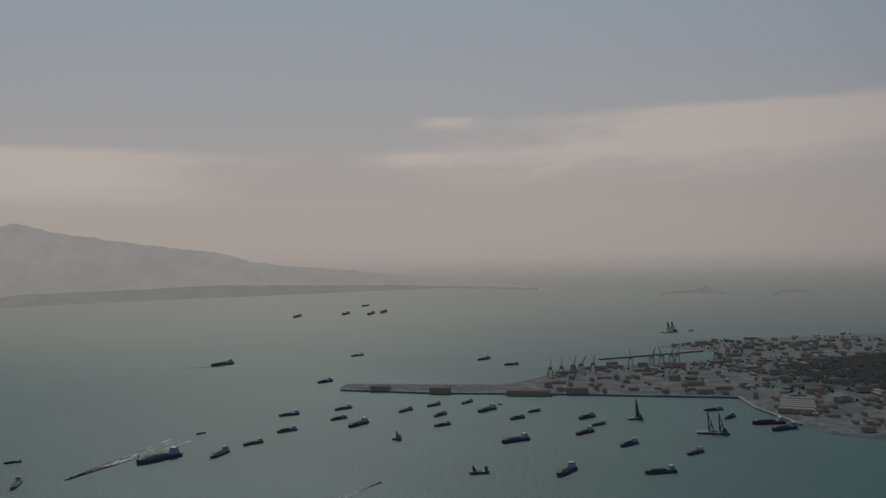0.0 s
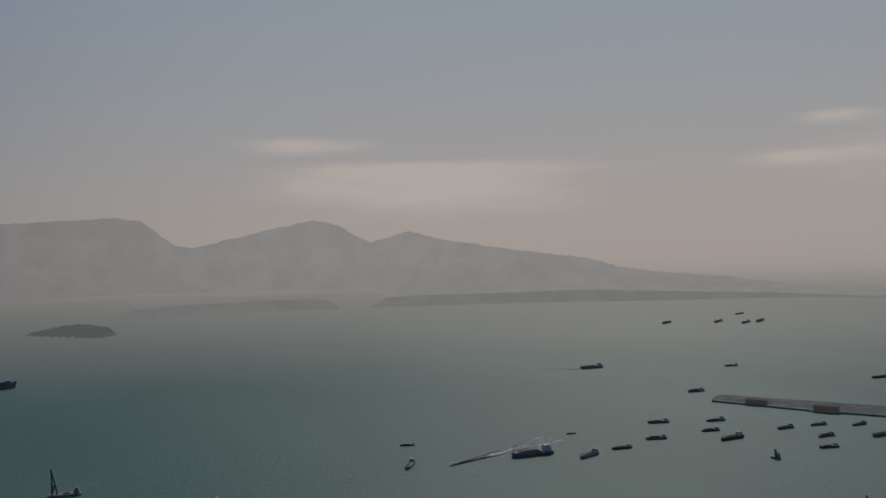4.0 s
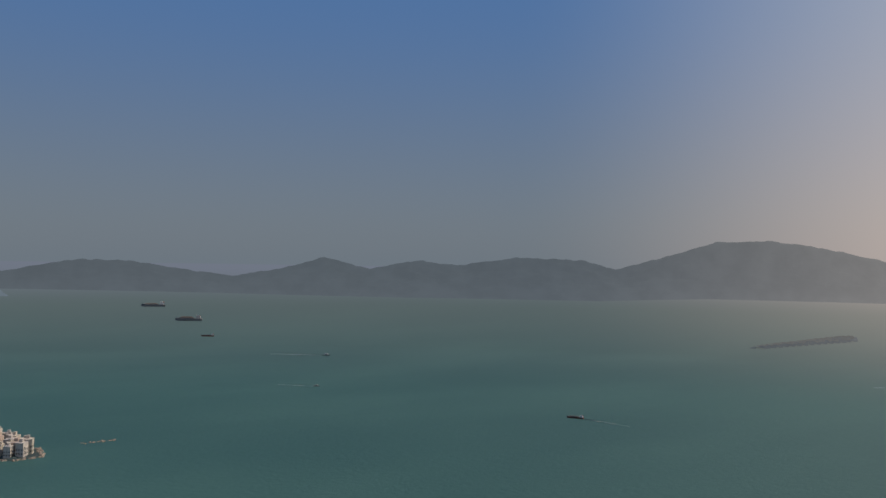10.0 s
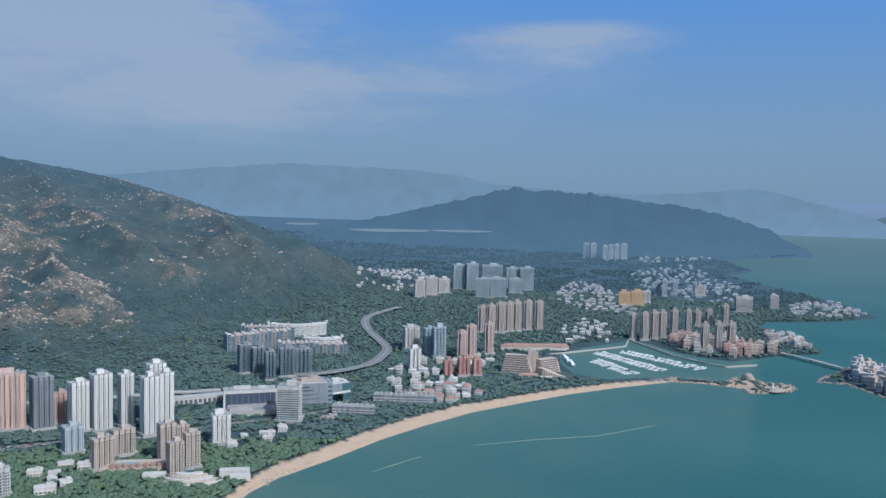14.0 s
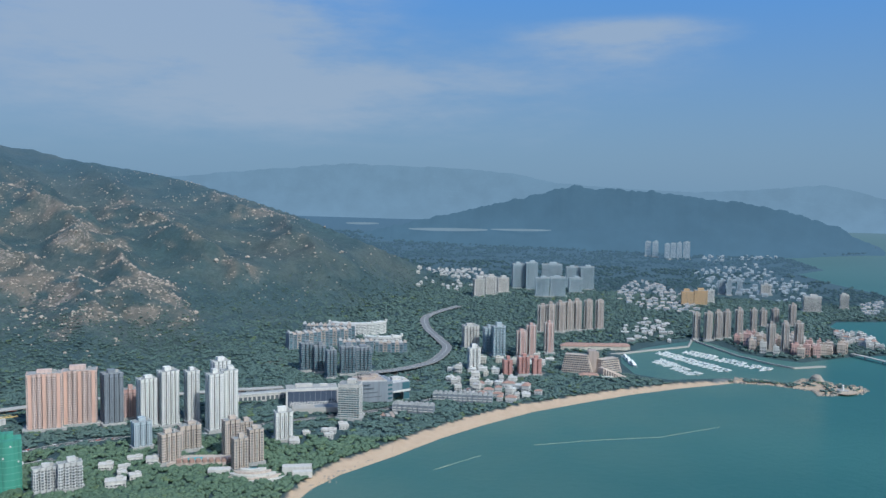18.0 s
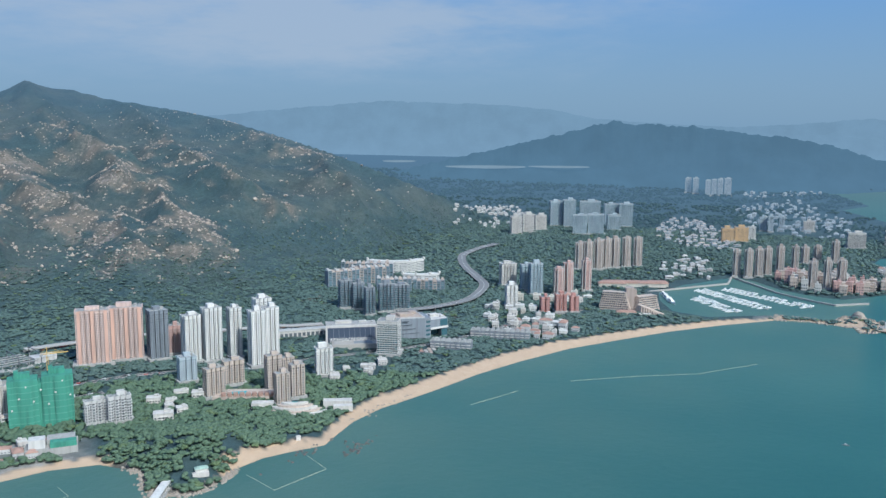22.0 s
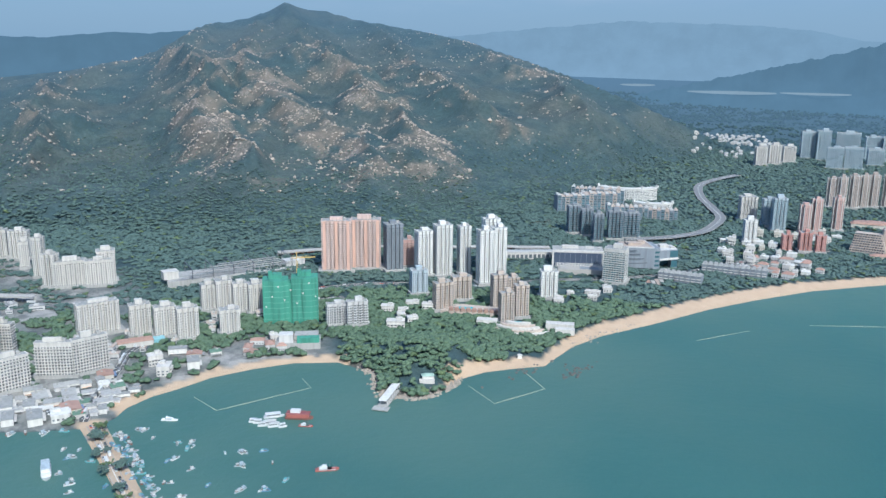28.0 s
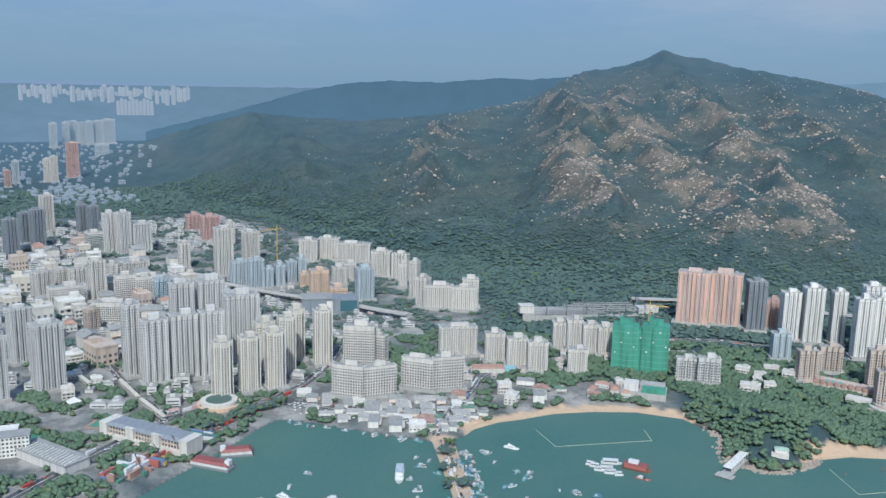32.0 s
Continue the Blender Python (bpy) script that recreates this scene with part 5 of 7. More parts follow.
def shed_model(i):
    """Low market and workshop sheds under mixed roofs."""
    rng = random.Random(300 + i)
    wall = (W_GREY, W_CREAM, W_WHITE, CONCRETE, W_PALE, W_PALE)[i % 6]
    roof, word = ((SHED, "pale sheet"), (TILE_ROOF, "rust-red sheet"), (ROOF, "grey felt"), (TILE_ROOF, "brown tiled"), (ROOF_GREEN, "green sheet"), (ROOF, "dark felt"))[i % 6]
    w, d, h = rng.uniform(9, 17), rng.uniform(8, 12), rng.choice((4.0, 5.5, 7.0))
    t = thing("market_shed", "low waterfront shed with a " + word + " roof", "shed", group="waterfront sheds")
    part("wall", Shape().box(0, 0, -2, w, d, h + 2), wall, t)
    s = Shape()
    if i % 2:
        s.poly([(-w / 2 - .5, -d / 2 - .6, h), (w / 2 + .5, -d / 2 - .6, h), (w / 2 + .5, 0, h + 2.2), (-w / 2 - .5, 0, h + 2.2)])
        s.poly([(-w / 2 - .5, 0, h + 2.2), (w / 2 + .5, 0, h + 2.2), (w / 2 + .5, d / 2 + .6, h), (-w / 2 - .5, d / 2 + .6, h)])
        s.poly([(w / 2, -d / 2, h), (w / 2, d / 2, h), (w / 2, 0, h + 2.1)]).poly([(-w / 2, d / 2, h), (-w / 2, -d / 2, h), (-w / 2, 0, h + 2.1)])
    else:
        s.box(0, 0, h, w + .6, d + .6, .5)
    part("roof", s, roof, t)
    part("awning", Shape().box(0, -d / 2 - 1.2, 2.6, w * .9, 2.4, .2), (W_PALE, BLUE, W_PALE, ROOF, ROOF, W_TAN)[i % 6], t, "shop awning")
    part("roof_unit", Shape().box(w * .2, d * .2, h + .5, 2.2, 1.6, 1.4), CONCRETE, t)
    return t


MODELS = [house_model(i) for i in range(8)] + [shed_model(i) for i in range(6)]


def in_polygon(x, y, poly):
    c = False
    for (ax, ay), (bx, by) in zip(poly, poly[1:] + poly[:1]):
        if (ay > y) != (by > y) and x < ax + (y - ay) * (bx - ax) / (by - ay):
            c = not c
    return c


def village(poly, n, seed, models, turn, spread=12, lo=.8, hi=1.25, tall=1.0, gap=13):
    rng = random.Random(seed)
    xs, ys = [p[0] for p in poly], [p[1] for p in poly]
    made = tries = 0
    while made < n and tries < n * 25:
        tries += 1
        x, y = rng.uniform(min(xs), max(xs)), rng.uniform(min(ys), max(ys))
        if not in_polygon(x, y, poly) or any((x - a) ** 2 + (y - b) ** 2 < (c * .5 + gap * .5) ** 2 for a, b, c in TAKEN):
            continue
        z = ground_raw(x, y)
        if z < 2:
            continue
        TAKEN.append((x, y, gap))
        k = rng.uniform(lo, hi)
        m = put(None, x, y, z, turn + rng.choice((0, 90)) + rng.uniform(-spread, spread)) @ Matrix.Diagonal((k * rng.uniform(.8, 1.3), k, k * tall * rng.uniform(.8, 1.2), 1))
        copy_thing(MODELS[rng.choice(models)], m)
        made += 1


# walls on the far plain are mostly painted haze
FAR_HOUSE = hazy_paint("hazy_house_render", (.36, .36, .355), .70, (.165, .21, .26))


def far_village(poly, n, seed, turn, gap, lo, hi, label):
    """Many small distant houses in one mesh."""
    rng = random.Random(seed)
    xs, ys = [p[0] for p in poly], [p[1] for p in poly]
    body, pane, roof = Shape(), Shape(), Shape()
    made = tries = 0
    spots = []
    while made < n and tries < n * 30:
        tries += 1
        x, y = rng.uniform(min(xs), max(xs)), rng.uniform(min(ys), max(ys))
        if not in_polygon(x, y, poly) or any((x - a) ** 2 + (y - b) ** 2 < gap * gap for a, b in spots) or any((x - a) ** 2 + (y - b) ** 2 < (c * .8) ** 2 for a, b, c in TAKEN):
            continue
        z = ground_raw(x, y)
        if z < 1.5:
            continue
        made += 1
        spots.append((x, y))
        r = math.hypot(x, y)
        k = rng.uniform(lo, hi)
        k *= .95 if r < 3000 else .8
        w, d, h, a = 9 * k * rng.uniform(.8, 1.5), 8 * k, rng.choice((4, 6.5, 6.5, 9)) * k * .8, turn + rng.choice((0, 90)) + rng.uniform(-12, 12)
        body.box(x, y, z - 2, w, d, h + 2, a)
        body.box(x + 1, y + 1, z + h, w * .35, d * .35, 2.4, a)
        roof.box(x, y, z + h, w + .6, d + .6, .5 if made % 3 else 2.2, a, 1 if made % 3 else .4)
        for f in range(int(h / 3)):
            pane.box(x, y, z + f * 3 + 1, w * .8, d + .3, 1.2, a)
            pane.box(x, y, z + f * 3 + 1, w + .3, d * .7, 1.2, a)
    t = thing("far_village", label, "houses", kind="stuff")
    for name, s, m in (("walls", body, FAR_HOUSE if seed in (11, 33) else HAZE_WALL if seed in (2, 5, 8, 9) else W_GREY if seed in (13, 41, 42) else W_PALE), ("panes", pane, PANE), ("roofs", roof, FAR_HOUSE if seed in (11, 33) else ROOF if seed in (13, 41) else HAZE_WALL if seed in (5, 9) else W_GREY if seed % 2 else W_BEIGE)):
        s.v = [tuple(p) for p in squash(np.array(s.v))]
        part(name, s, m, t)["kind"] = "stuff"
    TAKEN.extend((a, b, 9) for a, b in spots)


far_village([(-2069, -1042), (-2600, -1262), (-2723, -1128), (-2273, -853), (-2148, -904)], 110, 1, 120, 14, 0.9, 1.3, "cluster of pale hillside village houses")
far_village([(-2494, -587), (-2767, -581), (-2496, -382), (-2131, -298), (-2105, -411), (-2252, -529)], 120, 2, 105, 16, 0.9, 1.4, "scattered pale houses among trees")
far_village([(-1827, -420), (-1971, -397), (-1927, -327), (-1730, -296), (-1674, -367)], 34, 3, 105, 13, 0.9, 1.3, "pale houses beside the marina")
village([(-1178, -549), (-1208, -505), (-1192, -434), (-1197, -385), (-1091, -405), (-1085, -452)], 26, 4, [0, 1, 6, 5], 108, gap=14)
village([(-1209, -436), (-1300, -456), (-1429, -425), (-1411, -477), (-1263, -569), (-1191, -528)], 20, 14, [0, 1, 6, 2], 112, gap=16)
far_village([(-3196, -494), (-3776, -323), (-2906, -85), (-2522, -71), (-2442, -189), (-2680, -348)], 130, 5, 95, 20, 1.1, 1.7, "far pale houses scattered through woods")
village([(-1751, -189), (-1671, -122), (-1657, -41), (-1727, -15), (-1827, -55), (-1830, -167)], 34, 6, [4, 0, 7, 4], 95, gap=15, lo=1.0, hi=1.2, tall=1.5)
village([(-1698, -26), (-1754, 24), (-1799, -1), (-1748, -61)], 12, 16, [4, 7, 4], 90, gap=15, tall=1.5)
village([(-1966, -13), (-2036, 54), (-1906, 89), (-1816, 84), (-1843, 24)], 24, 7, [0, 3, 1], 88, gap=15)
far_village([(-2585, 51), (-2694, 172), (-2447, 246), (-2331, 154), (-2325, 61)], 60, 8, 86, 15, 1, 1.6, "pale low houses on the headland")
far_village([(-4044, -579), (-4740, -311), (-5057, 99), (-4742, 58), (-4129, -295), (-3568, -488)], 90, 9, 92, 30, 1.3, 2.2, "tiny far houses along the coast road")
village([(-1527, 128), (-1415, 205), (-1418, 240), (-1471, 246), (-1568, 205), (-1640, 152)], 36, 10, [4, 2, 0, 4, 3], 60, gap=15, lo=1.0, hi=1.3, tall=1.7)
far_village([(135, -2443), (36, -2600), (-138, -2298), (-129, -2181), (46, -2195)], 90, 11, 180, 18, 1, 1.6, "far pale village houses on the plain")
far_village([(234, -2311), (335, -4160), (-360, -4185), (-226, -2662)], 260, 33, 185, 26, .9, 1.7, "low buildings scattered over the far plain")
village([(122, -1539), (-7, -1646), (-133, -1440), (-186, -1212), (-200, -865), (-96, -930), (-23, -913), (100, -1196)], 70, 12, [0, 2, 4, 6, 8, 10, 5, 13], 190, gap=24, lo=1.3, hi=2.2, tall=1.1)
far_village([(136, -1199), (172, -1877), (-280, -1884), (-312, -1570), (-169, -1523), (-17, -1657)], 150, 13, 188, 20, 1.1, 2, "low buildings between the far towers")
village([(-189, -779), (-215, -755), (-263, -731), (-335, -721), (-322, -675), (-268, -653), (-241, -673), (-184, -722)], 40, 15, [8, 10, 6, 8, 12, 8, 10, 13, 9], 160, 5, gap=12.5, lo=.75, hi=1.25, tall=.62)
village([(-293, -641), (-327, -658), (-343, -675), (-321, -718), (-292, -684), (-278, -653)], 34, 17, [8, 10, 8, 13, 6], 155, gap=8, lo=.45, hi=.75, tall=.8)
village([(-356, -676), (-421, -677), (-445, -699), (-409, -743), (-360, -723)], 6, 18, [3, 10, 12, 11], 150, gap=18, tall=.9)
village([(-450, -678), (-491, -659), (-511, -680), (-490, -698), (-460, -699)], 8, 19, [3, 9, 11, 5], 145, gap=13, tall=.9)
village([(-594, -616), (-636, -598), (-685, -657), (-633, -684)], 7, 20, [0, 3], 140, gap=16, tall=.7)
village([(-771, -564), (-836, -527), (-908, -529), (-865, -577)], 5, 21, [0, 3], 120, gap=20, tall=.6)
village([(69, -806), (-9, -825), (-8, -967), (88, -966)], 6, 22, [6, 0], 190, gap=26, tall=.8)
for o in MODELS:
    for c in list(o.children_recursive) + [o]:
        bpy.data.objects.remove(c)


def park_and_yard():
    t = thing("market_hall", "long three-storey terrace with a blue-grey roof and white bays", "market building", put(None, -43, -709, ground(-43, -709), 132))
    part("wall", Shape().box(0, 0, 0, 88, 16, 11), W_BEIGE, t)
    part("windows", window_grid([(-44, -8), (44, -8), (44, 8), (-44, 8)], .5, 11, 3.2, .6, 3.4, .6), PANE, t)["kind"] = "stuff"
    part("roof", Shape().box(0, 0, 11, 90, 18, 3, 0, .8), W_DARK, t, "slate blue roof")
    for u in (-43, -14, 14, 43):
        part("end_bay", Shape().box(u, -1, 0, 8, 18.5, 13).box(u, -1, 13, 8.6, 19.1, .6), W_PALE, t)
    part("arcade", Shape().box(0, -9.5, 0, 88, 3, 4), W_PALE, t)
    t = thing("sports_pitch", "green sports pitch with a reddish border", "pitch", put(None, -14, -763, ground(-14, -763) + .2, 150))
    part("border", Shape().box(0, 0, 0, 36, 30, .3), TILE_ROOF, t)
    part("turf", Shape().box(0, 0, .3, 30, 24, .05), GREEN, t)
    t = thing("sports_pitch", "worn green court among trees", "pitch", put(None, 45, -755, ground(45, -755) + .2, 175))
    part("border", Shape().box(0, 0, 0, 18, 30, .3), TILE_ROOF, t)
    part("turf", Shape().box(0, 0, .3, 13, 24, .05), GREEN, t)
    t = thing("ribbed_shed", "long flat building with slanted roof ribs", "shed", put(None, 33, -699, ground(33, -699), 126))
    part("wall", Shape().box(0, 0, 0, 66, 22, 7), W_GREY, t)
    part("roof", Shape().box(0, 0, 7, 67, 23, .8), ROOF, t)
    for k in range(16):
        part("rib", Shape().box(-30 + k * 4, -2, 7.8, .7, 16, .9, 12), W_WHITE, t)
    t = thing("school_block", "white school block with grey roof", "school", put(None, 61, -722, ground(61, -722), 178))
    part("wall", Shape().box(0, 0, 0, 26, 14, 17).box(-4, 16, 0, 14, 22, 15), W_WHITE, t)
    part("windows", window_grid([(-13, -7), (13, -7), (13, 7), (-13, 7)], .5, 17, 3, .6, 3.3, .5), PANE, t)["kind"] = "stuff"
    part("roof", Shape().box(0, 0, 17, 27, 15, .8), ROOF, t)
    t = thing("canopy", "white tensile canopy in the park", "canopy", put(None, 16, -818, ground(16, -818), 20))
    part("sail", Shape().box(0, 0, 4, 12, 9, 4, 0, .15), W_WHITE, t)
    part("post", Shape().box(0, 0, 0, .5, .5, 6), STEEL, t)
    t = thing("footbridge", "covered cream footbridge on columns", "footbridge", put(None, 0, 0, 5.5))
    pts = [(10, -887), (1, -860), (-25, -867), (-40, -806), (-57, -751)]
    for (ax, ay), (bx, by) in zip(pts, pts[1:]):
        L, a = math.hypot(bx - ax, by - ay), math.degrees(math.atan2(by - ay, bx - ax))
        part("span", Shape().box((ax + bx) / 2, (ay + by) / 2, 0, L + 3, 3.6, .8, a), CONCRETE, t)
        part("roof", Shape().box((ax + bx) / 2, (ay + by) / 2, 3.2, L + 3.4, 4.2, .4, a), W_CREAM, t)
        for q in (.1, .5, .9):
            part("column", Shape().box(ax + (bx - ax) * q, ay + (by - ay) * q, -5.6, 1, 1, 8.8, a), CONCRETE, t)
    # stacked freight boxes and stores along the quay
    rng = random.Random(5)
    for k in range(46):
        u, v = rng.random(), rng.uniform(4, 26)
        x, y = -17 - 81 * u + v * .55, -634 - 68 * u - v * .7
        mat, word = rng.choice(((RED, "red"), (BLUE, "blue"), (TILE_ROOF, "rust orange"), (GREEN, "green"), (HULL_WHITE, "white"), (YELLOW, "ochre")))
        c = thing("freight_container", word + " steel freight container on the quay", "container", put(None, x, y, ground(x, y), 138 + rng.choice((0, 0, 90)) + rng.uniform(-4, 4)), "quay containers")
        L = rng.choice((6.1, 12.2))
        part("body", Shape().box(0, 0, 0, L, 2.5, 2.6), mat, c)
        s = Shape()
        for q in range(int(L / .6)):
            s.box(-L / 2 + .3 + q * .6, -1.28, .2, .25, .06, 2.2)
        part("ribs", s, mat, c)
        if rng.random() < .35:
            part("upper_box", Shape().box(0, 0, 2.6, L, 2.5, 2.6), mat, c)
    for k in range(5):
        x, y = -33 - 15.6 * k, -648 - 13.2 * k
        c = thing("harbour_crane", "dark lattice harbour crane on the quay", "crane", put(None, x, y, ground(x, y), rng.uniform(0, 360)), "quay cranes")
        part("cab", Shape().box(0, 0, 1, 3.5, 3, 3), YELLOW if k % 2 else GREEN, c)
        part("track", Shape().box(0, 0, 0, 5, 3.6, 1), STEEL, c)
        part("boom", Shape().beam((1, 0, 3), (9, 0, 17), .6).beam((-1, 0, 4), (9, 0, 17), .15), STEEL, c)
    # parked cars by the waterfront
    cars = thing("car_model", "parked car", "car")
    part("body", Shape().box(0, 0, .3, 4.4, 1.8, .7, 0, .97), HULL_WHITE, cars)
    part("cabin", Shape().box(-.2, 0, 1.0, 2.4, 1.6, .6, 0, .8), PANE, cars)
    for a in (-1.3, 1.3):
        for b in (-.85, .85):
            part("wheel", Shape().box(a, b, 0, .65, .2, .65), ASPHALT, cars)
    for k in range(110):
        row = k % 5
        u = (k // 5) / 22
        x, y = -176 - 91 * u + row * 3.2, -733 + 63 * u - row * 8.5
        if rng.random() < .25 or any((x - a) ** 2 + (y - b) ** 2 < 90 for a, b, c in TAKEN):
            continue
        o = copy_thing(cars, put(None, x, y, ground(x, y), 55 + rng.uniform(-4, 4)))
        tagged(o, "small parked car on the waterfront lot", "car", "parked cars")
        o.name = "parked_car"
    for c in list(cars.children_recursive) + [cars]:
        bpy.data.objects.remove(c)


park_and_yard()


# ---- roads ----
ROADS = []


MOTORWAY = plain("worn_asphalt", (.17, .17, .17), .9)


def ribbon(name, label, pts, width, lift=.35, mat=ASPHALT, deck=None, piers=False):
    """A road strip over the ground, or a viaduct at a fixed height on piers."""
    p = [Vector((x, y)) for x, y in pts]
    dense = []
    for i in range(len(p) - 1):
        a, b, c, d = p[max(i - 1, 0)], p[i], p[i + 1], p[min(i + 2, len(p) - 1)]
        for k in range(8):
            t = k / 8
            dense.append(.5 * ((2 * b) + (c - a) * t + (2 * a - 5 * b + 4 * c - d) * t * t + (3 * b - a - 3 * c + d) * t ** 3))
    dense.append(p[-1])
    s, line, rail = Shape(), Shape(), Shape()
    rows = []
    for i, q in enumerate(dense):
        w = (dense[min(i + 1, len(dense) - 1)] - dense[max(i - 1, 0)]).normalized()
        n = Vector((-w.y, w.x))
        z = (ground(q.x, q.y) + lift) if deck is None else deck
        rows.append((q, n, z))
        ROADS.append((q.x, q.y, width / 2 + 3))
    for (q, n, z), (e, m, y) in zip(rows, rows[1:]):
        a, b, c, d = q - n * width / 2, q + n * width / 2, e + m * width / 2, e - m * width / 2
        s.poly([(a.x, a.y, z), (d.x, d.y, y), (c.x, c.y, y), (b.x, b.y, z)])
        for f in (-.02, .02):
            u, v, g, h = q + n * (f * width - .15), q + n * (f * width + .15), e + m * (f * width + .15), e + m * (f * width - .15)
            line.poly([(u.x, u.y, z + .02), (h.x, h.y, y + .02), (g.x, g.y, y + .02), (v.x, v.y, z + .02)])
        for side in (-1, 1):
            rail.beam((q.x + n.x * side * width / 2, q.y + n.y * side * width / 2, z + (.1 if deck is None else -.6)),
                      (e.x + m.x * side * width / 2, e.y + m.y * side * width / 2, y + (.1 if deck is None else -.6)), .5 if deck is None else 1.3)
    t = thing(name, label, "road", kind="structure")
    part("carriageway", s, mat, t)
    part("marking", line, W_WHITE, t)
    part("kerb", rail, PAVING, t)
    if piers:
        for q, n, z in rows[::4]:
            g = ground(q.x, q.y)
            part("pier", Shape().box(q.x, q.y, g - 1, 2.4, 2.4, max(z - g, 1)), CONCRETE, t)


ribbon("motorway", "grey motorway curving round the wooded hill", [(-1870, -822), (-1765, -825), (-1662, -811), (-1556, -755), (-1462, -685), (-1397, -638), (-1323, -613), (-1253, -604), (-1179, -624), (-1118, -657)], 17, 5, mat=MOTORWAY, piers=True)


def rail_halt():
    t = thing("rail_station", "long low pale station hall beside the tracks", "station", put(None, -922, -694, ground(-922, -694), 138))
    part("wall", Shape().box(0, 0, 0, 74, 12, 10), W_PALE, t)
    part("roof", Shape().box(0, 0, 10, 76, 14, 1.2, 0, .9), SHED, t, "pale sheet roof")
    for k in range(12):
        part("bay", Shape().box(-33 + k * 6, -6.2, 2, 4, .5, 5), PANE, t)


rail_halt()
ribbon("rail_line", "pale concrete rail line behind the towers", [(-683, -940), (-757, -902), (-824, -855), (-876, -797), (-932, -746), (-947, -725), (-975, -696)], 12, deck=22, mat=PAVING, piers=True)
ribbon("rail_viaduct", "pale concrete rail viaduct on piers", [(-142, -1285), (-189, -1228), (-214, -1189), (-251, -1143), (-288, -1102), (-323, -1063), (-344, -1030), (-376, -991)], 11, deck=13, mat=PAVING, piers=True)
ribbon("coast_road", "asphalt waterfront road with pale kerbs", [(-20, -644), (-53, -681), (-89, -714), (-126, -742), (-162, -763), (-194, -747), (-228, -714), (-261, -689), (-295, -678)], 9)
ribbon("town_road", "asphalt town road between towers", [(-141, -764), (-182, -790), (-216, -830), (-249, -879), (-289, -955)], 11)
ribbon("market_road", "asphalt road past the waterfront market", [(-272, -645), (-302, -680), (-349, -733), (-387, -771), (-458, -783), (-548, -776), (-631, -742)], 8)
ribbon("loop_road", "curving asphalt ramp among trees", [(2, -1027), (-22, -904), (-35, -839), (-48, -793), (-63, -769), (-89, -779), (-119, -806)], 9)
ribbon("boulevard", "wide asphalt road beside parkland", [(59, -639), (28, -673), (-13, -713), (-63, -757), (-116, -793)], 11)
ribbon("causeway_path", "sandy path along the harbour causeway", [(-275, -636), (-265, -598), (-250, -549), (-235, -491), (-214, -423)], 8, mat=SANDY)
ribbon("estate_road", "asphalt estate road under the hill", [(-629, -789), (-691, -753), (-776, -660), (-862, -615), (-969, -549), (-1070, -508), (-1190, -477), (-1309, -425)], 8)
ribbon("island_bridge", "slim concrete bridge to the islet", [(-1750, 29), (-1699, 79), (-1639, 130)], 7, deck=6, mat=PAVING, piers=True)


def round_podium():
    t = thing("round_podium", "round tan podium ramp beneath cream towers", "podium", put(None, -108, -775, ground(-108, -775), 0))
    for k, (r, h) in enumerate(((20, 3.2), (17, 6.0))):
        part("tier", Shape().prism([(r * math.cos(a * .2618), r * math.sin(a * .2618)) for a in range(24)], 0, h), W_TAN if k == 0 else W_PALE, t)
    part("planting", Shape().prism([(12 * math.cos(a * .5236), 12 * math.sin(a * .5236)) for a in range(12)], 6, 6.5), LEAF, t)


round_podium()


def depot():
    """Open rail yard on a concrete shelf: long low canopies, gantries and a block at each end."""
    t = thing("rail_depot", "grey open rail yard with long canopies and gantries below the hill", "depot", put(None, -600, -915, ground(-600, -915), 165))
    part("shelf", Shape().prism([(-92, -14), (84, -26), (88, 20), (-80, 30)], -6, 3), CONCRETE, t, "stained concrete retaining shelf")
    for k in range(5):
        canopy = part("canopy", Shape().box(-6 + k * 7, -16 + k * 9.5, 8.2, 142 - k * 16, 3.4, .5), PAVING if k % 2 else ROOF, t, "long thin canopy roof")
        for q in range(9):
            part("column", Shape().box(-66 + k * 12 + q * (15 - k), -16 + k * 9.5, 3, .7, .7, 5.2), CONCRETE, canopy)
    for k in range(6):
        g = -62 + k * 26
        part("gantry", Shape().box(g, -18, 3, .8, .8, 13).box(g + 3, 26, 3, .8, .8, 13).beam((g, -18, 15.6), (g + 3, 26, 15.6), .8), STEEL, t)
    part("end_block", Shape().box(-84, 4, 3, 18, 14, 9).box(-84, 4, 12, 19, 15, .7), W_PALE, t)
    part("end_block", Shape().box(74, -8, 3, 26, 16, 7).box(74, -8, 10, 27, 17, .7), W_GREY, t)


depot()


def civic_hall():
    t = thing("civic_hall", "dark flat-roofed civic hall with a large white screen", "hall", put(None, -291, -1068, ground(-291, -1068), 168))
    part("wall", Shape().box(-12, 4, 0, 40, 30, 18).box(24, -4, 0, 34, 26, 20), W_DARK, t)
    part("roof", Shape().box(-12, 4, 18, 42, 32, 1.4), ROOF, t, "slate grey roof")
    part("screen", Shape().box(6, -15, 3, 13, 1.2, 13), W_WHITE, t, "big white screen")
    part("glazing", Shape().box(28, -17.3, 3, 22, .5, 14), PANE_TEAL, t)


civic_hall()


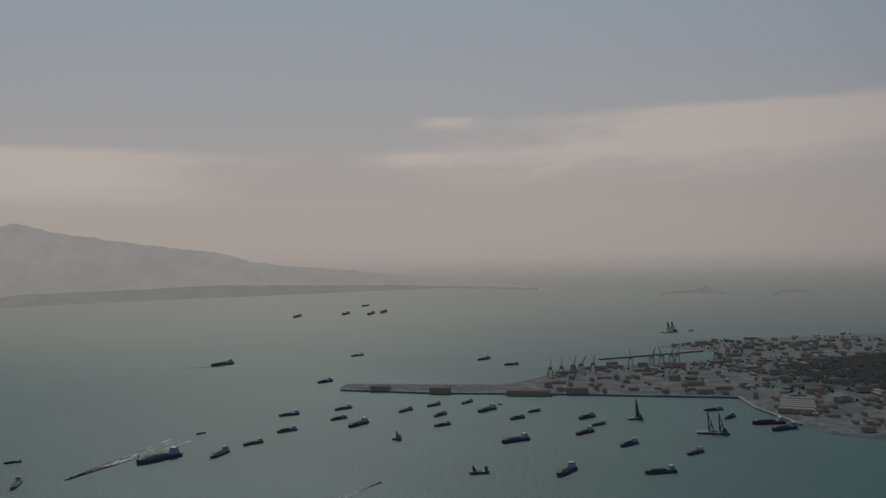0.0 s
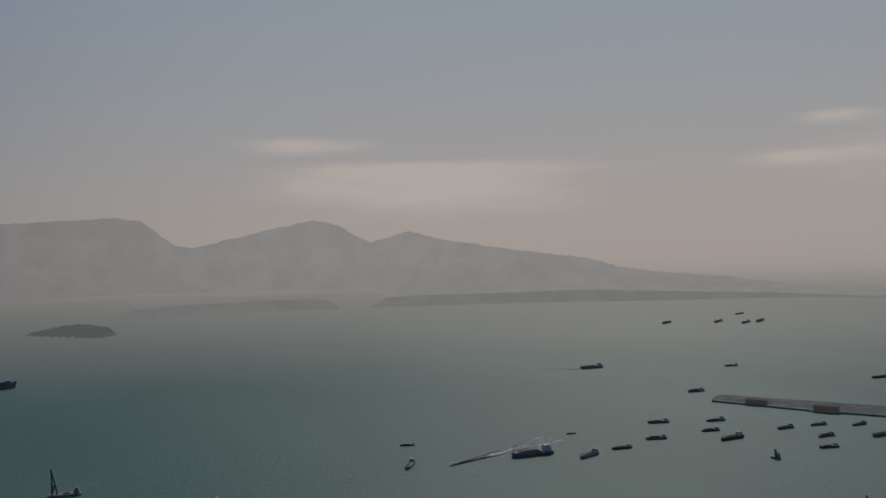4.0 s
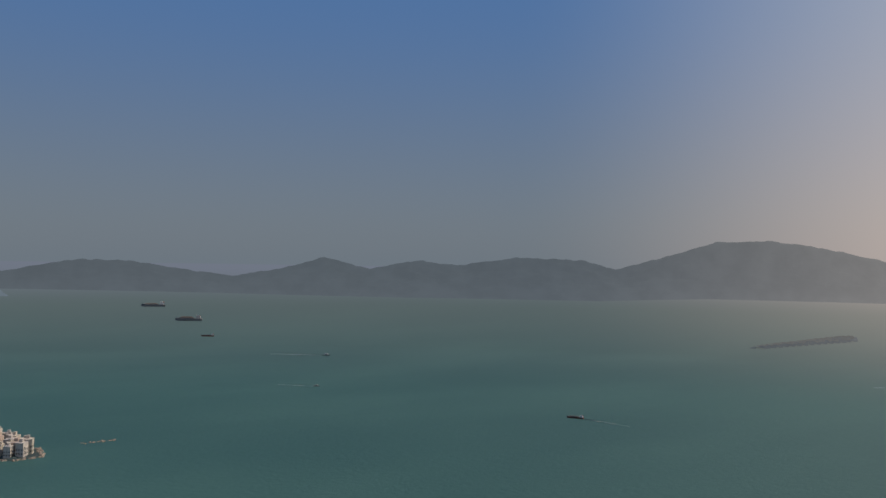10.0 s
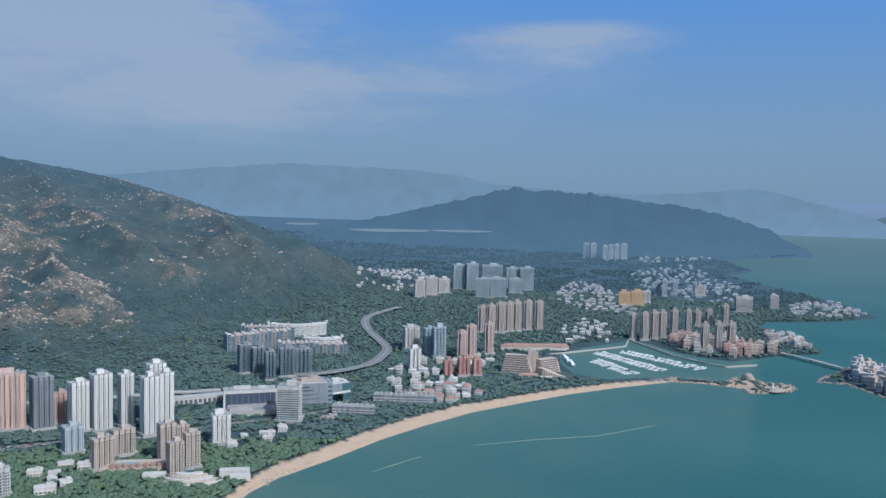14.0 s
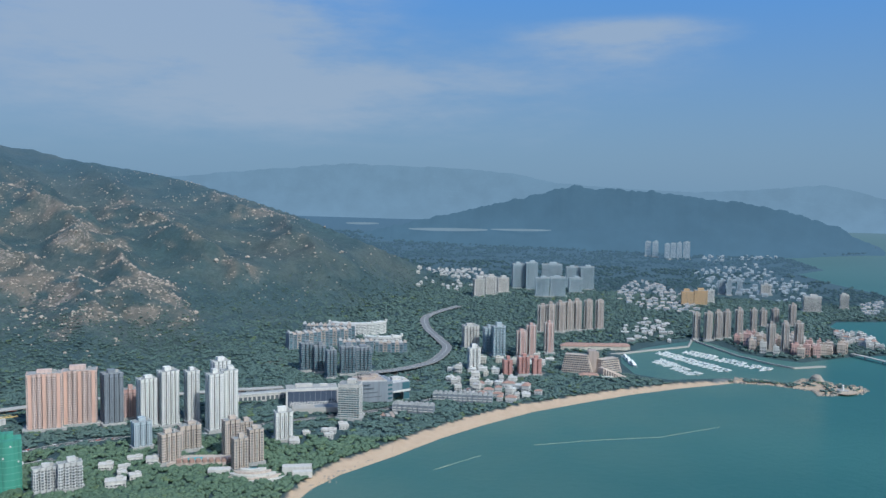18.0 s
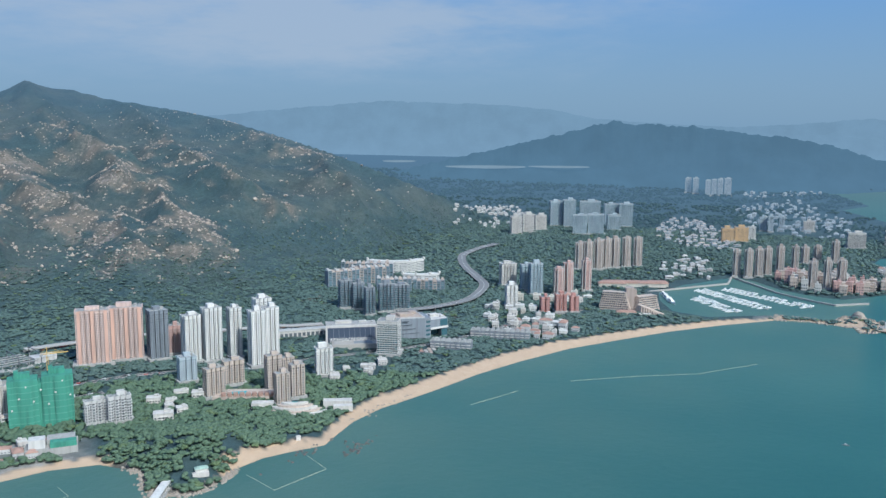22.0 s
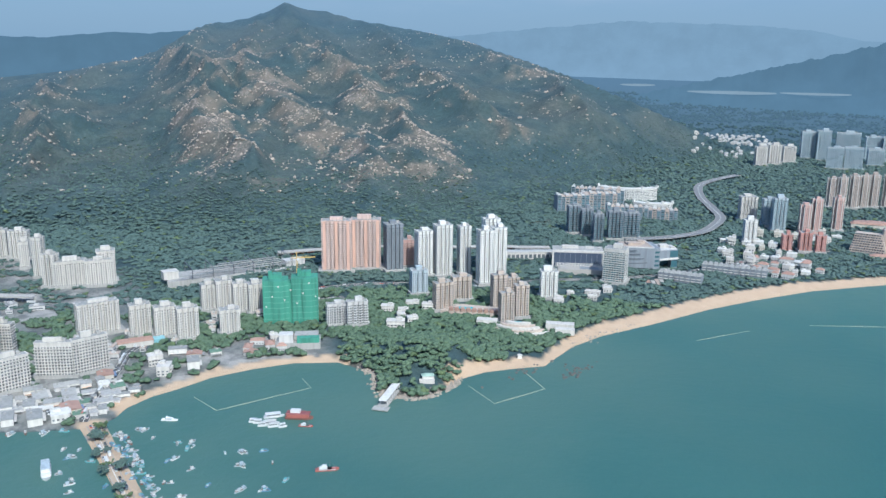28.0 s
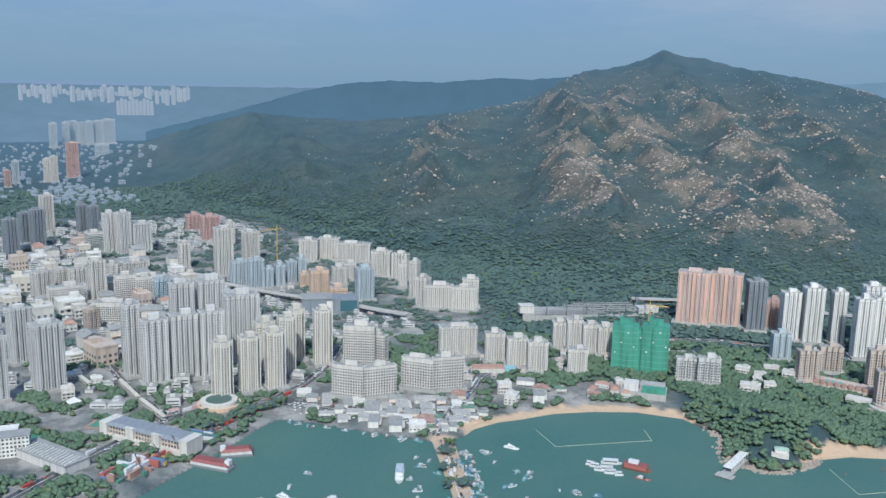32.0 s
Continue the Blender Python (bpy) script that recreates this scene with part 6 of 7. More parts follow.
# ---- street life of the town ----
TAKEN.extend((x, y, 12) for x, y, c in ROADS)
far_village([(-125, -779), (-251, -855), (-376, -969), (-287, -1203), (-36, -1431), (117, -1245), (88, -872), (21, -806)], 190, 41, 165, 13, .7, 1.4, "low shops and yards between the towers")
far_village([(-291, -741), (-449, -754), (-549, -747), (-507, -803), (-408, -838), (-320, -836)], 30, 42, 145, 16, .7, 1.2, "low pale houses among trees behind the bay")


def traffic():
    """Small cars strung along the town's streets."""
    rng = random.Random(12)
    body, glass = Shape(), Shape()
    spots = [(x, y, c) for x, y, c in ROADS if math.hypot(x, y) < 1400]
    for (ax, ay, c), (bx, by, _) in zip(spots, spots[1:]):
        L = math.hypot(bx - ax, by - ay)
        if L > 40 or L < 1 or c > 10:
            continue
        a = math.degrees(math.atan2(by - ay, bx - ax))
        for side in (-1, 1):
            if rng.random() < .5:
                continue
            u, o = rng.random(), side * (c - 3) * rng.uniform(.35, .7)
            x, y = ax + (bx - ax) * u - (by - ay) / L * o, ay + (by - ay) * u + (bx - ax) / L * o
            z = ground(x, y) + .45
            w = rng.choice((4.2, 4.6, 4.8, 9.5))
            body.box(x, y, z + .3, w, 1.85, .75 if w < 9 else 2.6, a, .97)
            glass.box(x, y, z + 1.05, w * .55, 1.65, .55 if w < 9 else .5, a, .82)
    t = thing("street_traffic", "small cars and buses standing on the town streets", "cars", kind="stuff")
    part("bodies", body, CAR_PAINT, t)["kind"] = "stuff"
    part("cabins", glass, PANE, t)["kind"] = "stuff"


def car_paint(n):
    own = n.add("ShaderNodeNewGeometry").outputs["Random Per Island"]
    col = n.mix(n.ramp(own, .35, .5), (.08, .085, .09), n.mix(n.ramp(own, .85, .9), (.55, .55, .54), (.38, .07, .05)))
    return surface(n, col, .35)


CAR_PAINT = material("car_paint", car_paint)
traffic()


# ---- boats ----
def hull_shape(L, B, D, bow=.35, flare=1.0, keel=-1.2):
    s = Shape()
    n = 10
    rows = []
    for k in range(n + 1):
        u = k / n
        b = B / 2 * (1 if u < 1 - bow else max(0.02, 1 - ((u - 1 + bow) / bow) ** 2)) * (1 if u > .06 else .9)
        z = D * (1 + .35 * max(0, (u - .7) / .3) ** 2 * flare)
        x = -L / 2 + L * u
        rows.append([(x, -b, z), (x - .02 * L * (u > .9), -b * .72, keel), (x - .02 * L * (u > .9), b * .72, keel), (x, b, z)])
    i = len(s.v)
    s.v += [p for r in rows for p in r]
    for k in range(n):
        a, c = i + 4 * k, i + 4 * k + 4
        s.f += [(a, a + 1, c + 1, c), (a + 1, a + 2, c + 2, c + 1), (a + 2, a + 3, c + 3, c + 2), (a + 3, a, c, c + 3)]
    s.f += [(i, i + 3, i + 2, i + 1), (i + 4 * n, i + 4 * n + 1, i + 4 * n + 2, i + 4 * n + 3)]
    return s


def coaster(L, tone, seed):
    """A small cargo vessel: hold forward, wheelhouse aft."""
    rng = random.Random(seed)
    B, D = L * .21, L * .05 + 1.2
    t = thing("coaster", tone + " coastal cargo vessel at anchor", "ship", group="anchored coasters")
    part("hull", hull_shape(L, B, D, .22), HULL_DARK if seed % 3 else HULL_RUST, t)
    part("coaming", Shape().box(L * .08, 0, D, L * .58, B * .72, L * .03), STEEL, t)
    part("cargo", Shape().prism([(L * .08 + a * L * .27, b * B * .32) for a, b in ((-1, -1), (1, -1), (1, 1), (-1, 1))], D + L * .03, D + L * (.05 + .03 * rng.random()), .7, L * .08, 0), CARGO, t)
    house = part("wheelhouse", Shape().box(-L * .36, 0, D, L * .16, B * .8, L * .07).box(-L * .355, 0, D + L * .07, L * .12, B * .7, L * .055), HULL_WHITE if seed % 2 else W_GREY, t)
    part("bridge_window", Shape().box(-L * .292, 0, D + L * .09, .15, B * .6, L * .02), PANE, house)
    part("funnel", Shape().box(-L * .42, 0, D + L * .06, L * .035, B * .2, L * .07), RED if seed % 2 else STEEL, house)
    part("mast", Shape().beam((L * .44, 0, D), (L * .44, 0, D + L * .11), .4), STEEL, t)
    part("forecastle", Shape().box(L * .42, 0, D, L * .08, B * .5, L * .03), HULL_DARK, t)
    return t


def floating(model, rows, z=0.0, flip=180, ref=40.0):
    """Copies of the models at x, y, length and heading."""
    for k, (x, y, L, a) in enumerate(rows):
        m = model[k % len(model)]
        copy_thing(m, put(None, x, y, z, a + flip, L / ref))


def drop(models):
    for o in models:
        for c in list(o.children_recursive) + [o]:
            bpy.data.objects.remove(c)


coasters = [coaster(40, ("dark", "rust-streaked", "black", "weathered")[k % 4], k + 1) for k in range(4)]
floating(coasters, [(698, 1414, 40, -3), (633, 1291, 37, 1), (552, 1244, 35, 7), (484, 1211, 46, 35), (801, 1397, 38, 4), (747, 1320, 34, 3), (747, 1254, 50, 19),
                    (876, 1301, 36, 13), (945, 1308, 35, 9), (898, 1224, 35, 14), (851, 1154, 33, 0), (1009, 1287, 33, 14), (988, 1203, 50, 11), (980, 1111, 34, 2), (1043, 1137, 30, 0)])
floating(coasters, [(866, 987, 51, -6), (1072, 1035, 40, 2), (983, 955, 42, 5), (1044, 982, 32, 0), (795, 807, 50, 18), (973, 855, 40, 3), (1003, 760, 36, 2), (886, 726, 44, -25),
                    (1282, 931, 38, -19), (1247, 873, 34, 7), (1253, 804, 55, -33), (1233, 764, 50, -14), (405, 1242, 70, 11), (517, 1372, 17, 6), (236, 1370, 24, -6), (215, 1231, 42, 67)])
floating(coasters, [(1230, 2059, 38, -3), (933, 1706, 42, 9), (1427, 1745, 44, 3), (1411, 1617, 40, -14), (876, 2158, 66, 7), (1752, 3445, 60, 25), (1977, 3405, 64, 28), (2323, 3799, 50, 8),
                    (2052, 3309, 63, 29), (2144, 3346, 65, 31), (1045, 1233, 14, -92), (2369, 1801, 24, 1), (-61, 1126, 26, -4), (-2189, 4612, 60, 43), (-1239, 1180, 34, 32), (-2228, 4654, 44, 34)])
floating(coasters, [(-5621, 1618, 150, 71), (-4236, 1395, 130, 67), (-3322, 1171, 50, 65)])
drop(coasters)


def crane_barge(x, y, L, turn, masts, h, label):
    t = thing("crane_barge", label, "crane barge", put(None, x, y, 0, turn))
    B = L * .36
    part("hull", Shape().prism([(-L * .5, -B * .5), (L * .4, -B * .5), (L * .5, -B * .3), (L * .5, B * .3), (L * .4, B * .5), (-L * .5, B * .5)], -1, 3.2), HULL_DARK, t)
    part("deckhouse", Shape().box(L * .36, 0, 2.6, L * .16, B * .6, 4.5).box(L * .36, 0, 7.1, L * .1, B * .4, 2.6), W_DARK, t)
    part("winch", Shape().box(L * .05, 0, 2.6, L * .2, B * .3, 2), STEEL, t)
    for u in masts:
        s = Shape()
        for a in (-1, 1):
            s.beam((u * L, a * B * .3, 2.6), (u * L - L * .03, a * .6, h), 1.6)
            s.beam((u * L + L * .16, a * B * .26, 2.6), (u * L - L * .02, a * .6, h * .93), 1.2)
            s.beam((u * L, a * B * .3, 2.6), (u * L + L * .08, a * .3 * B, h * .5), .8)
        for k in range(6):
            q = (k + .5) / 6
            s.beam((u * L - L * .03 * q, -B * .3 * (1 - q), 2.6 + (h - 2.6) * q), (u * L - L * .03 * q, B * .3 * (1 - q), 2.6 + (h - 2.6) * q), .45)
        part("derrick", s, STEEL, t, "dark lattice derrick")


crane_barge(-249, 1212, 40, 6, [-.38], 37, "dark crane barge with one lattice derrick")
crane_barge(708, 880, 26, -28, [-.3], 11, "rusty grab barge with a low derrick")
crane_barge(1123, 971, 26, -30, [.1], 34, "dark barge with a tall lattice derrick")
crane_barge(1128, 820, 48, -50, [-.12, .22], 32, "dark salvage barge with twin derricks")
crane_barge(2288, 1824, 60, -9, [-.1, .2], 36, "far crane barge with twin derricks")
crane_barge(735, 1116, 14, -60, [0], 14, "small workboat with a mast")


def container_ship():
    L, B, D = 236, 32, 15
    t = thing("container_ship", "long dark container ship under way with a stacked deck", "ship", put(None, -702, 2307, 0, 18))
    part("hull", hull_shape(L, B, D, .14, .5), HULL_DARK, t)
    rng = random.Random(9)
    for k in range(17):
        x = -92 + k * 11.8
        if abs(x + 62) < 8:
            continue
        part("container_stack", Shape().box(x, 0, D, 11, 28, 4 + rng.choice((0, 2.6, 2.6, 5.2))), rng.choice((HULL_RUST, BLUE, STEEL, CARGO, CARGO)), t)
    part("bridge", Shape().box(-62, 0, D, 11, 30, 17).box(-62, 0, D + 17, 8, 32, 4), W_GREY, t)
    part("funnel", Shape().box(-72, 0, D, 8, 8, 20), STEEL, t)
    part("mast", Shape().beam((-62, 0, D + 21), (-62, 0, D + 28), .8).beam((112, 0, D), (112, 0, D + 12), .8), STEEL, t)


container_ship()


def small_boat(i):
    mat = (HULL_GREY, HULL_BLUE, HULL_WHITE, HULL_RUST, HULL_TEAL, HULL_GREY)[i]
    word = ("grey", "blue", "white", "rust red", "teal", "grey")[i]
    t = thing("fishing_boat", word + " small fishing boat moored by the causeway", "boat", group="moored boats")
    part("hull", hull_shape(9, 2.8, 1.0, .4), mat, t)
    part("deck", Shape().box(-.4, 0, .95, 6.4, 2.2, .1), DECK, t)
    part("cabin", Shape().box(-1.6, 0, 1.0, 2.6, 2.0, 1.7), HULL_WHITE if i % 3 == 0 else W_BLUE, t)
    part("cabin_roof", Shape().box(-1.5, 0, 2.7, 3.2, 2.4, .15), (W_PALE, HULL_TEAL, W_BLUE)[i % 3], t)
    part("window", Shape().box(-.28, 0, 1.8, .06, 1.5, .5), PANE, t)
    if i % 2:
        part("awning", Shape().box(1.6, 0, 2.3, 2.6, 2.2, .1), HULL_BLUE if i == 1 else W_PALE, t)
    part("mast", Shape().beam((-.2, 0, 1), (-.2, 0, 4.6), .12), STEEL, t)
    return t


def yacht(L, seed):
    t = thing("motor_yacht", "white motor yacht with a raised cabin", "yacht", group="marina yachts")
    B, D = L * .25, L * .09
    part("hull", hull_shape(L, B, D, .5), YACHT_WHITE, t)
    cabin = part("cabin", Shape().box(-L * .06, 0, D, L * .5, B * .75, L * .09, 0, .86), YACHT_WHITE, t)
    part("window_band", Shape().box(-L * .06, 0, D + L * .03, L * .44, B * .765, L * .03), PANE, cabin)
    fly = part("flybridge", Shape().box(-L * .12, 0, D + L * .09, L * .26, B * .6, L * .05, 0, .85), YACHT_WHITE, t)
    part("arch", Shape().box(-L * .2, 0, D + L * .14, L * .04, B * .6, L * .05), YACHT_WHITE, fly)
    if seed % 2:
        part("cover", Shape().box(-L * .36, 0, D, L * .18, B * .7, L * .03), HULL_BLUE, t)
    return t


def moored():
    rng = random.Random(3)
    small = [small_boat(i) for i in range(6)]
    spots = [(-298, -601), (-298, -581), (-306, -558), (-314, -553), (-291, -538), (-308, -546), (-323, -520), (-329, -511), (-319, -495), (-344, -501), (-292, -515), (-288, -486), (-269, -508),
             (-337, -481), (-328, -453), (-259, -505), (-272, -550), (-265, -526), (-277, -580), (-273, -560), (-265, -482), (-310, -451), (-223, -556), (-217, -525), (-246, -578), (-235, -535),
             (-217, -505), (-249, -602), (-227, -496), (-108, -583), (-112, -575), (-102, -580), (-135, -596), (-150, -613), (-295, -464), (-282, -449)]
    for k in range(58):  # rafts along both sides of the causeway
        y = -611 + k * 3.3
        cx = -274 + (y + 631) * .29
        spots.append((cx - rng.uniform(6, 22) if k % 5 else cx + rng.uniform(26, 36), y))
    for u in (.05, .12, .2, .3, .42, .55, .62, .7, .8, .9):  # along the quay
        spots.append((-155 - 110 * u, -724 + 92 * u))
    for x, y in spots:
        for q in range(rng.choice((1, 1, 1, 2, 2))):
            a = rng.uniform(0, 360)
            copy_thing(rng.choice(small), pose(x + q * 3.2 * math.cos(a) + rng.uniform(-2, 2), y + q * 3.2 * math.sin(a), 0, 0, 0, a + 90 + rng.uniform(-9, 9)) @ Matrix.Scale(rng.uniform(.5, .95), 4))
    drop(small)
    models = [yacht(17, k) for k in range(2)]
    for (ax, ay), (bx, by), n in (((-1533, -289), (-1441, -204), 11), ((-1610, -295), (-1492, -163), 15), ((-1641, -253), (-1536, -100), 17)):
        heading = math.degrees(math.atan2(by - ay, bx - ax))
        dx, dy = (bx - ax), (by - ay)
        L = math.hypot(dx, dy)
        t = thing("pontoon", "narrow floating marina pontoon", "pontoon", pose((ax + bx) / 2, (ay + by) / 2, .1, 0, 0, heading), "marina pontoons")
        part("walkway", Shape().box(0, 0, 0, L + 8, 2.4, .6), PAVING, t)
        for k in range(7):
            part("pile", Shape().box(-L / 2 + L * k / 6, 1.6, -2, .4, .4, 5), STEEL, t)
        for k in range(n):
            for side in (-1, 1):
                if rng.random() < .1:
                    continue
                u = (k + .5) / n
                s = rng.uniform(.62, 1.05)
                o = 9.6 * side
                copy_thing(rng.choice(models), pose(ax + dx * u - dy / L * o, ay + dy * u + dx / L * o, 0, 0, 0, heading + 90 * side + rng.uniform(-3, 3)) @ Matrix.Scale(s, 4))
    for x, y, a, s in ((-1526, -341, 40, 1.5), (-1497, -329, 30, 1.8), (-1468, -315, 35, 1.9), (-324, -601, 129, .8), (-126, -580, 125, .85)):
        copy_thing(models[0], pose(x, y, 0, 0, 0, a) @ Matrix.Scale(s, 4))
    drop(models)


moored()


def marina_quay():
    t = thing("marina_quay", "pale stone quay wall round the marina basin", "quay", kind="structure")
    pts = [(-1524, -385), (-1607, -325), (-1695, -258), (-1778, -264), (-1718, -220), (-1642, -162), (-1591, -98), (-1573, -63), (-1616, -13)]
    for k, ((ax, ay), (bx, by)) in enumerate(zip(pts, pts[1:])):
        part("quay_wall", Shape().beam((ax, ay, 1.2), (bx, by, 1.2), 3.4), PAVING, t)


marina_quay()


def trawler(x, y, L, turn, label):
    t = thing("trawler", label, "boat", pose(x, y, 0, 0, 0, turn))
    B, D = L * .24, L * .09
    part("hull", hull_shape(L, B, D, .38, 1.6), RED, t)
    part("stripe", Shape().box(0, 0, D * .8, L * .7, B * 1.01, D * .2), HULL_WHITE, t)
    part("deckhouse", Shape().box(-L * .16, 0, D, L * .34, B * .7, L * .09).box(-L * .12, 0, D + L * .09, L * .2, B * .6, L * .07), HULL_WHITE, t)
    part("mast", Shape().beam((L * .12, 0, D), (L * .12, 0, D + L * .34), .3).beam((L * .12, 0, D + L * .3), (-L * .25, 0, D + L * .2), .15).beam((L * .12, 0, D + L * .3), (L * .45, 0, D), .12), STEEL, t)
    part("gantry", Shape().beam((-L * .44, -B * .4, D), (-L * .44, -B * .4, D + L * .14), .3).beam((-L * .44, B * .4, D), (-L * .44, B * .4, D + L * .14), .3).beam((-L * .44, -B * .4, D + L * .14), (-L * .44, B * .4, D + L * .14), .3), STEEL, t)


trawler(-159, -559, 22, 143, "red and white trawler with masts and rigging")
trawler(-359, -444, 17, 141, "red trawler with a white deckhouse")
trawler(-394, -513, 12, 125, "small red trawler beside the floating restaurant")


def floating_things():
    t = thing("harbour_ferry", "white double-deck ferry lying in the harbour", "ferry", pose(-217, -584, 0, 0, 0, 68))
    part("hull", hull_shape(25, 7, 1.8, .2), HULL_WHITE, t)
    part("deck_one", Shape().box(-1, 0, 1.8, 20, 6.2, 2.4), HULL_WHITE, t)
    part("deck_two", Shape().box(-1.5, 0, 4.2, 15, 5.4, 2.2), HULL_WHITE, t)
    part("window_band", Shape().box(-1, 0, 2.6, 18, 6.3, .9).box(-1.5, 0, 4.9, 13, 5.5, .8), PANE, t)
    part("roof", Shape().box(-1.5, 0, 6.4, 16, 5.8, .3), W_BLUE, t)
    for right, near, L, roof, word in ((4.5, -9.7, 17, HULL_WHITE, "long white"), (1.6, 3.9, 14, W_GREY, "grey-roofed"), (11, 11.5, 7, HULL_WHITE, "small white"), (-12, -2, 8, HULL_WHITE, "small white"),
                                       (-8, .5, 9, HULL_WHITE, "small white"), (-5, 6.5, 8, W_GREY, "grey-roofed"), (4, 9.5, 10, W_GREY, "low grey-roofed")):
        x, y = -378 - .819 * right + .574 * near, -541 + .574 * right + .819 * near
        t = thing("houseboat", word + " houseboat rafted among others in the bay", "houseboat", pose(x, y, 0, 0, 0, 145 + right), "rafted houseboats")
        part("hull", hull_shape(L, L * .3, 1.1, .3), HULL_WHITE, t)
        cabin = part("cabin", Shape().box(-L * .05, 0, 1.1, L * .66, L * .24, 2.2, 0, .95), HULL_WHITE, t)
        part("window_band", Shape().box(-L * .05, 0, 1.9, L * .6, L * .245, .8), PANE, cabin)
        part("roof", Shape().box(-L * .05, 0, 3.3, L * .74, L * .29, .25, 0, .96), roof, t)
    t = thing("floating_restaurant", "red floating restaurant boat with a white upper cabin", "restaurant boat", pose(-400, -529, 0, 0, 0, 129))
    part("hull", hull_shape(23, 7.5, 1.8, .3), HULL_RUST, t)
    part("saloon", Shape().box(-1, 0, 1.8, 18, 6.6, 3), RED, t)
    part("roof", Shape().box(-1, 0, 4.8, 20, 7.6, .6, 0, .9), ROOF_RED, t)
    part("upper_cabin", Shape().box(-3, 0, 5.4, 8, 4, 2.4), HULL_WHITE, t)
    for x, y, L, turn in ((-106, -668, 26, -10), (-84, -652, 36, 138)):
        t = thing("roofed_barge", "long barge with a dull red pitched roof", "barge", pose(x, y, 0, 0, 0, turn), "roofed barges")
        part("hull", Shape().box(0, 0, -1, L, 10, 2.8), HULL_DARK, t)
        part("wall", Shape().box(0, 0, 1.8, L * .94, 9, 2.6), W_GREY, t)
        part("roof", Shape().box(0, 0, 4.4, L * .97, 10, 2, 0, .75), ROOF_RED, t, "dull red sheet roof")
        part("wheelhouse", Shape().box(L * .42, 0, 4.4, 4, 5, 4), HULL_WHITE, t)


floating_things()


def wake(label, tip, end, spread, n, seed, size=1.6):
    """Flecks of foam that open out behind a boat."""
    rng = random.Random(seed)
    s = Shape()
    a, b = Vector(tip), Vector(end)
    w = (b - a)
    side = Vector((-w.y, w.x)).normalized()
    for k in range(n):
        u = rng.random() ** 2.2
        q = a + w * u + side * spread * (.15 + u) * rng.choice((-1, 1, -1, 1, rng.uniform(-1, 1))) * rng.uniform(.75, 1.0)
        r, g = size * rng.uniform(.4, 1.3) * (1.5 - u), rng.uniform(0, 3.1)
        L = r * rng.uniform(1.5, 4)
        d = w.normalized()
        e = side
        s.poly([(q.x - d.x * L, q.y - d.y * L, .12), (q.x + e.x * r * .4, q.y + e.y * r * .4, .12), (q.x + d.x * L, q.y + d.y * L, .12), (q.x - e.x * r * .4, q.y - e.y * r * .4, .12)])
    ob = new("wake", s.mesh("wake", FOAM))
    tagged(ob, label, "wake", kind="stuff")


wake("white wake spreading behind a speedboat", (281, 1222), (477, 1350), 20, 1100, 1, 2.6)
wake("short white wake behind a launch", (581, 927), (505, 900), 5, 250, 2, 1.6)
wake("thin wake behind a cargo ship", (846, 2142), (700, 2200), 4, 260, 3, 2.6)
wake("thin wake behind a ferry", (-2490, 1262), (-2620, 1120), 8, 260, 4, 2.4)
wake("thin wake behind a launch", (-1880, 930), (-1950, 860), 4, 160, 5)
wake("thin wake behind a small cargo boat", (-1228, 1188), (-1120, 1210), 3, 200, 6)
wake("long faint wake behind a container ship", (-815, 2270), (-1180, 2150), 9, 420, 7, 2.0)


def launch(x, y, turn, L=9):
    t = thing("launch", "small dark motor launch under way", "boat", pose(x, y, 0, 0, 0, turn), "launches")
    part("hull", hull_shape(L, L * .28, L * .1, .5), HULL_DARK, t)
    part("cabin", Shape().box(0, 0, L * .1, L * .35, L * .2, L * .14), W_GREY, t)


launch(281, 1222, 213, 11)
launch(583, 928, 20, 9)
launch(-2482, 1268, 43, 26)
launch(-1878, 934, 45, 16)
launch(-872, -17, 87, 7)


def buoy_line(pts, seed):
    t = thing("buoy_line", "pale yellow floating swimming-area boom", "buoy line")
    for (ax, ay), (bx, by) in zip(pts, pts[1:]):
        n = max(2, int(math.hypot(bx - ax, by - ay) / 4))
        part("boom", Shape().beam((ax, ay, .05), (bx, by, .05), .28), BUOY, t)
        s = Shape()
        for k in range(n):
            u = k / n
            s.box(ax + (bx - ax) * u, ay + (by - ay) * u, -.2, .6, .6, .6, 30, .7)
        part("floats", s, BUOY, t)


buoy_line([(-363, -628), (-361, -591), (-447, -573), (-455, -596)], 1)
buoy_line([(-549, -474), (-535, -433), (-592, -421), (-610, -456)], 2)
buoy_line([(-811, -384), (-881, -358)], 3)
buoy_line([(-947, -317), (-1004, -252), (-1049, -190), (-1131, -130)], 4)


